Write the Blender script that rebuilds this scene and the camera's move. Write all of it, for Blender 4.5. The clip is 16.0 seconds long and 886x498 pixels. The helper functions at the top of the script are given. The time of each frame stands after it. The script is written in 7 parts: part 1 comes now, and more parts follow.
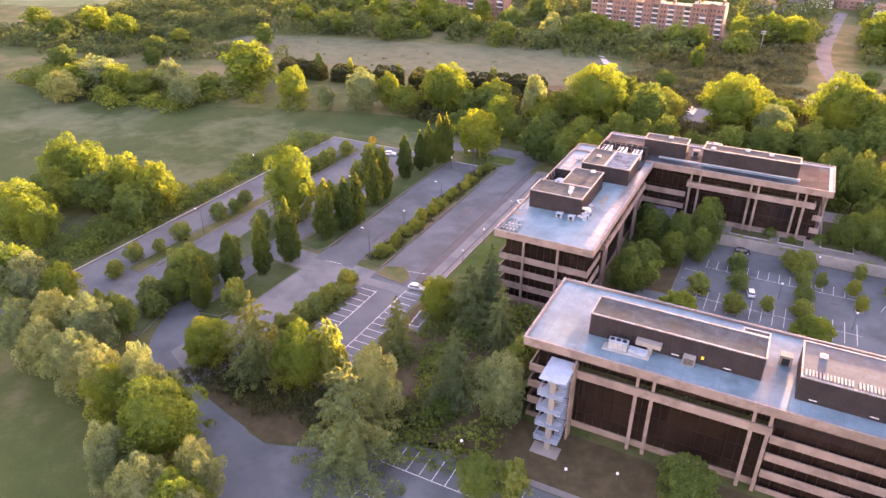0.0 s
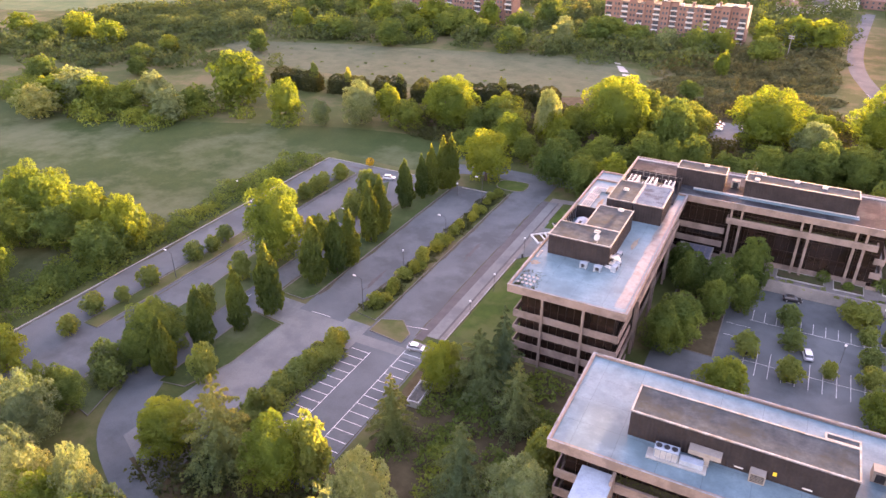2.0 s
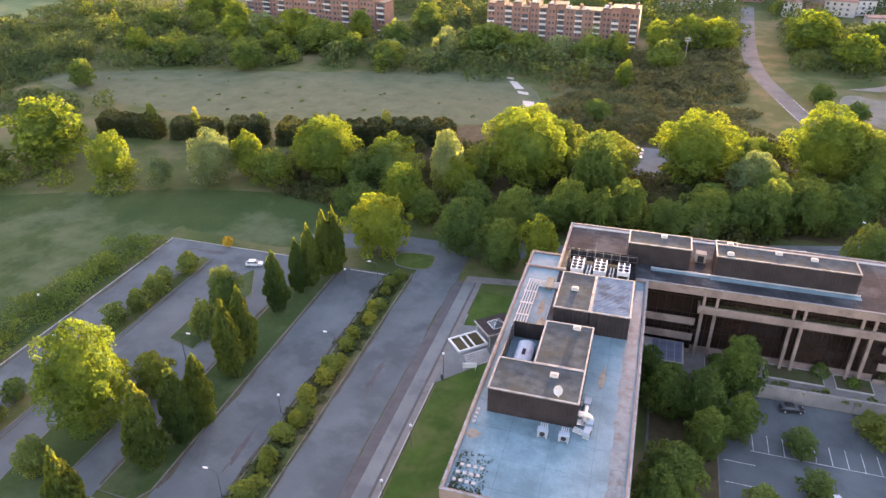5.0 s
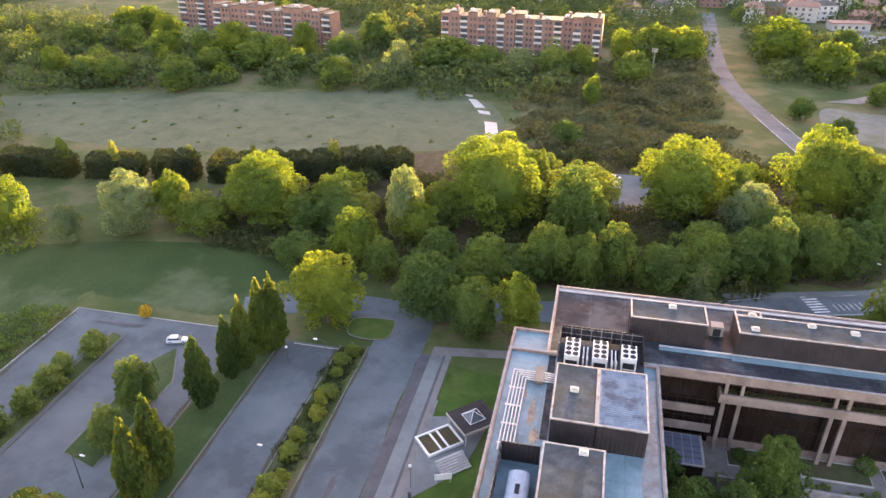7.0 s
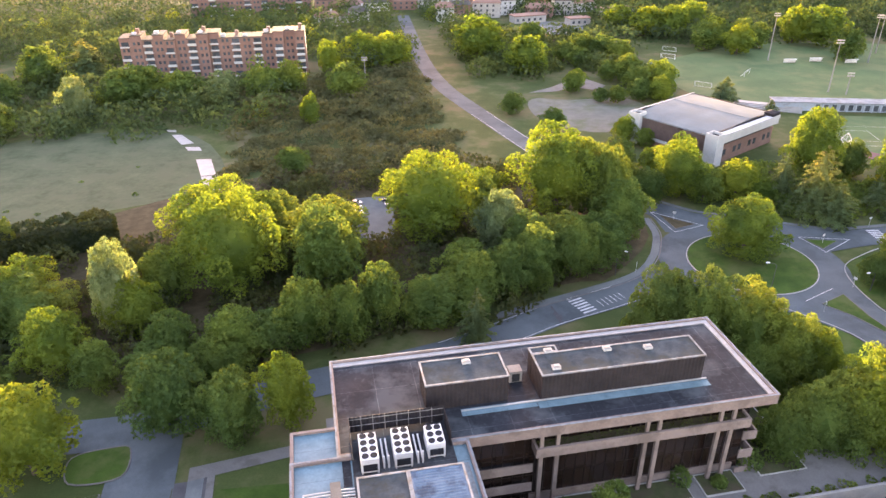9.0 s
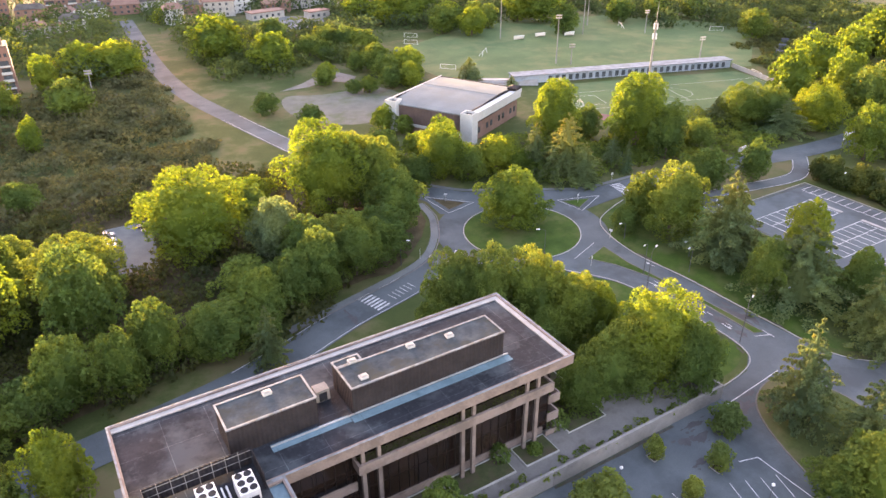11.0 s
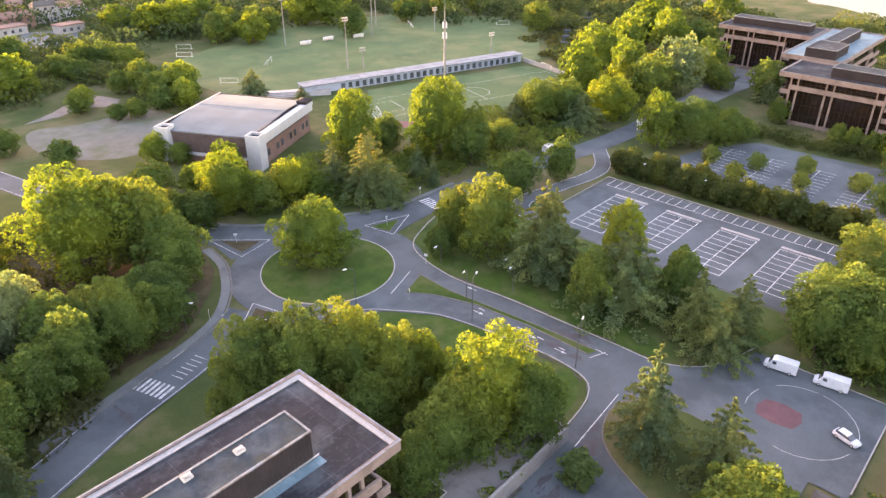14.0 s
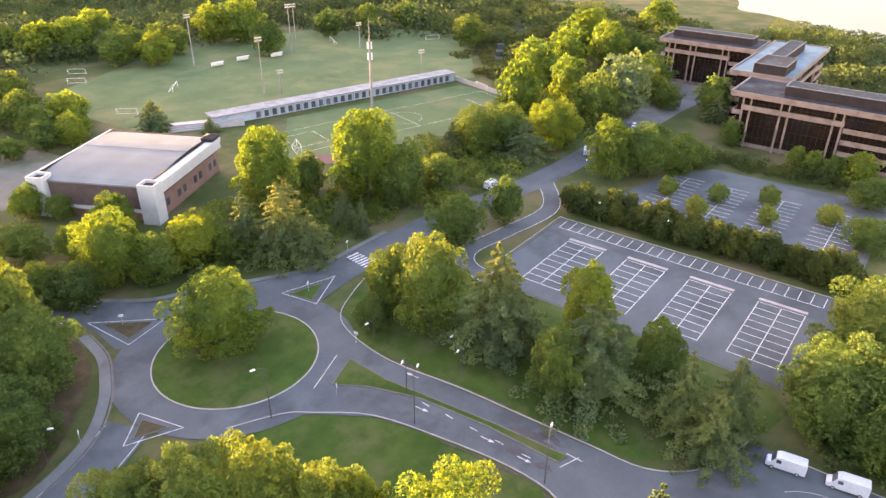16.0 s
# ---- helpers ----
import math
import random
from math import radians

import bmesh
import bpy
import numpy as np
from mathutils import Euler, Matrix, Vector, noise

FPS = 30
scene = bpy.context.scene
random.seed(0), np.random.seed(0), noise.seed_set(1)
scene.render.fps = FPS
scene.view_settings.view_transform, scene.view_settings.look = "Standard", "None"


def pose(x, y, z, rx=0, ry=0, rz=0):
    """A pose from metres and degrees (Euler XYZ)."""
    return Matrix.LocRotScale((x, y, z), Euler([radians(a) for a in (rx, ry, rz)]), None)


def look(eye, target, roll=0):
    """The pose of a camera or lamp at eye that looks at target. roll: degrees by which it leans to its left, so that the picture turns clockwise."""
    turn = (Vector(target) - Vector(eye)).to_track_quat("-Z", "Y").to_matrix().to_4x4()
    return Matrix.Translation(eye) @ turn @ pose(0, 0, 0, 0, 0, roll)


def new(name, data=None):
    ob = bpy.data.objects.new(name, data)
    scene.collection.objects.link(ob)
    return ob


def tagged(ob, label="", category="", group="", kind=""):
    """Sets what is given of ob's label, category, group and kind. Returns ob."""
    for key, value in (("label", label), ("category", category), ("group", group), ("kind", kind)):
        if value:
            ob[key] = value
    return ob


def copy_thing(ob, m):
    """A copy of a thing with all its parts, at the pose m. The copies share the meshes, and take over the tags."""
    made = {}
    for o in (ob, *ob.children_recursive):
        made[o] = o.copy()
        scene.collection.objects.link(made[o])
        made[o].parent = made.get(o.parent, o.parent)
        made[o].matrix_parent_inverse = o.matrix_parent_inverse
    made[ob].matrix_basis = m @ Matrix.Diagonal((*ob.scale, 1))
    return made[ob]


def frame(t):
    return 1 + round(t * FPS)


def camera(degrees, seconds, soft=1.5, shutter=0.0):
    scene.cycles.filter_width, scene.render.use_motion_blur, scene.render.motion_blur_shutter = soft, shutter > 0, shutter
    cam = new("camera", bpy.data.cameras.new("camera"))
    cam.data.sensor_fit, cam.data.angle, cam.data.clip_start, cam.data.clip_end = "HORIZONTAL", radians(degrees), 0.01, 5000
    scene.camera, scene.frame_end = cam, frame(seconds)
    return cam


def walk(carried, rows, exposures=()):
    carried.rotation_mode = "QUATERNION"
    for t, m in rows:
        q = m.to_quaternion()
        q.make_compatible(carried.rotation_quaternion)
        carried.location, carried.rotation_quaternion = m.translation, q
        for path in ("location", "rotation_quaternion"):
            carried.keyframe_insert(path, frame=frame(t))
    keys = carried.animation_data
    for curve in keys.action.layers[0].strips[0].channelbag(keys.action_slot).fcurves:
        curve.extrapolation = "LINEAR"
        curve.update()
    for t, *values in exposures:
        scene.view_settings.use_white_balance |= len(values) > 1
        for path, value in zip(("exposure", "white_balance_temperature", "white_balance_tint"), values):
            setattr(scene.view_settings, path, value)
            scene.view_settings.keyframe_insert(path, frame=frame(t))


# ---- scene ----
EXPO = 4.80
cam = camera(64.4, 16.0, soft=1.5)
ROWS = [
    (0, -0.00, 0.00, 91.09, -26.57, -28.28, 0.55),
    (0.5, -2.43, 4.70, 90.68, -26.67, -28.49, 0.52),
    (1, -5.22, 10.33, 90.42, -26.79, -28.45, 0.46),
    (1.5, -8.49, 17.13, 90.24, -26.95, -28.34, 0.36),
    (2, -11.95, 24.45, 89.98, -27.12, -28.46, 0.23),
    (2.5, -15.76, 32.61, 89.74, -27.31, -28.45, 0.12),
    (3, -19.72, 40.66, 89.55, -27.39, -28.47, 0.04),
    (3.5, -23.80, 49.12, 89.43, -27.51, -28.45, -0.03),
    (4, -27.81, 57.42, 89.36, -26.86, -28.58, -0.10),
    (4.5, -31.65, 65.88, 89.32, -23.24, -28.68, -0.15),
    (5, -35.13, 73.63, 89.22, -16.89, -28.87, -0.20),
    (5.2, -36.45, 76.68, 89.18, -14.15, -28.95, -0.19),
    (7.3, -44.91, 106.09, 87.10, -12.35, -28.44, -0.13),
    (7.5, -45.35, 108.58, 86.88, -9.52, -28.40, -0.12),
    (8, -46.40, 114.77, 86.30, -3.85, -28.37, -0.16),
    (8.5, -47.26, 120.85, 85.81, 3.36, -28.26, -0.18),
    (9, -47.59, 126.29, 85.43, 10.85, -28.11, -0.26),
    (9.2, -47.67, 128.29, 85.30, 13.87, -28.20, -0.32),
    (11.3, -46.34, 132.48, 84.28, 36.11, -28.82, -0.34),
    (11.5, -46.25, 132.93, 84.18, 40.19, -28.92, -0.30),
    (12, -45.81, 134.07, 83.91, 47.44, -29.14, -0.14),
    (12.5, -43.85, 135.82, 83.72, 47.50, -29.21, -0.07),
    (13, -40.27, 138.75, 83.44, 47.55, -29.12, -0.03),
    (13.5, -35.30, 142.85, 82.89, 47.59, -28.97, 0.02),
    (14, -29.62, 147.49, 82.14, 47.63, -28.85, 0.10),
    (14.5, -23.22, 152.83, 81.58, 47.66, -28.68, 0.21),
    (15, -17.10, 158.10, 81.36, 47.72, -28.46, 0.31),
    (15.5, -11.58, 162.65, 81.32, 50.11, -28.32, 0.37),
    (16, -7.11, 166.09, 81.26, 53.42, -28.41, 0.41),
]
# seconds, x, y, z, heading, tilt, roll
walk(cam, [(t, pose(x, y, z, 90 + tilt, 0, -heading) @ pose(0, 0, 0, 0, 0, roll)) for t, x, y, z, heading, tilt, roll in ROWS],
     exposures=[(0, EXPO + 0.50, 7700, 63), (3.0, EXPO + 0.40, 7650, 57), (3.7, EXPO + 0.34, 7550, 54), (4.4, EXPO + 0.06, 7200, 41), (5.6, EXPO + 0.14, 7150, 41), (8.0, EXPO + 0.24, 7200, 42), (9.4, EXPO + 0.32, 7250, 41), (12.0, EXPO + 0.34, 7550, 42), (16, EXPO + 0.35, 7550, 43)])

# ---- daylight: a very low evening sun beyond the woods ----
SUN_AZ, SUN_EL = 4.0, 1.9
world = bpy.data.worlds.new("evening_sky")
scene.world = world
world.use_nodes = True
wn = world.node_tree.nodes
sky = wn.new("ShaderNodeTexSky")
sky.sky_type, sky.sun_disc = "NISHITA", False
sky.sun_elevation, sky.sun_rotation = radians(SUN_EL), radians(SUN_AZ)
sky.air_density, sky.dust_density, sky.ozone_density = 1.0, 1.5, 1.2
wn["Background"].inputs["Strength"].default_value = 0.15
world.node_tree.links.new(sky.outputs[0], wn["Background"].inputs["Color"])
sun = new("sun", bpy.data.lights.new("sun", "SUN"))
sun.data.energy, sun.data.angle, sun.data.color = 1.4, radians(0.6), (1.0, 0.89, 0.50)
sun_dir = Vector((math.sin(radians(SUN_AZ)) * math.cos(radians(SUN_EL)), math.cos(radians(SUN_AZ)) * math.cos(radians(SUN_EL)), math.sin(radians(SUN_EL))))
sun.matrix_world = look((0, 0, 300), Vector((0, 0, 300)) - sun_dir)


# ---- materials ----
def ramp(nt, fac, stops):
    n = nt.nodes.new("ShaderNodeValToRGB")
    while len(n.color_ramp.elements) < len(stops):
        n.color_ramp.elements.new(0.5)
    for e, (p, c) in zip(n.color_ramp.elements, stops):
        e.position, e.color = p, (*c, 1)
    nt.links.new(fac, n.inputs[0])
    return n.outputs[0]


def noise_out(nt, coord, scale, detail=4.0, rough=0.6):
    n = nt.nodes.new("ShaderNodeTexNoise")
    n.inputs["Scale"].default_value, n.inputs["Detail"].default_value, n.inputs["Roughness"].default_value = scale, detail, rough
    nt.links.new(coord, n.inputs["Vector"])
    return n.outputs["Fac"]


def mixed(nt, fac, a, b, mode="MIX"):
    n = nt.nodes.new("ShaderNodeMix")
    n.data_type, n.blend_type = "RGBA", mode
    for sock, v in ((n.inputs[0], fac), (n.inputs[6], a), (n.inputs[7], b)):
        if isinstance(v, (int, float)):
            sock.default_value = v
        elif isinstance(v, tuple):
            sock.default_value = (*v, 1)
        else:
            nt.links.new(v, sock)
    return n.outputs[2]


def surface(name, dark, light, scale=0.5, fine=8.0, rough=0.8, metal=0.0, bump=0.15, stain=None, stain_scale=0.06, coord="Position", spec=0.4, per_object=0.0):
    """A worn surface: broad mottling between two colours, fine grain, optional stains."""
    m = bpy.data.materials.new(name)
    m.use_nodes = True
    nt = m.node_tree
    bsdf = nt.nodes["Principled BSDF"]
    pos = nt.nodes.new("ShaderNodeNewGeometry").outputs["Position"] if coord == "Position" else nt.nodes.new("ShaderNodeTexCoord").outputs["Object"]
    broad = noise_out(nt, pos, scale, 5)
    col = ramp(nt, broad, [(0.3, dark), (0.7, light)])
    grain = noise_out(nt, pos, fine, 3)
    col = mixed(nt, 0.35, col, ramp(nt, grain, [(0.25, (0.35, 0.35, 0.35)), (0.75, (1.0, 1.0, 1.0))]), "MULTIPLY")
    if stain:
        st = ramp(nt, noise_out(nt, pos, stain_scale, 6, 0.65), [(0.48, (0, 0, 0)), (0.62, (1, 1, 1))])
        col = mixed(nt, st, col, stain)
    if per_object:
        info = nt.nodes.new("ShaderNodeObjectInfo")
        col = mixed(nt, per_object, col, ramp(nt, info.outputs["Random"], [(0.0, (0.45, 0.45, 0.45)), (1.0, (1.0, 1.0, 1.0))]), "MULTIPLY")
    nt.links.new(col, bsdf.inputs["Base Color"])
    bsdf.inputs["Roughness"].default_value, bsdf.inputs["Metallic"].default_value = rough, metal
    bsdf.inputs["Specular IOR Level"].default_value = spec
    if bump:
        b = nt.nodes.new("ShaderNodeBump")
        b.inputs["Strength"].default_value, b.inputs["Distance"].default_value = bump, 0.05
        nt.links.new(grain, b.inputs["Height"])
        nt.links.new(b.outputs[0], bsdf.inputs["Normal"])
    return m


def leaf_material(name, dark, light, through_col):
    """Leaves: a matt side and light coming through from behind; each leaf clump has its own tint."""
    m = bpy.data.materials.new(name)
    m.use_nodes = True
    nt = m.node_tree
    nt.nodes.remove(nt.nodes["Principled BSDF"])
    geo = nt.nodes.new("ShaderNodeNewGeometry")
    info = nt.nodes.new("ShaderNodeObjectInfo")
    col = ramp(nt, geo.outputs["Random Per Island"], [(0.0, dark), (1.0, light)])
    tint = ramp(nt, info.outputs["Random"], [(0.0, (0.72, 0.80, 0.85)), (0.5, (1.0, 1.0, 1.0)), (1.0, (1.10, 1.02, 0.82))])
    patch = nt.nodes.new("ShaderNodeTexNoise")
    patch.inputs["Scale"].default_value, patch.inputs["Detail"].default_value = 0.085, 1.0
    nt.links.new(geo.outputs["Position"], patch.inputs["Vector"])
    shade = ramp(nt, patch.outputs[0], [(0.36, (0.70, 0.78, 0.80)), (0.50, (0.96, 0.98, 0.96)), (0.64, (1.24, 1.14, 0.94))])
    tint = mixed(nt, 1.0, tint, shade, "MULTIPLY")
    col = mixed(nt, 1.0, col, tint, "MULTIPLY")
    tcol = mixed(nt, 1.0, through_col, tint, "MULTIPLY")
    d, t, g = nt.nodes.new("ShaderNodeBsdfDiffuse"), nt.nodes.new("ShaderNodeBsdfTranslucent"), nt.nodes.new("ShaderNodeBsdfGlossy")
    g.inputs["Roughness"].default_value, g.inputs["Color"].default_value = 0.6, (0.4, 0.4, 0.36, 1)
    nt.links.new(col, d.inputs[0])
    nt.links.new(tcol, t.inputs[0])
    m1, m2 = nt.nodes.new("ShaderNodeMixShader"), nt.nodes.new("ShaderNodeMixShader")
    m1.inputs[0].default_value, m2.inputs[0].default_value = 0.42, 0.02
    nt.links.new(d.outputs[0], m1.inputs[1]), nt.links.new(t.outputs[0], m1.inputs[2])
    nt.links.new(m1.outputs[0], m2.inputs[1]), nt.links.new(g.outputs[0], m2.inputs[2])
    nt.links.new(m2.outputs[0], nt.nodes["Material Output"].inputs[0])
    return m


def membrane_material(name, dark, light, stain, rough, seam=(0.62, 0.6, 0.6)):
    """Roof sheeting with welded seams and puddle marks."""
    m = surface(name, dark, light, 0.22, 3.0, rough, 0.0, 0.06, stain, 0.13, spec=0.12)
    nt = m.node_tree
    bsdf = nt.nodes["Principled BSDF"]
    pos = nt.nodes.new("ShaderNodeNewGeometry").outputs["Position"]
    br = nt.nodes.new("ShaderNodeTexBrick")
    br.offset = 0.0
    br.inputs["Scale"].default_value, br.inputs["Mortar Size"].default_value = 1.0, 0.03
    br.inputs["Brick Width"].default_value, br.inputs["Row Height"].default_value = 6.0, 5.5
    br.inputs["Color1"].default_value = br.inputs["Color2"].default_value = (1, 1, 1, 1)
    br.inputs["Mortar"].default_value = (*seam, 1)
    nt.links.new(pos, br.inputs["Vector"])
    old = bsdf.inputs["Base Color"].links[0].from_socket
    nt.links.new(mixed(nt, 1.0, old, br.outputs["Color"], "MULTIPLY"), bsdf.inputs["Base Color"])
    marks = ramp(nt, noise_out(nt, pos, 1.1, 8, 0.75), [(0.53, (0, 0, 0)), (0.66, (0.55, 0.55, 0.55))])
    old = bsdf.inputs["Base Color"].links[0].from_socket
    nt.links.new(mixed(nt, marks, old, stain), bsdf.inputs["Base Color"])
    rr = nt.nodes.new("ShaderNodeMapRange")
    rr.inputs[3].default_value, rr.inputs[4].default_value = rough - 0.18, rough + 0.18
    nt.links.new(noise_out(nt, pos, 0.25, 4), rr.inputs[0])
    nt.links.new(rr.outputs[0], bsdf.inputs["Roughness"])
    return m


def glass_material(name, tint):
    """Dark window glass; each pane differs a little in tint."""
    return surface(name, tint, tuple(c * 1.8 for c in tint), 0.35, 2.0, 0.12, 0.0, 0.0, spec=0.5, per_object=0.8)


GRASS = surface("grass", (0.032, 0.052, 0.016), (0.066, 0.084, 0.028), 0.05, 3.0, 0.95, 0, 0.5, (0.085, 0.078, 0.04), 0.05, spec=0.1)
LAWN = surface("lawn", (0.020, 0.049, 0.009), (0.045, 0.083, 0.016), 0.16, 6.0, 0.95, 0, 0.5, (0.056, 0.072, 0.024), 0.09, spec=0.1)
MEADOW = surface("meadow", (0.019, 0.041, 0.012), (0.038, 0.060, 0.020), 0.05, 1.2, 0.95, 0, 0.5, (0.066, 0.082, 0.044), 0.024, spec=0.1)
DRY = surface("dry_field", (0.043, 0.060, 0.032), (0.086, 0.101, 0.060), 0.11, 0.7, 0.95, 0, 0.5, (0.066, 0.076, 0.046), 0.14, spec=0.1)
PITCH = surface("pitch_grass", (0.050, 0.090, 0.040), (0.082, 0.126, 0.056), 0.06, 1.5, 0.95, 0, 0.3, (0.092, 0.114, 0.054), 0.045, spec=0.1)
BED = surface("bed_with_low_plants", (0.030, 0.040, 0.018), (0.056, 0.064, 0.030), 0.6, 4.0, 0.95, 0, 0.6, (0.050, 0.042, 0.028), 0.35, spec=0.08)
SOIL = surface("leaf_litter", (0.042, 0.036, 0.02), (0.078, 0.064, 0.036), 0.4, 4.0, 0.95, 0, 0.5, spec=0.1)
LITTER = surface("leaf_litter_dirt", (0.044, 0.042, 0.036), (0.082, 0.076, 0.062), 0.9, 5.0, 0.95, 0, 0.4, (0.045, 0.052, 0.024), 0.35, spec=0.08)
ASPHALT = surface("asphalt", (0.063, 0.079, 0.087), (0.094, 0.113, 0.121), 0.09, 5.0, 0.85, 0, 0.25, (0.048, 0.060, 0.066), 0.07, spec=0.12)
ASPHALT_OLD = surface("old_asphalt", (0.102, 0.116, 0.119), (0.141, 0.157, 0.159), 0.12, 4.0, 0.88, 0, 0.25, (0.082, 0.092, 0.096), 0.1, spec=0.12)
TAR = surface("tar_patch", (0.035, 0.035, 0.04), (0.06, 0.06, 0.065), 0.3, 5.0, 0.8, 0, 0.2)
PAVING = surface("paving", (0.10, 0.098, 0.094), (0.145, 0.141, 0.135), 0.2, 4.0, 0.85, 0, 0.25, (0.075, 0.072, 0.066), 0.2)
KERB = surface("kerb_stone", (0.22, 0.215, 0.205), (0.31, 0.305, 0.295), 0.5, 5.0, 0.85)
KERB_DARK = surface("weathered_kerb", (0.075, 0.073, 0.068), (0.13, 0.125, 0.118), 0.5, 5.0, 0.9)
PAINT = surface("road_paint", (0.36, 0.37, 0.38), (0.52, 0.53, 0.54), 0.8, 5.0, 0.7, 0, 0.0, (0.22, 0.225, 0.23), 0.9)
CONCRETE = surface("precast_concrete", (0.165, 0.128, 0.115), (0.225, 0.178, 0.160), 0.25, 4.0, 0.85, 0, 0.2, (0.12, 0.095, 0.084), 0.3, spec=0.2)
CONCRETE_GREY = surface("grey_concrete", (0.15, 0.144, 0.137), (0.215, 0.207, 0.196), 0.25, 4.0, 0.85, 0, 0.2, (0.2, 0.19, 0.18), 0.3)
MEMBRANE = membrane_material("pale_roof_sheeting", (0.080, 0.146, 0.182), (0.130, 0.214, 0.258), (0.062, 0.112, 0.136), 0.60)
BITUMEN = membrane_material("dark_bitumen_roof", (0.012, 0.014, 0.018), (0.026, 0.029, 0.036), (0.044, 0.053, 0.060), 0.85, (2.4, 2.3, 2.2))
GRAVEL = surface("roof_gravel", (0.026, 0.034, 0.041), (0.062, 0.076, 0.084), 0.55, 3.5, 0.95, 0, 0.4, (0.038, 0.041, 0.038), 0.30, spec=0.06)
CLADDING = surface("brown_metal_cladding", (0.019, 0.017, 0.019), (0.032, 0.028, 0.030), 0.4, 3.0, 0.75, 0.0, 0.05, spec=0.12)
EDGE_METAL = surface("weathered_edge_metal", (0.132, 0.146, 0.164), (0.210, 0.228, 0.250), 0.9, 3.0, 0.65, 0.0, 0.05, (0.10, 0.098, 0.094), 0.7, spec=0.2)
COPING = surface("pale_coping", (0.23, 0.225, 0.22), (0.31, 0.305, 0.30), 0.5, 3.0, 0.6, 0.0, 0.05, spec=0.25)
GLASS = glass_material("bronze_glass", (0.016, 0.010, 0.008))
BRONZE = surface("dark_bronze_bars", (0.013, 0.010, 0.009), (0.022, 0.016, 0.014), 0.6, 5.0, 0.5, 0, 0.0, spec=0.2)
WINDOW = glass_material("window_glass", (0.05, 0.06, 0.07))
STEEL = surface("galvanised_steel", (0.42, 0.43, 0.44), (0.58, 0.59, 0.60), 0.8, 6.0, 0.4, 0.7, 0.05)
STEEL_BLUE = surface("blue_grey_painted_steel", (0.16, 0.215, 0.275), (0.23, 0.295, 0.36), 0.8, 5.0, 0.6, 0.0, 0.05, spec=0.2)
BLUE_RIB = surface("blue_ribbed_metal", (0.076, 0.124, 0.180), (0.118, 0.178, 0.244), 0.7, 5.0, 0.7, 0.0, 0.05, (0.045, 0.062, 0.09), 0.4, spec=0.12)
PANEL = surface("dark_blue_glass_panel", (0.05, 0.065, 0.10), (0.075, 0.095, 0.14), 0.6, 4.0, 0.3, 0, 0.0)
DECK_GREY = surface("blue_grey_roof_deck", (0.046, 0.062, 0.074), (0.080, 0.100, 0.116), 0.4, 3.0, 0.8, 0, 0.1, (0.060, 0.064, 0.064), 0.5, spec=0.1)
GUTTER = surface("damp_gutter_sheeting", (0.050, 0.082, 0.100), (0.094, 0.136, 0.156), 0.7, 3.0, 0.34, 0, 0.2, (0.040, 0.046, 0.048), 0.5, spec=0.35)
STAND_WALL = surface("pale_blue_white_wall", (0.235, 0.285, 0.340), (0.300, 0.350, 0.405), 0.5, 3.0, 0.8, 0, 0.05, (0.19, 0.22, 0.25), 0.5)
STAND_ROOF = surface("pale_flat_roof", (0.150, 0.175, 0.200), (0.215, 0.245, 0.270), 0.4, 3.0, 0.8, 0, 0.05, (0.12, 0.13, 0.14), 0.3, spec=0.15)
MUD = surface("dried_roof_mud", (0.15, 0.125, 0.095), (0.24, 0.20, 0.155), 0.8, 5.0, 0.95, 0, 0.2, (0.10, 0.095, 0.085), 0.9)
WHITE = surface("white_paint", (0.50, 0.51, 0.52), (0.62, 0.63, 0.63), 0.6, 4.0, 0.45, 0, 0.03)
CAR_WHITE = surface("white_car_paint", (0.46, 0.49, 0.53), (0.52, 0.55, 0.59), 0.6, 4.0, 0.2, 0, 0.0, spec=0.6)
CAR_SILVER = surface("silver_car_paint", (0.45, 0.46, 0.48), (0.52, 0.53, 0.55), 0.6, 4.0, 0.25, 0.5, 0.0, spec=0.6)
CAR_DARK = surface("dark_car_paint", (0.02, 0.022, 0.025), (0.03, 0.032, 0.036), 0.6, 4.0, 0.2, 0.3, 0.0, spec=0.6)
RUBBER = surface("tyre_rubber", (0.018, 0.018, 0.018), (0.03, 0.03, 0.03), 2.0, 8.0, 0.85)
FAN = surface("black_fan_grille", (0.016, 0.018, 0.022), (0.030, 0.034, 0.042), 2.0, 12.0, 0.9, spec=0.05)
BARK = surface("bark", (0.07, 0.05, 0.035), (0.13, 0.10, 0.075), 1.5, 6.0, 0.95, 0, 0.5)
BRICK = surface("red_brick", (0.15, 0.086, 0.070), (0.205, 0.122, 0.100), 0.3, 6.0, 0.9, 0, 0.2, per_object=0.0)
RED = surface("red_clay_court", (0.085, 0.040, 0.046), (0.125, 0.055, 0.060), 0.3, 5.0, 0.9)
YELLOW = surface("yellow_plastic", (0.65, 0.45, 0.03), (0.75, 0.52, 0.05), 1.0, 6.0, 0.5)
WOOD = surface("weathered_wood", (0.16, 0.10, 0.06), (0.26, 0.17, 0.10), 0.8, 6.0, 0.8)
GYM_ROOF = surface("pale_gravelled_roof", (0.115, 0.136, 0.146), (0.160, 0.184, 0.194), 0.12, 4.0, 0.9, 0, 0.2, (0.125, 0.14, 0.142), 0.1, spec=0.08)
GYM_WALL = surface("pale_grey_render", (0.33, 0.345, 0.35), (0.42, 0.435, 0.44), 0.4, 4.0, 0.8, 0, 0.05, (0.33, 0.33, 0.33), 0.3)
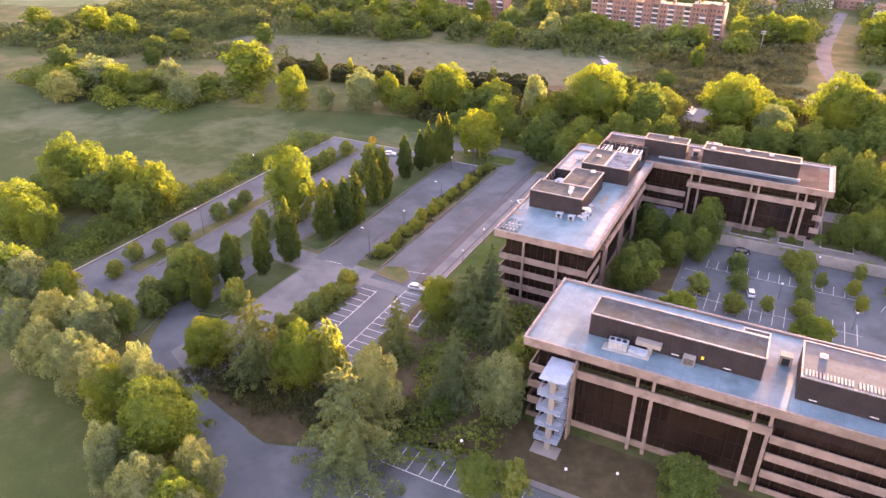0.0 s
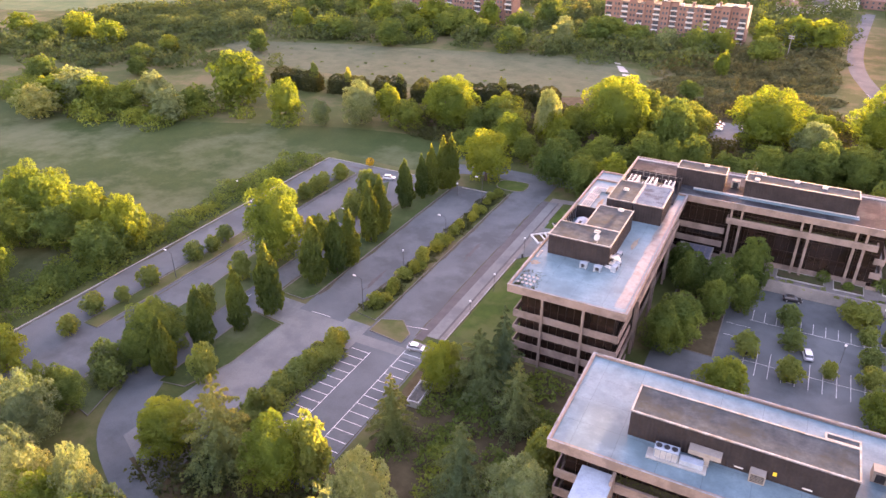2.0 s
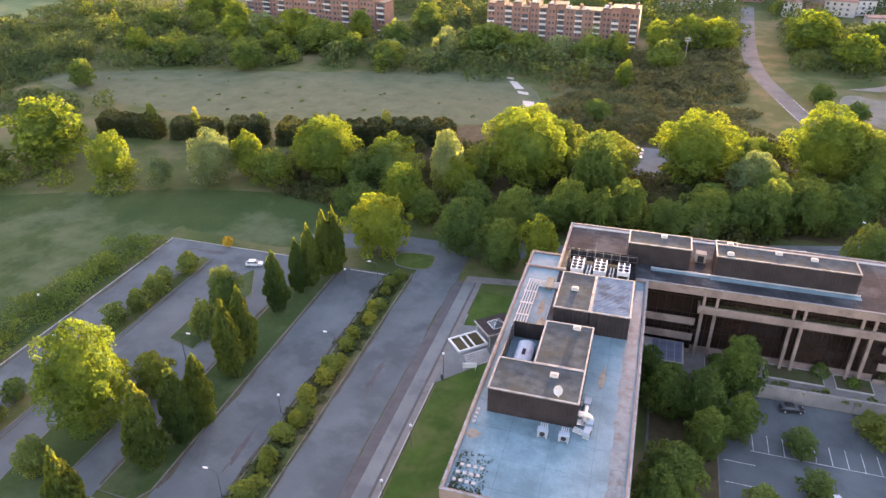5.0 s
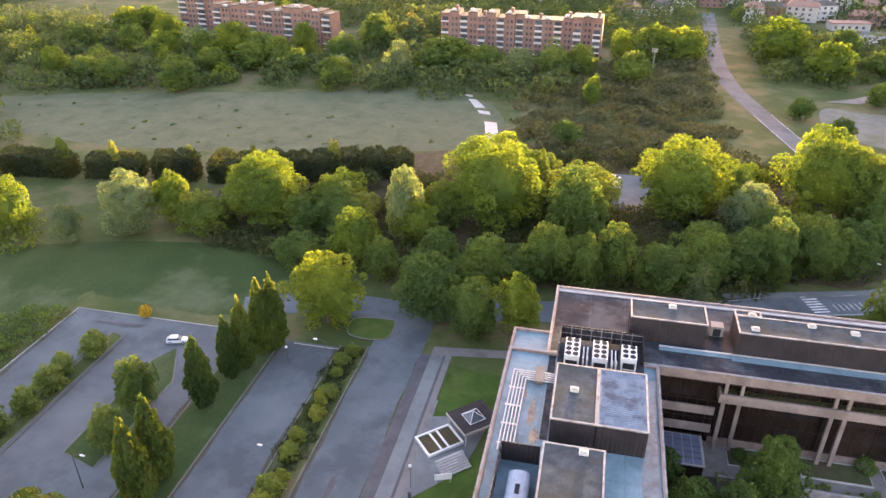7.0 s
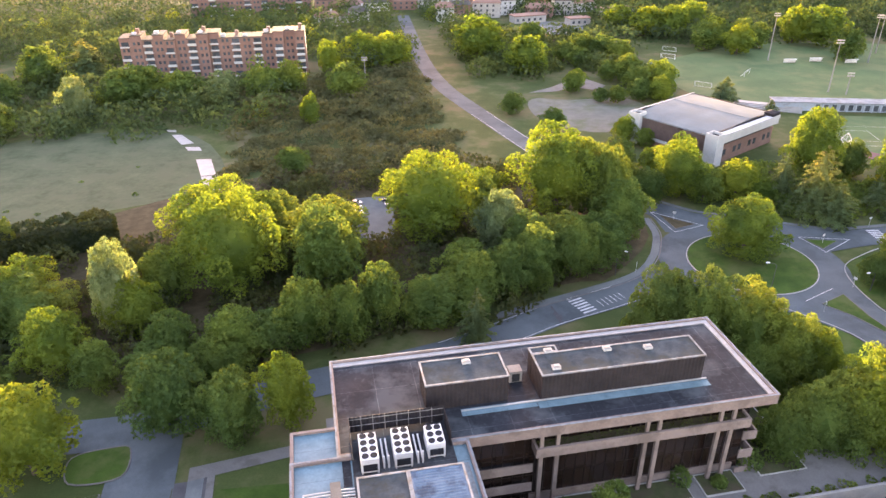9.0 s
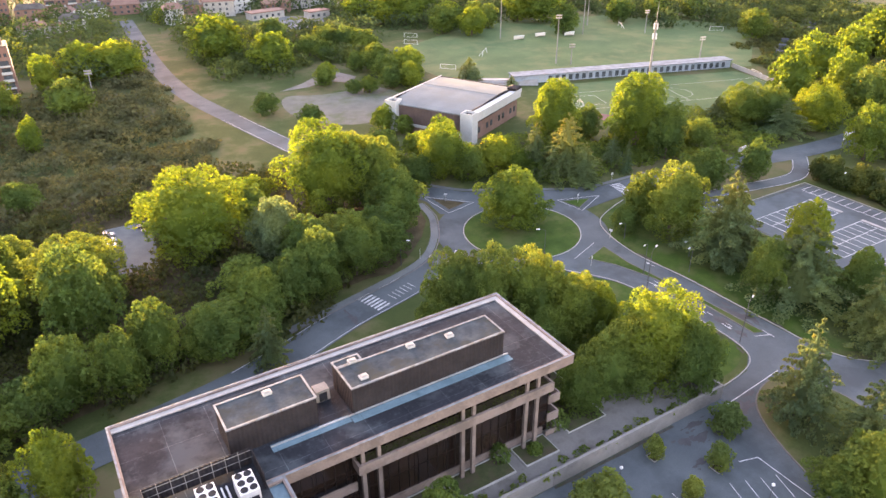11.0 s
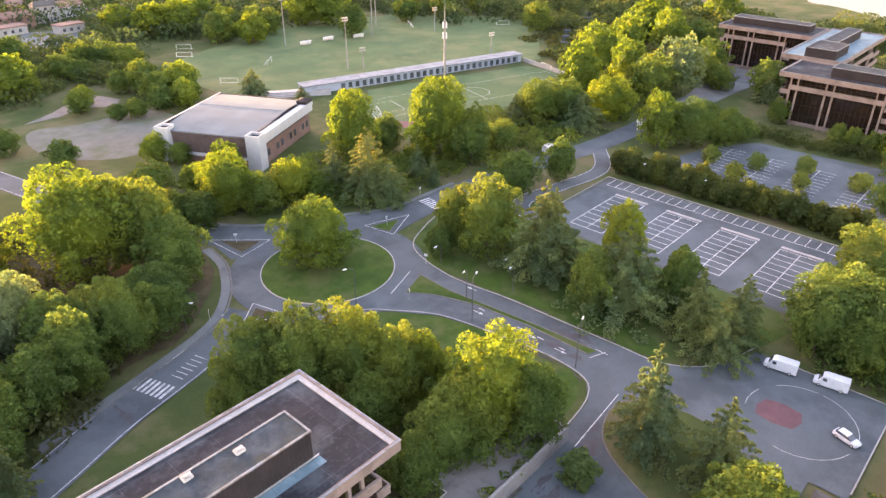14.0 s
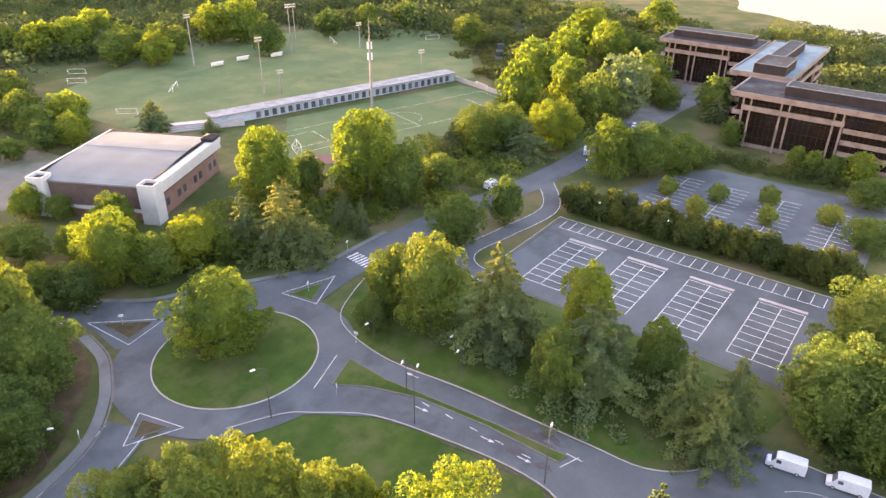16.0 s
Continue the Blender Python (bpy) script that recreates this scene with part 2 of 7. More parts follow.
GYM_SCREEN = surface("brown_ribbed_screen", (0.085, 0.058, 0.056), (0.125, 0.088, 0.084), 0.6, 5.0, 0.6, 0.1, 0.1)
SLATE = surface("grey_roof_tiles", (0.065, 0.062, 0.06), (0.10, 0.095, 0.09), 0.4, 9.0, 0.85, 0, 0.3, (0.05, 0.048, 0.045), 0.3, spec=0.1)
YARD = surface("dusty_gravel_yard", (0.095, 0.10, 0.088), (0.14, 0.142, 0.125), 0.15, 5.0, 0.95, 0, 0.3, (0.075, 0.088, 0.055), 0.08, spec=0.1)
WATER = surface("lake_water", (0.02, 0.035, 0.04), (0.03, 0.05, 0.055), 0.02, 0.8, 0.32, 0, 0.06, spec=0.12)
nt = CLADDING.node_tree
pos = nt.nodes.new("ShaderNodeNewGeometry").outputs["Position"]
xyz = nt.nodes.new("ShaderNodeSeparateXYZ")
nt.links.new(pos, xyz.inputs[0])
add, mul, wave = [nt.nodes.new("ShaderNodeMath") for _ in range(3)]
add.operation, mul.operation, wave.operation = "ADD", "MULTIPLY", "SINE"
nt.links.new(xyz.outputs[0], add.inputs[0]), nt.links.new(xyz.outputs[1], add.inputs[1])
nt.links.new(add.outputs[0], mul.inputs[0])
mul.inputs[1].default_value = 2 * math.pi / 0.6
nt.links.new(mul.outputs[0], wave.inputs[0])
rib = nt.nodes.new("ShaderNodeBump")
rib.inputs["Strength"].default_value, rib.inputs["Distance"].default_value = 0.6, 0.06
nt.links.new(wave.outputs[0], rib.inputs["Height"])
nt.links.new(rib.outputs[0], nt.nodes["Principled BSDF"].inputs["Normal"])
LEAVES = {
    "b": leaf_material("light_leaves", (0.050, 0.094, 0.018), (0.112, 0.164, 0.026), (0.18, 0.232, 0.014)),
    "d": leaf_material("green_leaves", (0.034, 0.080, 0.018), (0.098, 0.152, 0.038), (0.135, 0.172, 0.024)),
    "s": leaf_material("silver_leaves", (0.074, 0.116, 0.056), (0.168, 0.212, 0.108), (0.22, 0.255, 0.06)),
    "p": leaf_material("poplar_leaves", (0.022, 0.052, 0.016), (0.060, 0.100, 0.024), (0.17, 0.20, 0.02)),
    "c": leaf_material("conifer_needles", (0.030, 0.068, 0.036), (0.104, 0.164, 0.082), (0.21, 0.215, 0.05)),
    "h": leaf_material("hedge_leaves", (0.026, 0.050, 0.014), (0.070, 0.096, 0.028), (0.12, 0.13, 0.020)),
    "l": leaf_material("young_leaves", (0.075, 0.120, 0.034), (0.135, 0.180, 0.052), (0.22, 0.25, 0.03)),
    "y": leaf_material("bright_shrub_leaves", (0.105, 0.140, 0.028), (0.21, 0.235, 0.045), (0.25, 0.26, 0.03)),
    "o": leaf_material("orange_yellow_leaves", (0.30, 0.19, 0.015), (0.48, 0.32, 0.03), (0.3, 0.2, 0.02)),
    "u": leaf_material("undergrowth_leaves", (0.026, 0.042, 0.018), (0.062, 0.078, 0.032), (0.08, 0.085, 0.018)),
    "r": leaf_material("brown_scrub_leaves", (0.056, 0.064, 0.032), (0.108, 0.108, 0.054), (0.10, 0.095, 0.03)),
    "k": leaf_material("clipped_hedge_leaves", (0.018, 0.028, 0.014), (0.042, 0.058, 0.028), (0.075, 0.088, 0.018)),
    "w": leaf_material("far_wood_leaves", (0.030, 0.058, 0.026), (0.062, 0.098, 0.042), (0.085, 0.110, 0.026)),
}


# ---- building helpers ----
def box(bm, x0, x1, y0, y1, z0, z1):
    v = [bm.verts.new((x, y, z)) for z in (z0, z1) for x, y in ((x0, y0), (x1, y0), (x1, y1), (x0, y1))]
    for a in ((3, 2, 1, 0), (4, 5, 6, 7), (0, 1, 5, 4), (1, 2, 6, 5), (2, 3, 7, 6), (3, 0, 4, 7)):
        bm.faces.new([v[i] for i in a])


def prism(bm, pts, z0, z1):
    lo, hi = [bm.verts.new((x, y, z0)) for x, y in pts], [bm.verts.new((x, y, z1)) for x, y in pts]
    n = len(pts)
    bm.faces.new(lo[::-1]), bm.faces.new(hi)
    for i in range(n):
        bm.faces.new((lo[i], lo[(i + 1) % n], hi[(i + 1) % n], hi[i]))


def tube(bm, a, b, r0, r1=None, n=8):
    a, b = Vector(a), Vector(b)
    r1 = r0 if r1 is None else r1
    q = (b - a).to_track_quat("Z", "Y")
    ra, rb = [], []
    for i in range(n):
        c = Vector((math.cos(2 * math.pi * i / n), math.sin(2 * math.pi * i / n), 0))
        ra.append(bm.verts.new(a + q @ (c * r0)))
        rb.append(bm.verts.new(b + q @ (c * r1)))
    for i in range(n):
        bm.faces.new((ra[i], ra[(i + 1) % n], rb[(i + 1) % n], rb[i]))
    bm.faces.new(ra[::-1]), bm.faces.new(rb)


def sweep(bm, pts, r, n=10):
    """One bent round pipe through the points."""
    pts = [Vector(p) for p in pts]
    rings = []
    for i, p in enumerate(pts):
        q = (pts[min(i + 1, len(pts) - 1)] - pts[max(i - 1, 0)]).to_track_quat("Z", "Y")
        rings.append([bm.verts.new(p + q @ Vector((r * math.cos(2 * math.pi * k / n), r * math.sin(2 * math.pi * k / n), 0))) for k in range(n)])
    for a, b in zip(rings, rings[1:]):
        best = min(range(n), key=lambda o: sum((a[k].co - b[(k + o) % n].co).length for k in range(n)))
        for k in range(n):
            bm.faces.new((a[k], a[(k + 1) % n], b[(k + 1 + best) % n], b[(k + best) % n]))
    bm.faces.new(rings[0][::-1]), bm.faces.new(rings[-1])


def mesh_of(name, bm, material):
    bmesh.ops.recalc_face_normals(bm, faces=bm.faces)
    me = bpy.data.meshes.new(name)
    bm.to_mesh(me)
    bm.free()
    for m in material if isinstance(material, (list, tuple)) else (material,):
        me.materials.append(m)
    return me


def part(name, bm, material, parent, label=""):
    ob = new(name, mesh_of(name, bm, material))
    ob.parent = parent
    if label:
        tagged(ob, label)
    return ob


def boxes(name, material, parent, *dims, label=""):
    bm = bmesh.new()
    for d in dims:
        box(bm, *d)
    return part(name, bm, material, parent, label)


def thing(name, label, category, m=None, group="", kind=""):
    ob = tagged(new(name), label, category, group, kind)
    ob.matrix_world = m or Matrix()
    return ob


def sheet(name, pts, z, material, label, category, thick=0.0):
    """A flat piece of the ground at height z, as a part of the setting."""
    bm = bmesh.new()
    if thick:
        prism(bm, pts, z - thick, z)
    else:
        bm.faces.new([bm.verts.new((x, y, z)) for x, y in pts])
    ob = new(name, mesh_of(name, bm, material))
    if ob.data.polygons[0].normal.z < 0 and not thick:
        ob.data.flip_normals()
    return tagged(ob, label, category, kind="structure")


def rect(x0, x1, y0, y1):
    return [(x0, y0), (x1, y0), (x1, y1), (x0, y1)]


def smooth(pts, n=6, closed=False):
    """A rounded line through the points."""
    out, k = [], len(pts)
    get = (lambda i: pts[i % k]) if closed else (lambda i: pts[max(0, min(k - 1, i))])
    for i in range(k if closed else k - 1):
        p = [Vector(get(i + j)) for j in (-1, 0, 1, 2)]
        for s in range(n):
            t = s / n
            out.append(tuple(0.5 * ((2 * p[1]) + (p[2] - p[0]) * t + (2 * p[0] - 5 * p[1] + 4 * p[2] - p[3]) * t * t + (3 * p[1] - p[0] - 3 * p[2] + p[3]) * t ** 3)))
    if not closed:
        out.append(tuple(pts[-1]))
    return out


def offset(line, d, closed=False):
    out, n = [], len(line)
    for i, p in enumerate(line):
        a = Vector(line[(i - 1) % n] if closed or i else p)
        b = Vector(line[(i + 1) % n] if closed or i < n - 1 else p)
        t = (b - a).normalized()
        out.append((p[0] - t.y * d, p[1] + t.x * d))
    return out


def band(bm, left, right, z):
    va, vb = [bm.verts.new((*p, z)) for p in left], [bm.verts.new((*p, z)) for p in right]
    for i in range(len(left) - 1):
        bm.faces.new((va[i], va[i + 1], vb[i + 1], vb[i]))


def ribbon(name, pts, width, z, material, label, category="road"):
    line = smooth(pts)
    bm = bmesh.new()
    band(bm, offset(line, width / 2), offset(line, -width / 2), z)
    ob = new(name, mesh_of(name, bm, material))
    if ob.data.polygons[0].normal.z < 0:
        ob.data.flip_normals()
    return tagged(ob, label, category, kind="structure")


def kerb_line(bm, line, z0=0.0, z1=0.16, w=0.22, closed=False):
    """A kerb of square section along a line."""
    inner = offset(line, w, closed)
    n = len(line)
    rings = [[bm.verts.new((*p, z)) for p in ln] for ln, z in ((line, z0), (line, z1), (inner, z1), (inner, z0))]
    for i in range(n if closed else n - 1):
        j = (i + 1) % n
        for k in range(4):
            bm.faces.new((rings[k][i], rings[k][j], rings[(k + 1) % 4][j], rings[(k + 1) % 4][i]))


def island(name, pts, label, rounded=True, top=LAWN, h=0.15, z0=0.0, pale=False):
    """A raised planted island with a stone kerb round it."""
    line = smooth(pts, 5, True) if rounded else pts
    if sum(a[0] * b[1] - b[0] * a[1] for a, b in zip(line, line[1:] + line[:1])) < 0:
        line = line[::-1]
    ob = thing(name, label, "traffic island", kind="structure")
    bm = bmesh.new()
    kerb_line(bm, line, z0, z0 + h, 0.25, True)
    part("kerb", bm, KERB if pale else KERB_DARK, ob, "stone kerb")
    bm = bmesh.new()
    bm.faces.new([bm.verts.new((*p, z0 + h - 0.03)) for p in offset(line, 0.2, True)])
    part("planting", bm, top, ob, "short green grass")
    return ob


def lines(name, segs, z, parent, w=0.16, material=None):
    """Painted lines: short flat strips."""
    bm = bmesh.new()
    for x0, y0, x1, y1 in segs:
        d = Vector((x1 - x0, y1 - y0)).normalized()
        nx, ny = -d.y * w / 2, d.x * w / 2
        bm.faces.new([bm.verts.new((x, y, z)) for x, y in ((x0 + nx, y0 + ny), (x0 - nx, y0 - ny), (x1 - nx, y1 - ny), (x1 + nx, y1 + ny))])
    ob = part(name, bm, material or PAINT, parent)
    for p in ob.data.polygons:
        if p.normal.z < 0:
            p.flip()
    return ob


def leaf_mesh(name, verts, material):
    """A mesh of separate three-cornered leaf clumps from an array of corners."""
    n = len(verts) // 3
    me = bpy.data.meshes.new(name)
    me.vertices.add(3 * n)
    me.vertices.foreach_set("co", np.asarray(verts, np.float32).ravel())
    me.loops.add(3 * n)
    me.loops.foreach_set("vertex_index", np.arange(3 * n, dtype=np.int32))
    me.polygons.add(n)
    me.polygons.foreach_set("loop_start", np.arange(0, 3 * n, 3, dtype=np.int32))
    me.update(calc_edges=True)
    me.materials.append(material)
    return me


def leaf_cards(rs, centres, normals, size, flat=0.7):
    """Small leaf clumps, turned at random about their outward direction."""
    n = len(centres)
    nrm = normals * flat + rs.normal(0, 0.62, (n, 3))
    nrm /= np.linalg.norm(nrm, axis=1)[:, None] + 1e-9
    u = np.cross(nrm, rs.normal(0, 1, (n, 3)))
    u /= np.linalg.norm(u, axis=1)[:, None] + 1e-9
    v = np.cross(nrm, u)
    s = (size * rs.uniform(0.6, 1.3, n))[:, None]
    w = s * rs.uniform(0.6, 1.0, n)[:, None]
    return np.stack([centres - u * s * 0.6, centres + u * s * 0.4 + v * w * 0.5, centres + u * s * 0.4 - v * w * 0.5], 1).reshape(-1, 3)


# ---- ground, fields, roads ----
sheet("ground", rect(-2500, 2500, -2000, 3000), -0.06, GRASS, "rough grassland reaching the horizon", "ground")
sheet("meadow", smooth([(-340, 110), (-215, 100), (-160, 105), (-158, 210), (-150, 219), (-118, 219), (-112, 248), (-150, 247), (-190, 236), (-265, 206), (-340, 196)], 4, True), -0.03, MEADOW, "patchy green meadow beside the car park", "meadow")
sheet("meadow", smooth([(-322, 338), (-250, 312), (-180, 310), (-98, 328), (-76, 340), (-90, 388), (-128, 400), (-158, 393), (-182, 384), (-208, 378), (-236, 371), (-263, 364), (-292, 353)], 4, True), -0.03, DRY, "dry tan field with sparse grass", "field")
sheet("meadow", smooth([(-660, 330), (-510, 352), (-462, 392), (-442, 440), (-425, 474), (-450, 512), (-520, 522), (-660, 480)], 4, True), -0.03, PITCH, "bright green field beyond the trees", "field")
sheet("woodland_floor", smooth([(-142, 262), (-112, 252), (-60, 244), (4, 260), (20, 262), (40, 288), (20, 330), (-60, 345), (-150, 290)], 4, True), -0.02, SOIL, "dark leaf litter under the wood", "ground")
sheet("woodland_floor", smooth([(-63, 70), (-40, 84), (-34, 122), (-34, 134), (-66, 132), (-66, 100)], 4, True), -0.02, SOIL, "dark leaf litter under the conifers", "ground")
sheet("woodland_floor", [(-101, 79.5), (-92.7, 76.4), (-82, 73.4), (-75, 71.9), (-70.7, 71), (-65, 73), (-50, 81), (-41, 84), (-41, 92), (-66, 96), (-85.2, 90), (-92, 92)], 0.03, SOIL, "dark leaf litter beside the curving road", "ground")
sheet("woodland_floor", [(-46, 83.4), (36, 83.4), (36, 98.0), (-34.5, 98.0), (-34.5, 124), (-44, 124)], -0.012, SOIL, "dark leaf litter and thin grass before the office block", "ground")
sheet("pavement", [(-47, 83.2), (40, 83.2), (40, 84.6), (-46, 84.6)], 0.03, PAVING, "narrow footpath along the lower car park", "pavement")
sheet("lawn", rect(-67.6, -54.5, 138, 200), -0.01, LAWN, "mown lawn beside the office building", "lawn")
sheet("lawn", smooth([(44, 244.5), (53, 237.5), (58.6, 229), (61.4, 217), (62.8, 205), (61, 197), (50, 193.5), (20, 196), (18, 246)], 4, True), -0.01, LAWN, "mown lawn under the trees", "lawn")
sheet("lawn", smooth([(75, 253), (73, 236), (74.5, 215), (75.5, 195), (82, 184), (107, 178), (107, 255), (88, 259)], 4, True), -0.01, LAWN, "mown lawn between road and car park", "lawn")
sheet("playing_field", [(118, 386), (250, 340), (330, 400), (285, 470), (205, 496), (112, 455)], -0.02, PITCH, "worn football field", "sports field")
sheet("playing_field", [(128, 330), (160, 362), (236, 338), (236, 312), (165, 293)], -0.015, PITCH, "green football pitch with white lines", "sports field")
sheet("water", smooth([(400, 150), (419, 206), (452, 226), (492, 277), (502, 300), (548, 315), (700, 390), (900, 300), (800, 50), (500, 60)], 4, True), -0.01, WATER, "bright still lake reflecting the sky", "lake")

sheet("road", [(-154, 75), (-132, 81), (-126.2, 87), (-118.4, 96), (-112.6, 97), (-112.6, 213.5), (-154, 213.5)], 0.020, ASPHALT, "grey asphalt car park lanes", "car park")
ribbon("road", [(-122, 112), (-115.5, 97), (-109, 84.5), (-97, 77), (-83, 71), (-71, 65), (-58, 58), (-40, 48), (-10, 40)], 7.6, 0.026, ASPHALT, "curving asphalt access road")
sheet("road", [(-112.6, 125.5), (-86, 123), (-69, 124), (-69, 132), (-112.6, 133.5)], 0.032, ASPHALT_OLD, "pale worn asphalt cross lane", "road")
sheet("road", rect(-103.8, -91.8, 131, 212.5), 0.038, ASPHALT, "long empty asphalt parking lane", "car park")
sheet("road", rect(-85.3, -74.4, 129, 226), 0.044, ASPHALT, "long empty asphalt parking lane", "car park")
sheet("road", [(-106.4, 83), (-91.6, 76), (-91.6, 126), (-103, 126)], 0.041, ASPHALT_OLD, "worn asphalt lane strewn with leaves", "road")
sheet("road", rect(-85, -69, 88, 126), 0.050, ASPHALT, "asphalt car park with white bays", "car park")
sheet("pavement", rect(-74.4, -72.4, 133, 214), 0.056, TAR, "dark tarred strip beside the lane", "pavement")
sheet("pavement", rect(-72.4, -69.9, 135, 216), 0.062, ASPHALT_OLD, "cracked patched asphalt strip beside the lane", "pavement")
sheet("pavement", rect(-69.9, -69.4, 135, 216), 0.060, TAR, "dark open joint along the footway", "pavement")
sheet("pavement", rect(-69.4, -68.2, 135, 216), 0.064, PAVING, "narrow pale paving strip beside the lawn", "pavement")
sheet("pavement", [(-72.4, 214), (-52, 217), (-52, 219.5), (-72.4, 217)], 0.066, PAVING, "pale footpath by the hedge", "pavement")
sheet("lawn", [(-67.8, 196.5), (-55.4, 199), (-56.4, 210.6), (-67.8, 211.4)], 0.071, LAWN, "mown lawn beside the entrance", "lawn")
sheet("pavement", [(-68.2, 176), (-60, 185), (-57, 199), (-68.2, 201)], 0.068, ASPHALT_OLD, "paved terrace beside the office building", "pavement")
ribbon("road", [(-118, 222), (-100, 228), (-82, 228.5), (-58, 234), (-25, 239.5), (0, 248.5), (18, 253.5), (33, 260)], 8.4, 0.072, ASPHALT, "asphalt road past the office building")
sheet("road", [(56.2 + 22.6 * math.cos(a * math.pi / 24), 261.4 + 22.6 * math.sin(a * math.pi / 24)) for a in range(48)], 0.078, ASPHALT, "asphalt roundabout", "road")
ribbon("road", [(74, 266), (88, 267.5), (100, 267.7), (116, 267), (133, 265.3), (164, 259), (195, 257), (230, 258), (262, 258), (320, 254)], 8.6, 0.084, ASPHALT, "asphalt road leading off the roundabout")
ribbon("road", [(166, 257), (150, 246.5), (130, 248.5), (117, 250.4), (110.5, 246), (108.5, 236)], 5.2, 0.010, ASPHALT, "narrow asphalt lane beside the car park")
ribbon("road", [(52, 277), (46, 296), (36, 318), (28, 350), (19, 395), (12, 440), (12, 500), (20, 620)], 8.0, 0.090, ASPHALT, "asphalt road leading off the roundabout")
sheet("road", [(42, 246.2), (50, 241.6), (53.4, 237.6), (59, 229), (61.8, 217), (63.2, 205), (62, 196), (57, 192.4), (47.8, 191.2), (34, 191), (30, 158), (64, 158), (64, 152.6), (91, 152.6), (91, 176), (81, 180.5), (75.2, 187.5), (74.4, 197), (73.9, 209), (73.3, 222.7), (71.8, 236.7), (74, 250), (66, 252)], 0.096, ASPHALT, "asphalt junction and turning area", "road")
sheet("road", rect(108, 146.3, 172.5, 241.3), 0.020, ASPHALT, "asphalt car park with painted bays", "car park")
ribbon("road", [(232, 256), (262, 262), (293, 278), (319, 303)], 9.0, 0.088, ASPHALT_OLD, "pale asphalt road between the trees")
sheet("pavement", [(240, 262), (236, 250), (260, 249), (284, 246), (309, 248), (309, 268), (285, 268)], 0.092, ASPHALT_OLD, "pale asphalt forecourt", "pavement")
sheet("road", [(160, 172), (209, 172), (207, 200), (206, 220), (192, 230), (176, 234), (160, 236)], 0.020, ASPHALT, "asphalt car park beyond the hedge", "car park")
sheet("road", rect(-28, 44, 124, 189.6), 0.028, ASPHALT, "sunken asphalt court car park", "car park")
sheet("road", [(-86, 64), (-75, 71.4), (-70.7, 70.6), (-65, 72.6), (-55, 78), (-50, 66), (-58, 54), (-72, 58)], 0.022, ASPHALT, "asphalt mouth of the lower car park", "road")
sheet("road", rect(-62, 40, 52, 83), 0.034, ASPHALT, "asphalt car park below the office building", "car park")
sheet("pavement", smooth([(44, 374), (60, 362), (86, 376), (86, 402), (62, 405), (46, 410), (40, 392)], 4, True), 0.008, YARD, "pale dusty forecourt", "pavement")
sheet("pavement", [(47, 419), (60, 426), (66, 431), (80, 438), (85, 424), (79, 416), (70, 424), (60, 419)], 0.012, PAVING, "pale paved sitting place", "pavement")
for slab in ([(-102.2, 398.2), (-98.4, 397.2), (-97.9, 394.6), (-101.0, 395.6)], [(-99.2, 391.6), (-95.6, 391.0), (-90.0, 380.4), (-94.2, 379.8)], [(-92.6, 376.8), (-87.6, 375.8), (-86.4, 371.8), (-91.2, 373.0)],
             [(-87.4, 363.2), (-82.4, 362.6), (-79.6, 348.0), (-84.2, 347.4)], [(-84.1, 346.8), (-79.5, 347.4), (-76.6, 333.0), (-81.4, 332.6)], [(-81.3, 332.0), (-76.5, 332.4), (-75.2, 324.0), (-80.0, 324.0)]):
    sheet("footpath", slab, 0.05, COPING, "broken pale concrete slab of the path across the field", "path", thick=0.1)
sheet("road", [(-40, 292), (-29, 292), (-25, 320), (-40, 320)], 0.02, ASPHALT_OLD, "small car park in the wood", "car park")
ribbon("pavement", [(-12, 250.5), (6, 255.2), (13, 257.1), (21.5, 259.6), (28.1, 263.1), (33.5, 268.8), (37, 274.3), (40.2, 281.2), (41.5, 290)], 1.9, 0.13, ASPHALT_OLD, "narrow asphalt pavement along the road", "pavement")
ribbon("pavement", [(-12, 249.3), (6, 254.0), (13.6, 255.9), (22, 258.3), (28.9, 262.0), (34.5, 267.9), (38.1, 273.7), (41.4, 280.7), (42.7, 289.5)], 0.35, 0.135, KERB_DARK, "dark kerb of the pavement", "kerb")
sheet("road", [(43, 281), (45, 300), (49.8, 299), (56.7, 290.3), (66, 285.6), (77, 278.4), (88, 272.8), (80, 268), (60, 274)], 0.074, ASPHALT, "asphalt apron north of the roundabout", "road")
ribbon("pavement", [(46.5, 306), (50.8, 299.4), (57.4, 291.3), (66.6, 286.4), (77.6, 279.2), (88.2, 273.6), (97, 273.0), (112, 272.6)], 1.5, 0.13, ASPHALT_OLD, "narrow asphalt pavement along the road", "pavement")

island("island", [(55.9 + 15.4 * math.cos(a * math.pi / 8), 261.2 + 15.3 * math.sin(a * math.pi / 8)) for a in range(16)], "round grass island of the roundabout", z0=0.078, pale=True)
island("island", [(68.1, 243.5), (60.5, 240.8), (64, 235), (67.0, 226), (68.3, 213), (68.2, 199.5), (70.5, 198.8), (69.8, 212), (68.8, 222), (67.6, 234)], "long grass splitter island", False, z0=0.09)
island("island", [(46.2, 291), (53, 283.6), (46.4, 282)], "triangular planted splitter island", False, SOIL, z0=0.085)
island("island", [(76.6, 269.8), (84.5, 267.2), (78, 263.8)], "triangular grass splitter island", False, z0=0.08)
island("island", [(35.0, 259.6), (36.6, 254.2), (31.4, 256.6)], "triangular planted splitter island", False, SOIL, z0=0.075)
island("island", [(-143.2, 104), (-138.6, 104), (-137.4, 206), (-141, 207)], "narrow grass island with small trees", False, GRASS)
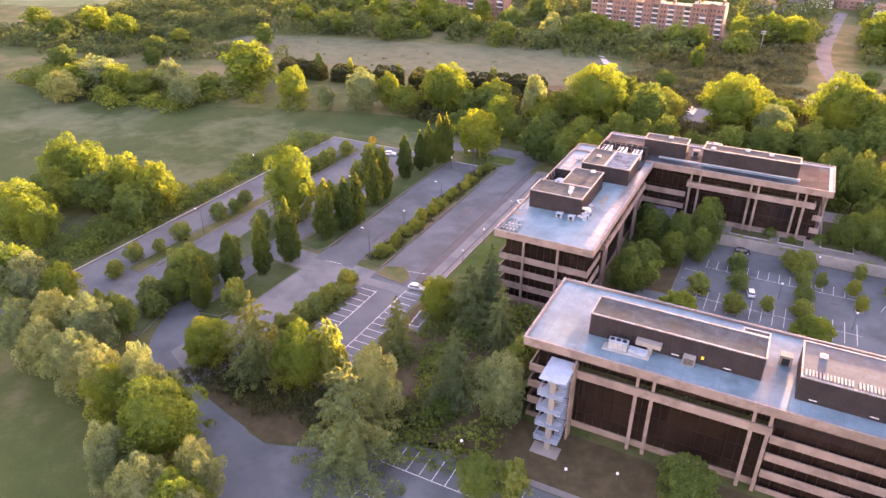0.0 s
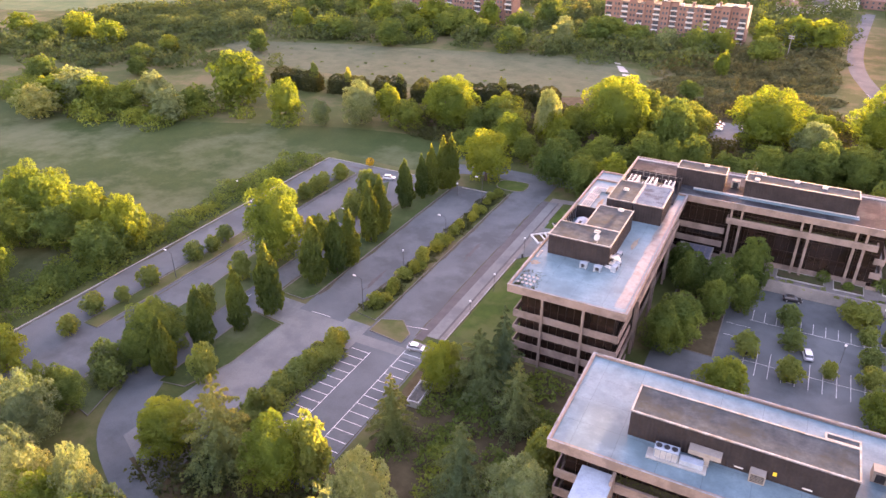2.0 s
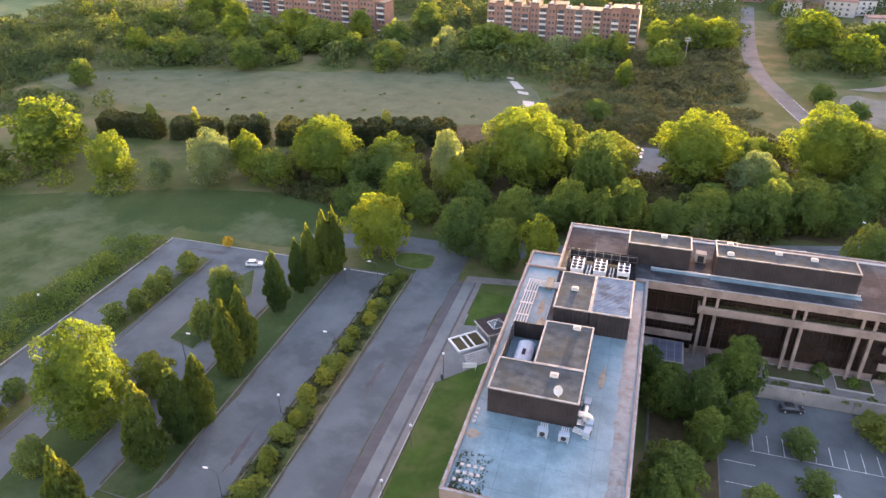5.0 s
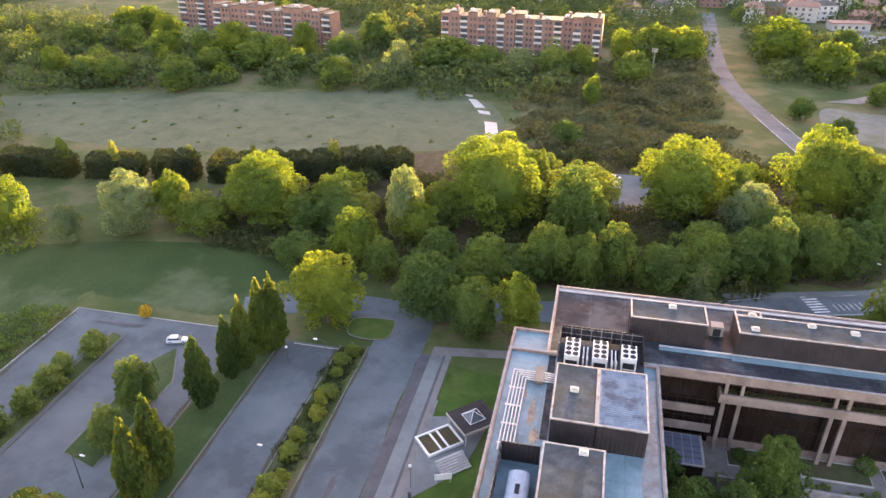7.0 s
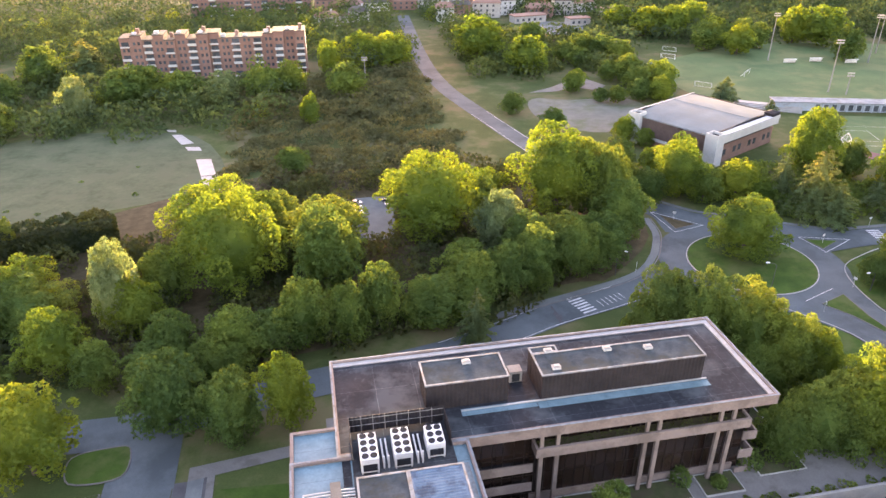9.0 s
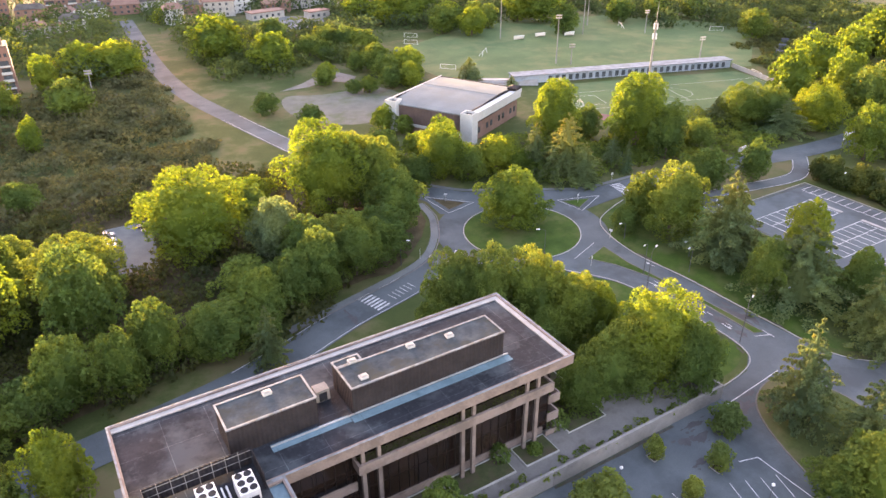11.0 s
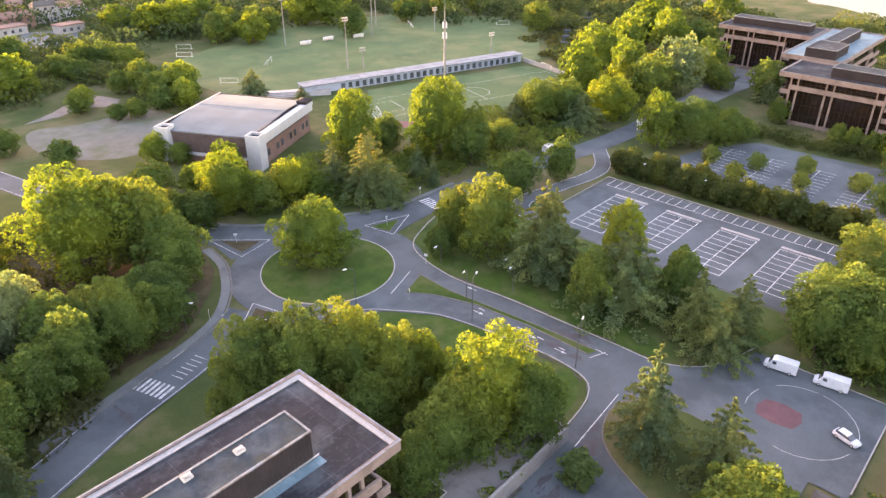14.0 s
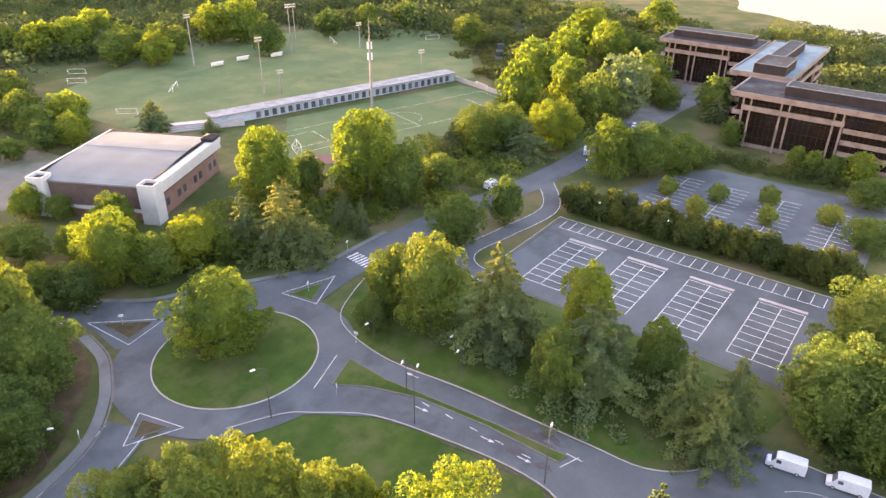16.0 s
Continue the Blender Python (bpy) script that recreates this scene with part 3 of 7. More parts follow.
island("island", [(-126.4, 85.5), (-116.4, 83.5), (-118.4, 90.5), (-119.8, 97), (-119.6, 150), (-121, 152), (-128.5, 160), (-131, 150), (-129, 125), (-129.6, 103.6), (-126.6, 96.6)], "grass island under the trees", False, MEADOW)
island("island", [(-127, 174), (-119.5, 172), (-119, 195), (-124, 205), (-127, 200)], "grass island under dark trees", False, MEADOW)
island("island", [(-112.6, 135), (-105.5, 134.6), (-103.9, 137.5), (-103.9, 214), (-106, 217), (-112.6, 217)], "grass strip under columnar poplars", False, MEADOW)
island("island", [(-112.6, 97), (-106.5, 98), (-103.6, 108), (-103.2, 124), (-112.6, 125)], "grass strip under columnar poplars", False, MEADOW)
island("island", [(-91.6, 136), (-85.5, 135), (-85.5, 214), (-91.6, 213)], "planted strip of low shrubs", False, GRASS)
island("island", [(-91.5, 92), (-85.2, 92), (-85.2, 122), (-91.5, 123)], "planted strip of shrubs", False, SOIL)
island("island", [(-84.8, 131), (-76, 130), (-76, 134), (-80, 138), (-84.8, 136)], "grass corner island", False, GRASS, z0=0.05)
island("island", [(-91, 217), (-83, 217), (-82.6, 223.5), (-86, 224.4), (-92, 223)], "small grass island", True, z0=0.05)
island("island", [(45, 176), (51, 186), (61, 188), (66, 178), (62, 166), (52, 161), (43, 164)], "planted island under conifers", True, GRASS, z0=0.1)
island("island", [(-23, 156), (-15.8, 156), (-15.8, 189), (-27.8, 189), (-27.8, 168)], "planted bed in the court", False, SOIL)

# painted markings: car park bays, crossings, give-way lines, arrows
lot = thing("bay_markings", "white painted parking bay lines", "road marking", kind="structure")
lines("bay_lines", [(-80.2, 96, -80.2, 124.4), (-74.0, 90, -74.0, 128.2)] + [(-80.2, 96.4 + 2.5 * i, -84.6, 96.4 + 2.5 * i) for i in range(12)] + [(-74.0, 92 + 2.52 * i, -69.6, 92 + 2.52 * i) for i in range(15)], 0.075, lot)
lot = thing("bay_markings", "white painted parking bay lines in four blocks", "road marking", kind="structure")
seg = [(141.2, 176 + 2.62 * i, 146.0, 176 + 2.62 * i) for i in range(25)] + [(141.2, 176, 141.2, 239)]
for y0 in (178.3, 193.4, 208.5, 223.9):
    seg += [(113.6, y0, 113.6, y0 + 9.4), (135.6, y0 + 4.7, 113.6, y0 + 4.7), (135.6, y0, 113.6, y0), (135.6, y0 + 9.4, 113.6, y0 + 9.4)]
    seg += [(113.6 + 2.75 * i, y0, 113.6 + 2.75 * i, y0 + 9.4) for i in range(1, 9)]
lines("bay_lines", seg, 0.05, lot, 0.2)
for y0 in (178.3, 193.4, 208.5, 223.9):
    boxes("kerb_strip", KERB, lot, (136.3, 137.3, y0 - 0.2, y0 + 9.6, 0.02, 0.17))
lot = thing("bay_markings", "faded parking bay lines beyond the hedge", "road marking", kind="structure")
seg = []
for y0 in (177, 192, 206, 219):
    seg += [(168, y0 + 4.8, 194, y0 + 4.8)] + [(168 + 2.6 * i, y0, 168 + 2.6 * i, y0 + 9.6) for i in range(11)]
lines("bay_lines", seg, 0.045, lot, 0.18)
lot = thing("bay_markings", "white parking bay lines in the court", "road marking", kind="structure")
seg = [(-10.5, 174.4, 26, 174.4), (-10.5, 158, 26, 158), (-10, 166, -15, 166), (-10, 171, -15, 171)]
seg += [(-10 + 2.5 * i, 174.4, -10 + 2.5 * i, 179) for i in range(15)] + [(-10 + 2.5 * i, 153.4, -10 + 2.5 * i, 162.6) for i in range(15)]
seg += [(30.2 + 2.5 * i, 171.5 - 0.9 * i, 31.6 + 2.5 * i, 175.8 - 0.9 * i) for i in range(4)]
lines("bay_lines", seg, 0.105, lot, 0.12)
lot = thing("bay_markings", "white parking bay lines below the building", "road marking", kind="structure")
seg = [(-50, 76.4, 30, 76.4), (-50, 69, 30, 69)] + [(-50 + 2.5 * i, 76.4, -50 + 2.5 * i, 81.4) for i in range(32)] + [(-50 + 2.5 * i, 64, -50 + 2.5 * i, 69) for i in range(32)]
lines("bay_lines", seg, 0.06, lot, 0.16)


def zebra(cx, cy, ang, n, length, label):
    ob = thing("zebra_crossing", label, "road marking", pose(cx, cy, 0, 0, 0, ang), kind="structure")
    for i in range(n):
        o = (i - (n - 1) / 2) * 1.05
        boxes("stripe", PAINT, ob, (-length / 2, length / 2, o - 0.26, o + 0.26, 0.100, 0.106))


zebra(7.8, 251.3, 18, 7, 3.6, "white zebra crossing on grey asphalt")
zebra(97.4, 267.6, -8, 7, 3.6, "white zebra crossing by the roundabout")
marks = thing("road_markings", "white give-way lines, arrows and edge lines", "road marking", kind="structure")
seg = [(57.9, 242.6, 67.4, 246.2), (46.3, 188.1, 62.1, 189.4), (39.9, 163.5, 39.9, 177), (76.0, 271.2, 88.2, 267.2), (76.0, 271.2, 77.6, 262.2), (77.6, 262.2, 88.2, 267.2), (44.6, 293.6, 55, 282.6), (45.4, 280.4, 44.6, 293.6), (45.4, 280.4, 55, 282.6),
       (35.6, 261.4, 38, 252.4), (29.6, 256.4, 38, 252.4), (29.6, 256.4, 35.6, 261.4), (70.8, 199.4, 70.8, 196.6), (67.6, 198.8, 71.2, 197.4), (39.9, 177, 36.5, 178)]
seg += [(-79.6, 136.0, -73.4, 137.2), (-100.5, 131.3, -95.4, 131.4), (-117.8, 127.8, -117.8, 130.7)]
seg += [(66.6 - 0.02 * i, 230 - 5 * i, 66.5, 228.4 - 5 * i) for i in range(6)]
seg += [(12.6 + 1.2 * i, 249.6 + 0.4 * i, 11.8 + 1.2 * i, 252.2 + 0.4 * i) for i in range(6)]
lines("edge_lines", seg, 0.118, marks, 0.16)
for ax, ay, ang in ((65.2, 224, 185), (65.9, 211, 182), (65.7, 204, 182), (71.3, 231, 4)):
    bm = bmesh.new()
    bm.faces.new([bm.verts.new(p) for p in ((-0.08, -1.3, 0), (0.08, -1.3, 0), (0.08, 0.3, 0), (-0.08, 0.3, 0))])
    bm.faces.new([bm.verts.new(p) for p in ((-0.36, 0.3, 0), (0.36, 0.3, 0), (0, 1.3, 0))])
    part("arrow", bm, PAINT, marks).matrix_local = pose(ax, ay, 0.118, 0, 0, ang)
for path, half, z in (([(-25, 239.5), (-12, 244), (0, 248.5), (18, 253.5), (32, 259.6)], 3.8, 0.116), ([(166, 257), (150, 246.5), (130, 248.5), (117, 250.4), (110.5, 246), (108.5, 236)], 2.3, 0.026), ([(46, 296), (36, 318), (28, 350), (19, 395)], 3.5, 0.102)):
    for d in (half, -half):
        ribbon("edge_line", offset(smooth(path), d), 0.14, z, PAINT, "thin white line along the road edge", "road marking")
sheet("road", [(89, 534), (118, 538), (129, 567), (105, 582)], 0.01, ASPHALT_OLD, "far car park behind the trees", "car park")
patch = thing("tar_patches", "dark irregular tar repairs on the asphalt", "road patch", kind="structure")
for i, (px, py, rx, ry) in enumerate(((70.6, 206, 1.6, 4.5), (66.6, 206, 1.2, 3.2), (1, 247.5, 0.7, 3.6), (47, 186.4, 4.5, 1.8), (41, 184.8, 3.6, 1.5), (35.6, 184.9, 2.4, 1.3), (32.6, 185.8, 1.6, 1.1), (31.6, 181.1, 1.8, 1.0), (37, 187.6, 2.4, 0.7),
                                      (-140, 210, 6, 0.9), (-116.5, 181, 1.2, 3.2), (72.4, 203, 0.9, 2.6), (66.2, 201, 1.0, 2.0), (20, 170, 1.5, 0.8), (12, 182, 1.2, 2.0), (-95, 150, 0.8, 5), (-80, 175, 0.7, 7))):
    rnd = random.Random(i)
    for k in range(4):
        ox, oy, sc = (0, 0, 1.0) if k == 0 else (rnd.uniform(-1.3, 1.3) * rx, rnd.uniform(-1.2, 1.2) * ry, rnd.uniform(0.15, 0.4))
        bm = bmesh.new()
        ring = [0.45 + 0.9 * abs(noise.noise((i * 3.7 + 1.6 * math.cos(a * 0.262), k * 2.1 + 1.6 * math.sin(a * 0.262), 0.5))) + rnd.uniform(0, 0.12) for a in range(24)]
        bm.faces.new([bm.verts.new((px + ox + sc * rx * ring[a] * math.cos(a * 0.262), py + oy + sc * ry * ring[a] * math.sin(a * 0.262), 0.108 + 0.002 * k)) for a in range(24)])
        part("patch", bm, TAR, patch)
kerbs = thing("kerbs", "pale stone kerbs along road edges", "kerb", kind="structure")
for ln in ([(-112, 213.7), (-154.2, 213.7), (-154.2, 80)], [(-101.2, 211.6), (-91.5, 211.6)], [(42, 246.6), (50, 242), (53.4, 238), (59, 229.4), (61.6, 217), (63, 205), (61.8, 196.2), (57, 192.9), (47.8, 191.7)],
           [(92, 261.5), (85.7, 259.4), (77.8, 255.5), (73.9, 248.6), (72.1, 236.7), (73.6, 222.7), (74.2, 209.4), (74.7, 197.4), (75.4, 187.8), (81.2, 180.6), (93, 176.5)],
           [(108, 241.6), (146.6, 241.6), (146.6, 172.4)], [(-68.1, 135), (-68.1, 176)]):
    bm = bmesh.new()
    kerb_line(bm, smooth(ln, 4) if len(ln) > 3 else ln, 0.0, 0.17, 0.2)
    part("kerb", bm, KERB, kerbs)


def litter(line, width, z, seed, label="dark leaf litter gathered along the kerb"):
    """A ragged band of fallen leaves and dirt along an edge; its width wanders and breaks off."""
    path = smooth(line, 3 + int(sum(math.dist(a, b) for a, b in zip(line, line[1:])) / len(line) / 1.2))
    bm = bmesh.new()
    inner, outer = [], []
    for i, (p, q) in enumerate(zip(offset(path, 0.0), offset(path, 1.0))):
        w = width * max(0.04, 0.55 + 1.1 * noise.noise((i * 0.21, seed, 0)) + 0.5 * noise.noise((i * 0.9, seed, 5)))
        inner.append(p)
        outer.append((p[0] + (q[0] - p[0]) * w, p[1] + (q[1] - p[1]) * w))
    band(bm, inner, outer, z)
    ob = new("leaf_litter", mesh_of("leaf_litter", bm, LITTER))
    for f in ob.data.polygons:
        if f.normal.z < 0:
            f.flip()
    tagged(ob, label, "leaf litter", kind="structure")


for i, (ln, w, z) in enumerate(((((-103.8, 138), (-103.8, 212)), -1.3, 0.047), (((-91.8, 134), (-91.8, 211)), 1.0, 0.047), (((-85.3, 136), (-85.3, 212)), -0.9, 0.053), (((-74.5, 134), (-74.5, 213)), 0.7, 0.0535),
                                (((-137.5, 108), (-137.0, 205)), -1.0, 0.029), (((-143.1, 106), (-141.2, 206)), 0.9, 0.029), (((-112.7, 136), (-112.7, 212)), 1.2, 0.029), (((-153.6, 90), (-153.6, 212)), -1.1, 0.029),
                                (((-91.7, 92), (-91.7, 123)), 1.6, 0.045), (((-69.3, 90), (-69.3, 124)), 0.6, 0.054), (((108.4, 174), (108.4, 240)), -0.7, 0.025), (((109, 240.8), (146, 240.8)), -0.8, 0.025),
                                (((72.1, 236.7), (73.6, 222.7), (74.2, 209.4), (74.7, 197.4)), 1.5, 0.1), (((61.2, 217), (62.6, 205), (61.4, 196.2)), -1.0, 0.1), (((8, 189.5), (43, 189.5)), -1.1, 0.034), (((-27, 125), (44, 125)), 1.2, 0.034))):
    litter(ln, 0.7 * w, z, i + 1)


# ---- the office buildings ----
def penthouse(ob, x0, x1, y0, y1, z0, z1, roof, ribs=0.6):
    bm = bmesh.new()
    box(bm, x0, x1, y0, y1, z0, z1 - 0.12)
    house = part("penthouse", bm, CLADDING, ob, "dark brown ribbed metal penthouse")
    c = 0.16
    boxes("coping", EDGE_METAL, house, (x0 - 0.1, x1 + 0.1, y0 - 0.1, y0 + c, z1 - 0.12, z1 + 0.1), (x0 - 0.1, x1 + 0.1, y1 - c, y1 + 0.1, z1 - 0.12, z1 + 0.1),
          (x0 - 0.1, x0 + c, y0 + c, y1 - c, z1 - 0.12, z1 + 0.1), (x1 - c, x1 + 0.1, y0 + c, y1 - c, z1 - 0.12, z1 + 0.1), label="pale weathered metal coping")
    boxes("roof_covering", roof, house, (x0 + c, x1 - c, y0 + c, y1 - c, z1 - 0.12, z1 - 0.02))
    return house


def office(label, length, width, m, base, roof, beam, pairs, side_cols=(), group="office buildings", top_band=12.1):
    """Four storeys of bronze glass behind pink precast bands, under a heavy roof slab. The front is the side y = 0."""
    ob = thing("office_building", label, "office building", m, group)
    boxes("roof_slab", CONCRETE, ob, (0, length, 0, width, 16.6, 17.85))
    boxes("parapet", CONCRETE, ob, (0, length, 0, 0.45, 17.85, 18.3), (0, length, width - 0.45, width, 17.85, 18.3), (0, 0.45, 0.45, width - 0.45, 17.85, 18.3), (length - 0.45, length, 0.45, width - 0.45, 17.85, 18.3), label="pale concrete roof edge")
    boxes("parapet_cap", EDGE_METAL, ob, (-0.06, length + 0.06, -0.06, 0.2, 18.3, 18.36), (-0.06, length + 0.06, width - 0.2, width + 0.06, 18.3, 18.36), (-0.06, 0.2, 0.2, width - 0.2, 18.3, 18.36), (length - 0.2, length + 0.06, 0.2, width - 0.2, 18.3, 18.36), label="thin pale metal cap")
    boxes("roof_covering", roof, ob, (0.45, length - 0.45, 0.45, width - 0.45, 17.85, 17.93))
    g = 2.4
    boxes("inner_core", CLADDING, ob, (g + 0.3, length - g - 0.3, g + 0.3, width - g - 0.3, base, 16.6))
    levels = [base] + [z for z in (3.5, 7.2, 10.9, 14.6) if z > base + 1] + [16.6]
    for z0, z1 in zip(levels, levels[1:]):
        for span, across, along in ((length, width, True), (width, length, False)):
            n = max(2, round((span - 2 * g) / 4.8))
            step = (span - 2 * g) / n
            for i in range(n):
                p0, p1 = g + step * i + 0.03, g + step * (i + 1) - 0.03
                for q in (g, across - g - 0.06):
                    boxes("window_pane", GLASS, ob, (p0, p1, q, q + 0.06, z0 + 0.03, z1) if along else (q, q + 0.06, p0, p1, z0 + 0.03, z1))
    bar = bmesh.new()
    box(bar, -0.05, 0.05, -0.09, 0, base, 16.6)
    bar_mesh = mesh_of("mullion", bar, BRONZE)
    for span, turn in ((length, 0), (length, 180), (width, 90), (width, -90)):
        n = int((span - 2 * g) / 1.6) + 1
        for i in range(n):
            o = g + 1.6 * i
            mullion = new("mullion", bar_mesh)
            mullion.parent = ob
            mullion.matrix_local = {0: pose(o, g, 0), 180: pose(o, width - g, 0, 0, 0, 180), -90: pose(g, o, 0, 0, 0, -90), 90: pose(length - g, o, 0, 0, 0, 90)}[turn]
    for z in (14.6, 10.9, 7.2, 3.5):
        if z > base:
            boxes("transom", BRONZE, ob, (g - 0.06, length - g + 0.06, g - 0.07, g - 0.02, z, z + 0.12))
    s, xa, xb = 1.1, beam[0], beam[1]
    for k in range(4):
        z1 = top_band - 3.7 * k
        z0 = z1 - 1.55
        if z1 < base + 0.5:
            break
        z0 = max(z0, base)
        boxes("spandrel", CONCRETE, ob, (s, length - s, width - s - 0.25, width - s, z0, z1))
        boxes("spandrel", CONCRETE, ob, (s, s + 0.25, s, width - s - 0.25, z0, z1))
        boxes("spandrel", CONCRETE, ob, (length - s - 0.25, length - s, s, width - s - 0.25, z0, z1))
        for a, b in ((s + 0.25, xa), (xb, length - s - 0.25)):
            if b - a > 1:
                boxes("spandrel", CONCRETE, ob, (a, b, s, s + 0.25, z0, z1))
    boxes("balcony_beam", CONCRETE, ob, (xa, xb, 0.1, 0.5, 12.6, 14.2), (xa, xb, 0.5, g - 0.1, 12.6, 12.95), (xa, xa + 0.35, 0.5, g - 0.1, 12.95, 14.2), (xb - 0.35, xb, 0.5, g - 0.1, 12.95, 14.2), label="pink precast balcony beam")
    boxes("planter_soil", SOIL, ob, (xa + 0.36, xb - 0.36, 0.51, g - 0.12, 12.96, 13.85), label="dry soil in the balcony planter")
    rs = np.random.RandomState(int(length))
    m = int((xb - xa) * 16)
    px = rs.uniform(xa + 0.5, xb - 0.5, m)
    tuft = np.array([max(0.0, 0.35 + 1.3 * noise.noise((v * 0.33, length, 0))) for v in px])
    at = np.stack([px, rs.uniform(0.3, g - 0.3, m), 13.86 + tuft * rs.uniform(0, 0.8, m)], 1)
    plants = new("planter_foliage", leaf_mesh("planter_foliage", leaf_cards(rs, at, np.tile((0.0, -0.3, 1.0), (m, 1)), 0.34), LEAVES["u"]))
    plants.parent = ob
    tagged(plants, "straggling green and brown plants", kind="stuff")
    boxes("base_wall", CONCRETE, ob, (xa, xb, g - 0.4, g - 0.12, base, base + 1.3))
    for x in pairs:
        boxes("column", CONCRETE, ob, (x - 0.3, x + 0.3, 0.55, 1.05, base, 12.6))
        boxes("column", CONCRETE, ob, (x - 0.25, x + 0.25, 0.55, 1.0, 12.95, 16.6))
    for x, y in side_cols:
        boxes("column", CONCRETE, ob, (x - 0.24, x + 0.24, y - 0.24, y + 0.24, base, 16.6))
    return ob


sheet("terrace", [(-30.5, 190.2), (46, 190.2), (42, 197), (22, 200), (22, 222), (-50, 222), (-50, 203), (-30.5, 203)], 2.3, PAVING, "raised paved terrace with planted beds", "terrace", thick=2.5)
wall = thing("retaining_wall", "pale concrete retaining wall of the terrace", "wall", kind="structure")
boxes("wall_body", CONCRETE_GREY, wall, (-20, 8, 189.7, 190.15, 0, 3.1), (8.1, 46, 189.7, 190.15, 0, 3.1), (46.05, 46.5, 189.7, 197, 0, 3.1))
for bx0, bx1, by0, by1 in ((-18, -9.5, 193.2, 197.6), (-7, 3.5, 193.2, 197.6), (5.5, 12, 193.2, 197.6), (15.8, 24, 195.5, 214)):
    island("planting_bed", rect(bx0, bx1, by0, by1), "planted bed with white stone edging", False, BED, 0.25, 2.3, True)

B = office("long concrete office block with dark flat roof", 64.0, 20.7, pose(-48.4, 195.9, 0), 2.3, BITUMEN, (27.4, 60.6), (28.3, 30.7, 44.2, 46.1, 55.8, 57.9), ((8, 1.4), (63, 5), (63, 15)), top_band=10.6)
boxes("parapet_flashing", COPING, B, (0.45, 63.55, 19.35, 20.24, 17.93, 18.1), (62.7, 63.55, 0.45, 19.35, 17.93, 18.1), label="broad pale roof edge flashing")
penthouse(B, 12.9, 24.9, 6.9, 12.4, 17.93, 22.4, GRAVEL)
penthouse(B, 29.6, 54.8, 5.9, 11.0, 17.93, 22.4, GRAVEL)
penthouse(B, 29.6, 33.6, 11.15, 12.6, 17.93, 22.4, GRAVEL)
A = office("concrete office block with pale sheeted roof", 60.5, 23.6, pose(-30.9, 135.3, 0, 0, 0, 90), 0.0, MEMBRANE, (12, 54), (14, 16.4, 30, 32.4, 46, 48.4), ((0.72, 8.2), (0.72, 16.4)))
# penthouses of the middle block, along and across it
penthouse(A, 16.4, 23.9, 8.1, 21.2, 17.93, 22.4, GRAVEL)
penthouse(A, 24.05, 35.6, 8.1, 15.8, 17.93, 22.4, GRAVEL)
penthouse(A, 40.2, 52.4, 9.4, 15.4, 17.93, 22.4, GRAVEL)
house = penthouse(A, 40.2, 52.4, 2.6, 9.25, 17.93, 22.4, BLUE_RIB)
bm = bmesh.new()
for i in range(26):
    box(bm, 40.8 + 0.44 * i, 40.9 + 0.44 * i, 3.05, 8.8, 22.38, 22.46)
part("roof_ribs", bm, BLUE_RIB, house, "blue ribbed metal roof")
C = office("concrete office block with pale sheeted roof and fire stair", 66.0, 23.0, pose(-33.0, 98.5, 0), 0.0, MEMBRANE, (9.6, 42), (20.5, 23.2, 39.0, 41.5), ((0.72, 8), (0.72, 15.5)))
penthouse(C, 9.9, 38.8, 6.6, 12.9, 17.93, 22.4, GRAVEL)
penthouse(C, 34.6, 38.8, 13.12, 14.4, 17.93, 22.4, GRAVEL)
house = penthouse(C, 44.0, 60, 4.4, 15.0, 17.93, 22.4, DECK_GREY)
bm = bmesh.new()
for i in range(30):
    if i != 14:
        box(bm, 44.5 + 0.5 * i, 44.75 + 0.5 * i, 4.9, 6.6, 22.4, 22.6)
part("roof_slats", bm, EDGE_METAL, house, "row of pale roof slats")
D3 = office("far concrete office block with columns", 64.0, 22.0, pose(231, 226, 0, 0, 0, -90), 0.0, BITUMEN, (4, 34.5), (4.3, 6.7, 16, 18.4, 31.5, 34))
penthouse(D3, 15, 60, 5.6, 13.5, 17.93, 21.0, GRAVEL)
D2 = office("far concrete office block with pale roof", 62.0, 21.5, pose(258.5, 213.5, 0), 0.0, MEMBRANE, (14, 46), (16, 18.4, 42, 44.4))
penthouse(D2, 1.8, 17.5, 3.2, 14.0, 17.93, 21.4, BITUMEN)
penthouse(D2, 18.2, 50, 7.4, 13, 17.93, 21.4, GRAVEL)
D1 = office("far concrete office block with dark roof", 40.0, 22.0, pose(296, 276, 0, 0, 0, -90), 0.0, BITUMEN, (3, 30), (4.5, 6.9, 13.5, 15.9, 27, 29.4))
penthouse(D1, 3, 36, 8, 16, 17.93, 20.8, GRAVEL)

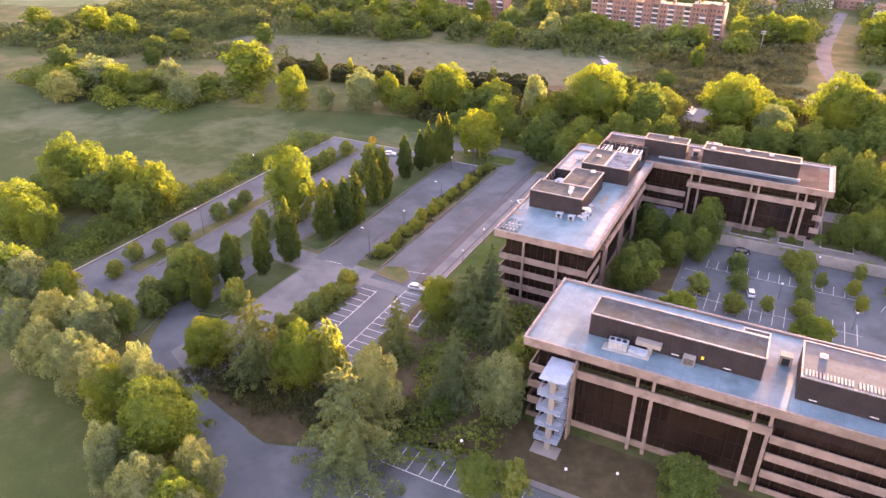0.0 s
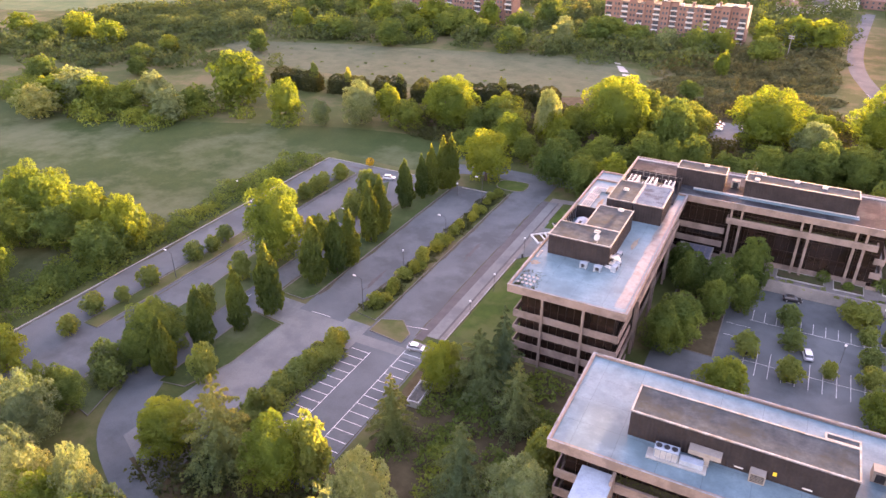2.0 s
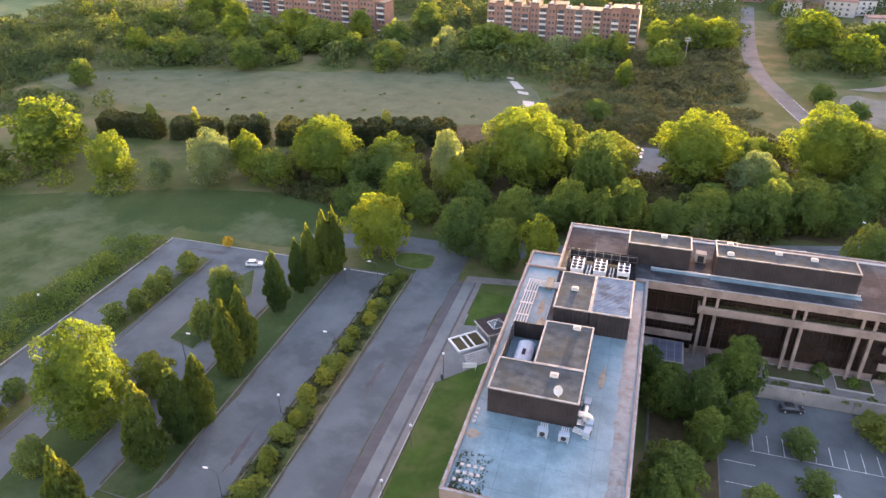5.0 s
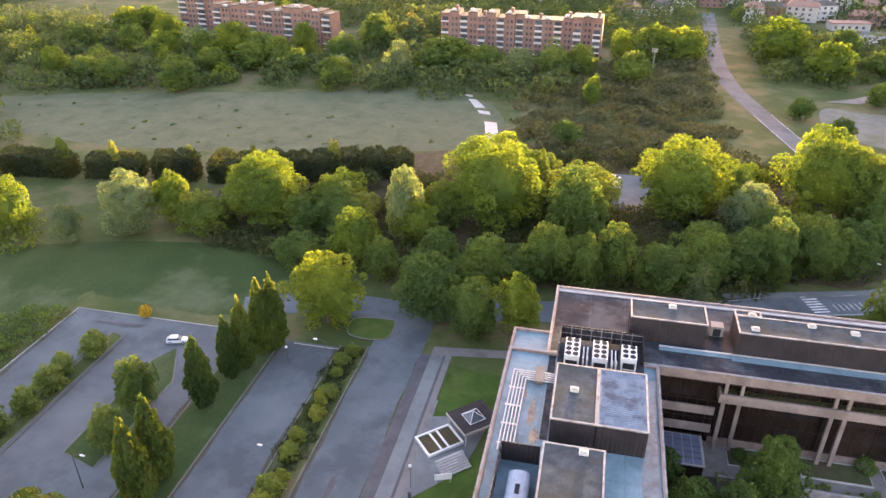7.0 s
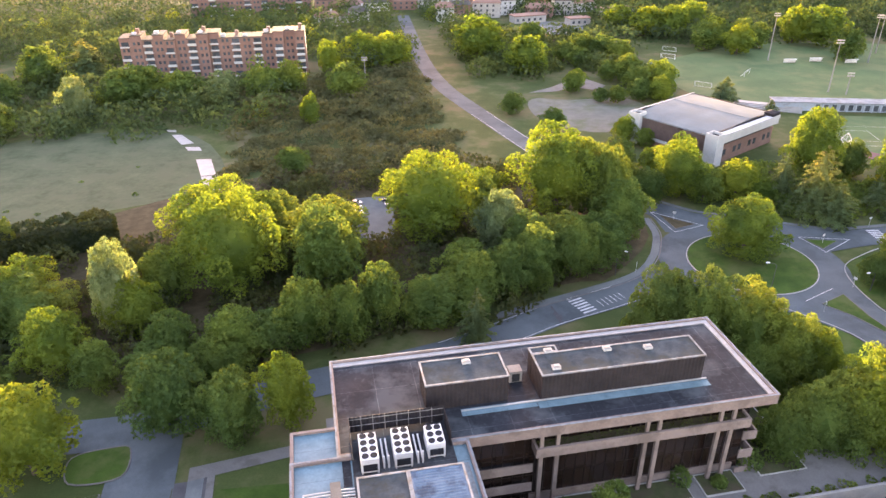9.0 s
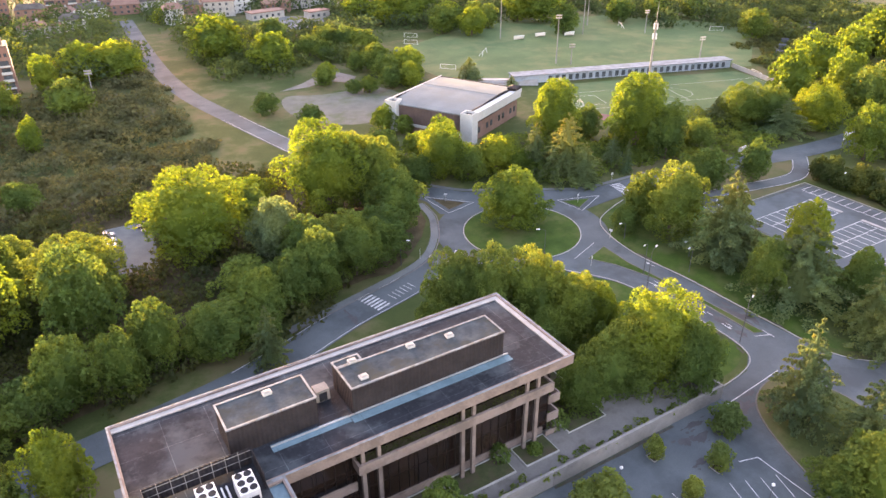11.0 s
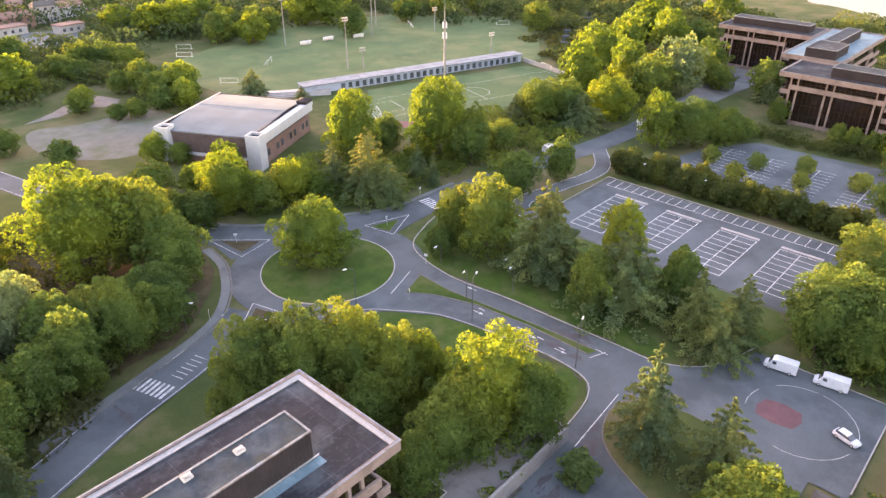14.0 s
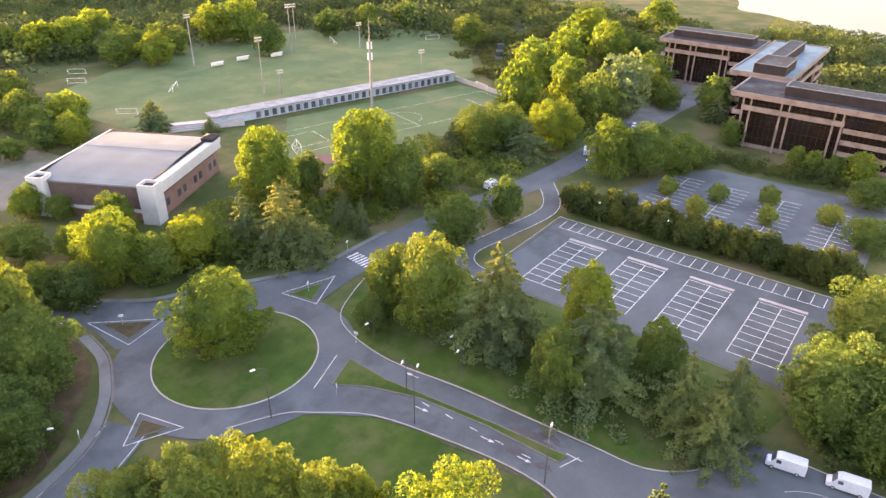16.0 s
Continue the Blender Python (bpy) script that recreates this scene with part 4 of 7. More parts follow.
# external spiral-like fire stair of the front block
stair = thing("fire_stair", "pale blue-grey steel fire stair with landings", "staircase", pose(-25.2, 92.2, 0))
boxes("canopy", STEEL_BLUE, stair, (-2.4, 2.3, -0.2, 6.4, 15.4, 15.7), label="flat steel roof")
boxes("core_wall", CONCRETE_GREY, stair, (-0.5, 0.5, 0.2, 1.2, 0, 15.4))
boxes("side_wall", CONCRETE, stair, (2.0, 2.4, 4.2, 6.3, 0, 16.5))
for k in range(4):
    z = 2.4 + 3.3 * k
    boxes("landing", STEEL_BLUE, stair, (-2.3, 2.0, -0.6, 1.6, z, z + 0.18))
    boxes("landing", STEEL_BLUE, stair, (-2.3, 2.0, 4.6, 6.2, z + 1.65, z + 1.8))
    for i in range(8):
        boxes("tread", STEEL_BLUE, stair, (0.6, 2.0, 1.6 + 0.38 * i, 2.0 + 0.38 * i, z + 0.2 * i, z + 0.2 * i + 0.06))
        boxes("tread", STEEL_BLUE, stair, (-2.2, -0.6, 1.6 + 0.38 * i, 2.0 + 0.38 * i, z + 3.1 - 0.19 * i, z + 3.16 - 0.19 * i))
    bm = bmesh.new()
    for zz in (0.35, 0.7, 1.05):
        box(bm, -2.35, 2.05, -0.66, -0.6, z + zz, z + zz + 0.06)
        box(bm, -2.36, -2.3, -0.6, 6.2, z + zz, z + zz + 0.06)
    for i in range(9):
        box(bm, -2.35 + 0.54 * i, -2.3 + 0.54 * i, -0.66, -0.6, z + 0.18, z + 1.1)
    part("railing", bm, STEEL_BLUE, stair)
boxes("footing", CONCRETE_GREY, stair, (-2.6, 2.4, -1.5, 1.4, 0, 0.18))


# ---- trees ----
def sphere_dirs(rs, n):
    d = rs.normal(0, 1, (n, 3))
    return d / np.linalg.norm(d, axis=1)[:, None]


def crown_points(kind, rs, n):
    """Places and outward directions of the leaf clumps of a crown of radius 1 and height 1."""
    if kind == "c":
        # tiers of long separate boughs, rising a little and then drooping, each a flat ragged fan of twigs
        tiers, pts, nrm = 14, [], []
        for k in range(tiers):
            f = k / (tiers - 1)
            z, reach = 0.10 + 0.86 * f ** 0.95, 1.02 * (1 - f) ** 0.80 * rs.uniform(0.88, 1.06) + 0.04
            arms = int(4 + 6 * (1 - f))
            for a in range(arms):
                ang = 2 * math.pi * (a + rs.rand() * 0.7) / arms + 1.9 * k
                arm, lift = reach * rs.uniform(0.66, 1.14), rs.normal(0, 0.016)
                m = max(6, int(n / tiers * (0.20 + 1.60 * (1 - f)) / arms))
                t = 0.16 + 0.86 * rs.uniform(0, 1, m) ** 0.66
                side = rs.uniform(-1, 1, m) * 0.27 * arm * np.sqrt(np.maximum(0.02, t * (1.08 - t)))
                x = arm * t * math.cos(ang) - side * math.sin(ang)
                y = arm * t * math.sin(ang) + side * math.cos(ang)
                rise = 0.065 * t - 0.105 * t ** 2.6 * (0.4 + 0.6 * (1 - f))
                zz = z + lift + rise - 0.14 * np.abs(side) - np.abs(rs.normal(0, 0.007, m))
                pts.append(np.stack([x, y, zz], 1))
                nrm.append(np.stack([0.75 * np.cos(ang) * np.ones(m), 0.75 * np.sin(ang) * np.ones(m), 0.95 * np.ones(m)], 1))
        return np.concatenate(pts), np.concatenate(nrm)
    lobes = []
    if kind == "p":
        for k in range(30):
            f = k / 29
            r = 0.60 * min(1, 0.55 + 2.2 * f) * (1 - f ** 2.3) ** 0.8 + 0.05
            a = 2.4 * k + rs.uniform(-0.5, 0.5)
            lobes.append((0.50 * r * math.cos(a), 0.50 * r * math.sin(a), 0.09 + 0.87 * f, r * rs.uniform(0.55, 0.85), 0.085))
    else:
        k = 84
        off = rs.uniform(0, 50, 3)
        for i in range(k):
            zf = -0.94 + 1.90 * (i + 0.5) / k
            a = i * 2.39996 + rs.uniform(-0.4, 0.4)
            bulge = 1 + 0.55 * noise.noise((1.3 * math.cos(a) + off[0], 1.3 * math.sin(a) + off[1], 1.6 * zf + off[2]))
            ring = max(0.0, 1 - min(1, abs(zf)) ** 2.2) ** 0.5 * rs.uniform(0.60, 0.92) * bulge * (1 - 0.22 * max(0, zf))
            size = rs.uniform(0.09, 0.24)
            lobes.append((ring * math.cos(a), ring * math.sin(a), 0.545 + 0.39 * zf * rs.uniform(0.86, 1.10), size, size * rs.uniform(0.34, 0.62)))
        lobes.append((0, 0, 0.54, 0.66, 0.34))
    area = np.array([l[3] ** 1.6 for l in lobes])
    counts = np.maximum(4, (2.2 * n * area / area.sum()).astype(int))
    pts, nrm = [], []
    for (x, y, z, r, rz), c in zip(lobes, counts):
        d = sphere_dirs(rs, c)
        d[:, 2] = np.where(d[:, 2] < -0.55, -d[:, 2], d[:, 2])
        shell = rs.uniform(0.74, 1.14, c)[:, None]
        pts.append(np.array([x, y, z]) + d * shell * np.array([r, r, rz]))
        nrm.append(d)
    pts, nrm = np.concatenate(pts), np.concatenate(nrm)
    depth = np.full(len(pts), 9.0)
    for x, y, z, r, rz in lobes:
        depth = np.minimum(depth, np.linalg.norm((pts - np.array([x, y, z])) / np.array([r, r, rz]), axis=1))
    keep = np.argsort(-depth + 0.16 * rs.normal(0, 1, len(pts)))[:n]
    pts, nrm = pts[keep], [nrm[keep]]
    reach = np.percentile(np.hypot(pts[:, 0], pts[:, 1]), 96)
    pts[:, :2] /= reach
    low = np.percentile(pts[:, 2], 1)
    pts[:, 2] = 0.07 + (pts[:, 2] - low) * 0.92 / (np.percentile(pts[:, 2], 99) - low)
    return pts, np.concatenate(nrm)


def core_mesh(bm, kind, rs):
    """The dense inside of a crown, which keeps the sky from showing through everywhere."""
    if kind == "c":
        tube(bm, (0, 0, 0.10), (0, 0, 0.88), 0.34, 0.02, 9)
        return
    res = bmesh.ops.create_icosphere(bm, subdivisions=2, radius=1.0)["verts"]
    for v in res:
        w = 1 + 0.35 * noise.noise(v.co * 1.7 + Vector((rs.rand() * 0.2, 3.1, 0)))
        if kind == "p":
            f = (v.co.z + 1) / 2
            v.co = Vector((v.co.x * 0.52 * w, v.co.y * 0.52 * w, 0.10 + 0.80 * f))
        else:
            v.co = Vector((v.co.x * 0.60 * w, v.co.y * 0.60 * w, 0.52 + v.co.z * 0.32 * w))


def make_tree(kind, n, size, seed, name, label, category):
    """A tree of radius 1 and height 1: tapered trunk with limbs, and a crown of leaf clumps."""
    rs = np.random.RandomState(seed)
    pts, nrm = crown_points(kind, rs, n)
    cards = leaf_cards(rs, pts * np.array([1, 1, 2.2]), nrm, size)
    cards[:, 2] /= 2.2
    bm = bmesh.new()
    core_mesh(bm, kind, rs)
    bmesh.ops.triangulate(bm, faces=bm.faces)
    core = [[v.co[:] for v in f.verts] for f in bm.faces]
    bm.free()
    core = np.array(core).reshape(-1, 3)
    verts = np.concatenate([core, cards])
    ob = thing(name, label, category)
    crown = new("crown", leaf_mesh("crown", verts, LEAVES["l" if name == "small_tree" or kind == "g" else kind]))
    crown.parent = ob
    bm = bmesh.new()
    tr = 0.045 if kind != "p" else 0.09
    tube(bm, (0, 0, -0.01), (0, 0, 0.32), tr * 1.25, tr * 0.8, 7)
    tube(bm, (0, 0, 0.32), (0.02, 0.01, 0.80), tr * 0.8, tr * 0.25, 6)
    if kind not in "pch":
        for a in range(5):
            ang = a * 1.257 + seed
            tube(bm, (0, 0, 0.24 + 0.03 * a), (0.55 * math.cos(ang), 0.55 * math.sin(ang), 0.50 + 0.04 * a), tr * 0.5, tr * 0.15, 5)
    part("trunk", bm, BARK, ob)
    return ob


TREE_TEXT = {
    "b": ("broadleaf_tree", "broad leafy tree with yellow-green crown", "tree"),
    "d": ("leafy_tree", "dense dark green leafy tree", "tree"),
    "s": ("silver_poplar", "rounded poplar with silvery grey-green leaves", "tree"),
    "p": ("columnar_poplar", "tall narrow columnar poplar beside the parking lane", "tree"),
    "c": ("cedar_tree", "cedar with drooping tiers of blue-green branches", "conifer"),
    "h": ("hedge_tree", "bushy dark green tree in a dense row between car parks", "tree"),
    "g": ("shrub", "rounded green shrub beside the car park", "shrub"),
    "y": ("shrub", "rounded yellow-green shrub on the planted strip", "shrub"),
}
SIZES = {kind: ((1700, 0.165), (5200, 0.086), (12500, 0.056), (2400, 0.130), (7000, 0.078), (12800, 0.057)) for kind in "bds"}
SIZES.update(g=((1500, 0.18),) * 6, y=((1500, 0.18),) * 6, h=((1700, 0.165),) * 6, p=((5600, 0.15), (5600, 0.15), (6000, 0.14), (2400, 0.22), (5600, 0.15), (5600, 0.15)),
             c=((3600, 0.10), (8600, 0.066), (12500, 0.052), (2600, 0.115), (9000, 0.062), (12500, 0.052)))
STORE = {}


def grove(where, kind, rows):
    """Trees of one kind: place, height and crown radius of each."""
    for x, y, h, r in rows:
        level = 0 if r < 3.6 else (1 if r < 8.6 else 2)
        away = math.hypot(x + 10, y - 175)
        if away > 225:
            level = 3
        elif away < 150 and level == 1:
            level = 5 if (-130 < x < -28 and 44 < y < 150) or (8 < x < 66 and 186 < y < 275) else 4
        rnd = random.Random(round(x * 7 + y * 13))
        key = (kind, level, rnd.randrange(3))
        turn = Matrix.Translation((x, y, 0)) @ Matrix.Rotation(rnd.uniform(0, 6.28), 4, "Z") @ Matrix.Diagonal((r * rnd.uniform(0.94, 1.06), r * rnd.uniform(0.94, 1.06), h, 1))
        if key not in STORE:
            n, size = SIZES[kind][level]
            name, label, cat = TREE_TEXT[kind]
            if level == 0 and kind in "bd":
                name, label, cat = "small_tree", "small rounded green tree", "small tree"
            ob = STORE[key] = make_tree(kind, n, size, 11 + 7 * level + key[2], name, label, cat)
            tagged(ob, group=where)
            ob.matrix_world = turn
        else:
            src = STORE[key]
            keep = src.matrix_basis.copy()
            src.scale = (1, 1, 1)
            ob = copy_thing(src, Matrix())
            src.matrix_basis = keep
            ob.matrix_basis = turn
            tagged(ob, group=where)


grove("columnar poplars", "p", [(-112.2, 99.1, 13.5, 2.4), (-113, 110.1, 14, 2.8), (-110.1, 118.2, 14.5, 2.5), (-108.1, 126.3, 17, 3.2), (-107.5, 142.2, 16.5, 3.1), (-105.6, 148.6, 15.5, 2.6), (-104.3, 153.2, 15, 2.7), (-107.2, 167, 16.5, 2.9), (-107.1, 172.4, 16.5, 2.7), (-109.6, 190.3, 14.5, 2.6), (-108.5, 198.7, 13.5, 2.1), (-107.1, 202.4, 15, 2.4), (-105.6, 207.3, 16.5, 2.4), (-103.8, 209.2, 16.5, 2.4)])
grove("lane trees", "b", [(-122.7, 147.4, 21.8, 8.2), (-96.9, 220.7, 16.6, 8.0), (-62, 125.7, 7.7, 3.0)])
grove("lane trees", "d", [(-124.3, 135.2, 7.7, 2.9), (-121, 119.9, 7.7, 2.5), (-123.9, 108.1, 9, 4.2), (-123.3, 94.6, 7.7, 3.2), (-118, 158, 9, 4.2), (-120.3, 186.5, 11.5, 3.9), (-119.4, 176.7, 9, 3.0), (-75.7, 227.4, 15.4, 7.5), (-65.7, 222.8, 12.8, 5.7), (-118.6, 104.2, 9, 5.2), (-120.2, 99.7, 7.7, 4.6), (-103.8, 101.5, 9, 3.2), (-119.8, 91.6, 6.4, 3.4)])
grove("lane trees", "c", [(-62.9, 104.5, 15, 4.6), (-54.5, 123, 15.4, 7.2), (-51.9, 128.3, 17.9, 4.7), (-44.1, 116.1, 16.6, 5.5)])
grove("small lot trees", "d", [(-142.1, 99.9, 4.6, 2.4), (-144.2, 108.3, 5.2, 2.8), (-142.2, 114.5, 4.1, 1.8), (-142.3, 122.8, 5.2, 2.9), (-142.2, 137.3, 5.2, 2.8), (-141.2, 142.8, 4.6, 2.3), (-142.6, 149, 4.6, 2.5), (-141.3, 192.9, 4.6, 2.3), (-139.3, 199.6, 5.2, 2.9), (-141.2, 175.3, 5.2, 3.1), (-140, 181.6, 5.2, 2.9), (-140.3, 187.9, 5.2, 3.0)])
grove("corner grove", "b", [(-97, 84.8, 9.6, 6.1), (-73.8, 86.1, 15.6, 5.5), (-68.6, 88.8, 15.6, 3.3), (-62.2, 120.5, 10.8, 3.8)])
grove("corner grove", "c", [(-83.5, 84.7, 20.8, 8.0), (-53.1, 71.6, 25, 9.6), (-46.0, 97.3, 17, 6.2)])
grove("corner grove", "s", [(-56, 83.8, 17.5, 5.6), (-35.4, 96.2, 15, 5.6)])
grove("corner grove", "d", [(-122, 105.7, 10.8, 5.8), (-1.0, 91.2, 9.4, 5.0), (29.5, 92.5, 9.8, 4.6), (-36.0, 102.5, 12.5, 3.2), (-31.5, 77.1, 8.4, 4.3), (-26.5, 79.1, 8.4, 2.8), (-35.5, 107, 12, 3.3)])
grove("silver poplar row", "s", [(-131.5, 68.6, 13.8, 5.0), (-126.6, 72.9, 14.9, 6.0), (-119.2, 74.4, 14.9, 5.8), (-122.5, 66.1, 12.6, 5.1), (-111.4, 65.1, 14.9, 5.4), (-102.3, 63.9, 14.9, 5.2), (-95.3, 66.7, 16.1, 3.6), (-89, 63.9, 16.1, 4.3), (-84.7, 64.8, 14.9, 3.2), (-85.6, 50.8, 13.8, 4.6), (-70.4, 55.2, 13.8, 3.8), (-75.2, 48.1, 13.8, 5.2), (-65.2, 48.3, 11.5, 4.1)])
grove("silver poplar row", "b", [(-99.3, 63.1, 12.6, 5.1), (-82.9, 59.4, 17.2, 8.6), (-68.9, 48.9, 12.6, 5.1)])
grove("verge left", "b", [(-180.8, 103.3, 17.2, 9.8), (-170.9, 100.8, 16.1, 5.1), (-141.9, 85.4, 10.3, 5.2), (-154.4, 82.6, 13.8, 6.2)])
grove("verge left", "d", [(-123.5, 80.5, 11.5, 4.0), (-120.6, 82.8, 10.3, 4.0)])
grove("verge left", "s", [(-150.6, 82.3, 12.6, 6.8)])
grove("verge left", "c", [(-122.1, 93.3, 8, 4.4)])
grove("lawn grove", "b", [(-200.9, 134.3, 16.9, 9.1), (-189.3, 132.8, 15.6, 7.8), (-174.9, 134, 15.6, 6.6), (-162.1, 134, 15.6, 6.7)])
grove("lawn grove", "d", [(-190.2, 121.1, 13, 8.3), (-178.4, 125.9, 11.7, 7.5), (-162.2, 124.9, 11.7, 7.1)])
grove("wood", "s", [(-164.5, 250.5, 16.6, 8.6), (-90.2, 258.6, 21.6, 4.9), (-4.6, 278, 16.8, 6.0)])
grove("wood", "b", [(-156.0, 258.0, 14.4, 6.8), (-129.7, 261.1, 20.4, 11.3), (-86.9, 257.9, 14.4, 6.2), (-68.4, 273, 24.8, 11.4), (-19.1, 291.4, 22.7, 14.2), (18.1, 298.9, 25.4, 12.8), (-99.7, 247.5, 14.4, 6.7), (-56.2, 224.6, 14.4, 4.9)])
grove("wood", "d", [(-108.7, 262.2, 13.6, 9.0), (-59.6, 287.5, 18.0, 4.6), (-47.7, 267.9, 21.6, 8.3), (-4.9, 291.9, 15.6, 4.8), (26.7, 298.5, 21.6, 8.7), (-37.2, 251.3, 15.4, 5.4), (-15.4, 254.9, 13.8, 5.6), (-0.1, 261.4, 15.8, 5.9), (9.8, 263.9, 15.5, 6.7), (-78.1, 245.4, 12.6, 5.4), (-66.3, 245.1, 12.3, 6.2), (-52.9, 247.9, 15.0, 6.8), (-113.0, 243.5, 8.3, 7.2), (-91.4, 242.0, 10.3, 5.0), (-65.0, 226.3, 12.0, 4.0), (-43.9, 246.5, 14.2, 4.9), (-27.9, 250.1, 11.7, 4.7), (-59.4, 246.9, 9.1, 6.9), (-80.3, 240.1, 9.1, 7.0), (-69.2, 240.7, 9.1, 6.4)])
grove("field edge", "b", [(-223.5, 247.0, 22.4, 12.6), (-194.2, 240.7, 16.8, 7.3), (-133.2, 266.7, 17.9, 10.0), (-111.3, 268, 14.6, 8.8), (-72.8, 288.2, 21.6, 13.7), (-289.7, 206.5, 13.4, 8.6), (-272.1, 215.7, 13.4, 7.6)])
grove("field edge", "s", [(-177.4, 241.5, 10.1, 3.9), (-93.1, 269.8, 16.8, 6.1), (-283.2, 214.7, 15.7, 10.0), (-283.9, 196.7, 13.4, 8.6), (-253.2, 228.2, 14.6, 8.7), (-234.9, 218, 12.3, 7.9)])
grove("field edge", "d", [(-58.9, 298, 13.4, 7.6), (-46.4, 283.6, 16.8, 10.8), (-260.1, 217.1, 11.2, 7.2), (-235.8, 233.8, 10.1, 6.5), (-144.7, 253.4, 11.2, 7.2), (-118.5, 259.8, 11.2, 7.2), (-83.1, 271, 13.4, 7.1)])
grove("by the office", "d", [(17.9, 233.4, 18.2, 7.1), (23.6, 228.7, 19.5, 7.5), (30, 223.2, 19.5, 7.5), (34.3, 215.4, 16.9, 6.4), (33.4, 200.7, 15.6, 6.5), (42.3, 193.6, 15.6, 5.6), (22, 200.1, 11.7, 4.8), (28.9, 200.6, 14.3, 5.9), (13, 231.4, 11.7, 4.9), (27.8, 215.1, 11.7, 6.3)])
grove("by the office", "b", [(37.9, 213, 14.3, 4.3), (39.8, 200.2, 19.5, 8.6)])
grove("roundabout", "b", [(56.5, 265.9, 15.4, 9.9), (104.6, 308.2, 22.6, 9.1), (125.7, 291.2, 25.3, 11.6), (98.1, 210.1, 18, 5.8)])
grove("roundabout", "d", [(116.9, 305.4, 12, 6.0), (126.3, 278, 18.6, 6.6), (86.4, 239.4, 19.5, 9.2), (95.3, 194.7, 14, 5.0), (82, 207.7, 14.6, 5.2), (84.3, 248.2, 14.6, 5.2), (78, 246.5, 8, 3.7), (45.5, 161.4, 14, 7.6), (41.3, 164.6, 10, 4.6), (49.1, 160.4, 10.6, 4.4), (40.3, 183.7, 5.5, 3.2)])
grove("roundabout", "c", [(83.9, 292, 15.4, 6.6), (88.6, 283, 20.5, 10.4), (89.5, 275.7, 13.3, 6.6), (106.5, 275.4, 11.2, 2.4), (107.8, 283.0, 10.5, 4.4), (87.0, 223.6, 23, 10.4), (86.8, 221.2, 21.8, 7.2), (86.4, 203.0, 19.5, 11.6), (86.4, 187.1, 16, 6.6), (92.3, 180.8, 15, 5.6), (83.2, 181.0, 14, 6.8), (53.8, 180.0, 20, 7.0), (53.3, 168.2, 17, 6.6)])
grove("roundabout", "d", [(118.3, 254.9, 12.6, 7.6), (134.8, 251.5, 12.6, 5.4)])
grove("roundabout west", "d", [(30.2, 291.6, 21.2, 6.5), (63.4, 298.3, 10.6, 6.8), (49.2, 328.8, 9.5, 6.4), (66.1, 344.4, 7.0, 3.6), (42.9, 306.7, 10.0, 5.6), (47.1, 301.3, 10.0, 6.0), (29.5, 280.1, 16.5, 7.2), (18.2, 267.8, 14.2, 8.5), (9.4, 268.4, 14.2, 8.4), (0.7, 270.6, 14.2, 7.1), (-7.5, 258.4, 13.6, 5.6), (-15.6, 264.3, 11.1, 7.4), (-24.9, 252.3, 9.3, 8.3), (-17.3, 251.1, 9.5, 5.2), (-0.0, 258.2, 10.1, 3.6), (41.3, 369.3, 8.3, 5.3), (32.3, 392.4, 8.3, 5.3)])
grove("roundabout west", "b", [(58, 304.2, 17.0, 8.6), (69.8, 324.9, 11, 5.6), (78.0, 301.9, 10, 5.0), (58.5, 320.7, 9, 5.6), (78.8, 292.9, 8, 4.6), (61.6, 350.8, 9.4, 5.1), (72.8, 297.1, 11.8, 6.9), (-0.2, 306.5, 11.8, 5.4)])
grove("roundabout west", "s", [(-2.7, 282.5, 15.3, 6.8)])
grove("court trees", "d", [(-12.8, 187.6, 14, 4.9), (-25.1, 179.8, 11, 4.4), (-19.1, 179.4, 11.5, 4.6), (-18.4, 170.7, 10, 3.9), (-23.9, 158.8, 11.5, 5.8), (-28.8, 187.2, 9, 3.6), (-12.8, 176.8, 9.5, 3.8), (-2.7, 175.9, 5.2, 2.9), (-1.5, 166.7, 5.0, 2.6), (-1.4, 155.0, 5.2, 3.0), (12.1, 182.5, 6.4, 3.5), (13.0, 175.7, 4.6, 2.2), (13.2, 167.1, 4.8, 2.4), (13.4, 159.8, 4.8, 2.5), (13.9, 152.2, 4.8, 2.6), (5.8, 159.6, 4.0, 1.7), (-10.0, 160.6, 5.2, 3.0), (-11.6, 148.3, 6.0, 3.5), (-26.3, 153.0, 11.7, 4.6), (9.2, 184.1, 5.2, 2.4), (25.7, 185.9, 4.5, 1.6), (32.5, 178.9, 5.2, 2.0), (24.1, 176.8, 4.2, 1.9), (16.7, 177.2, 4.2, 1.6), (25.6, 169.6, 4.2, 1.8)])
grove("court trees", "b", [(-12.6, 144.2, 7.8, 5.0), (15.8, 147.9, 7.8, 5.0)])
grove("east side", "b", [(66.9, 143.7, 14.3, 6.4)])
grove("east side", "d", [(123.1, 164.8, 18.2, 11.1), (104.4, 167.8, 15.6, 9.5), (105.3, 159.2, 15.6, 10.0), (98.5, 168.4, 13, 6.5), (97.3, 160.4, 11.7, 5.1), (96.2, 149.3, 13, 6.0)])
grove("pitch side", "c", [(166.2, 291.5, 10.8, 6.3), (177.9, 271.9, 13.2, 10.0)])
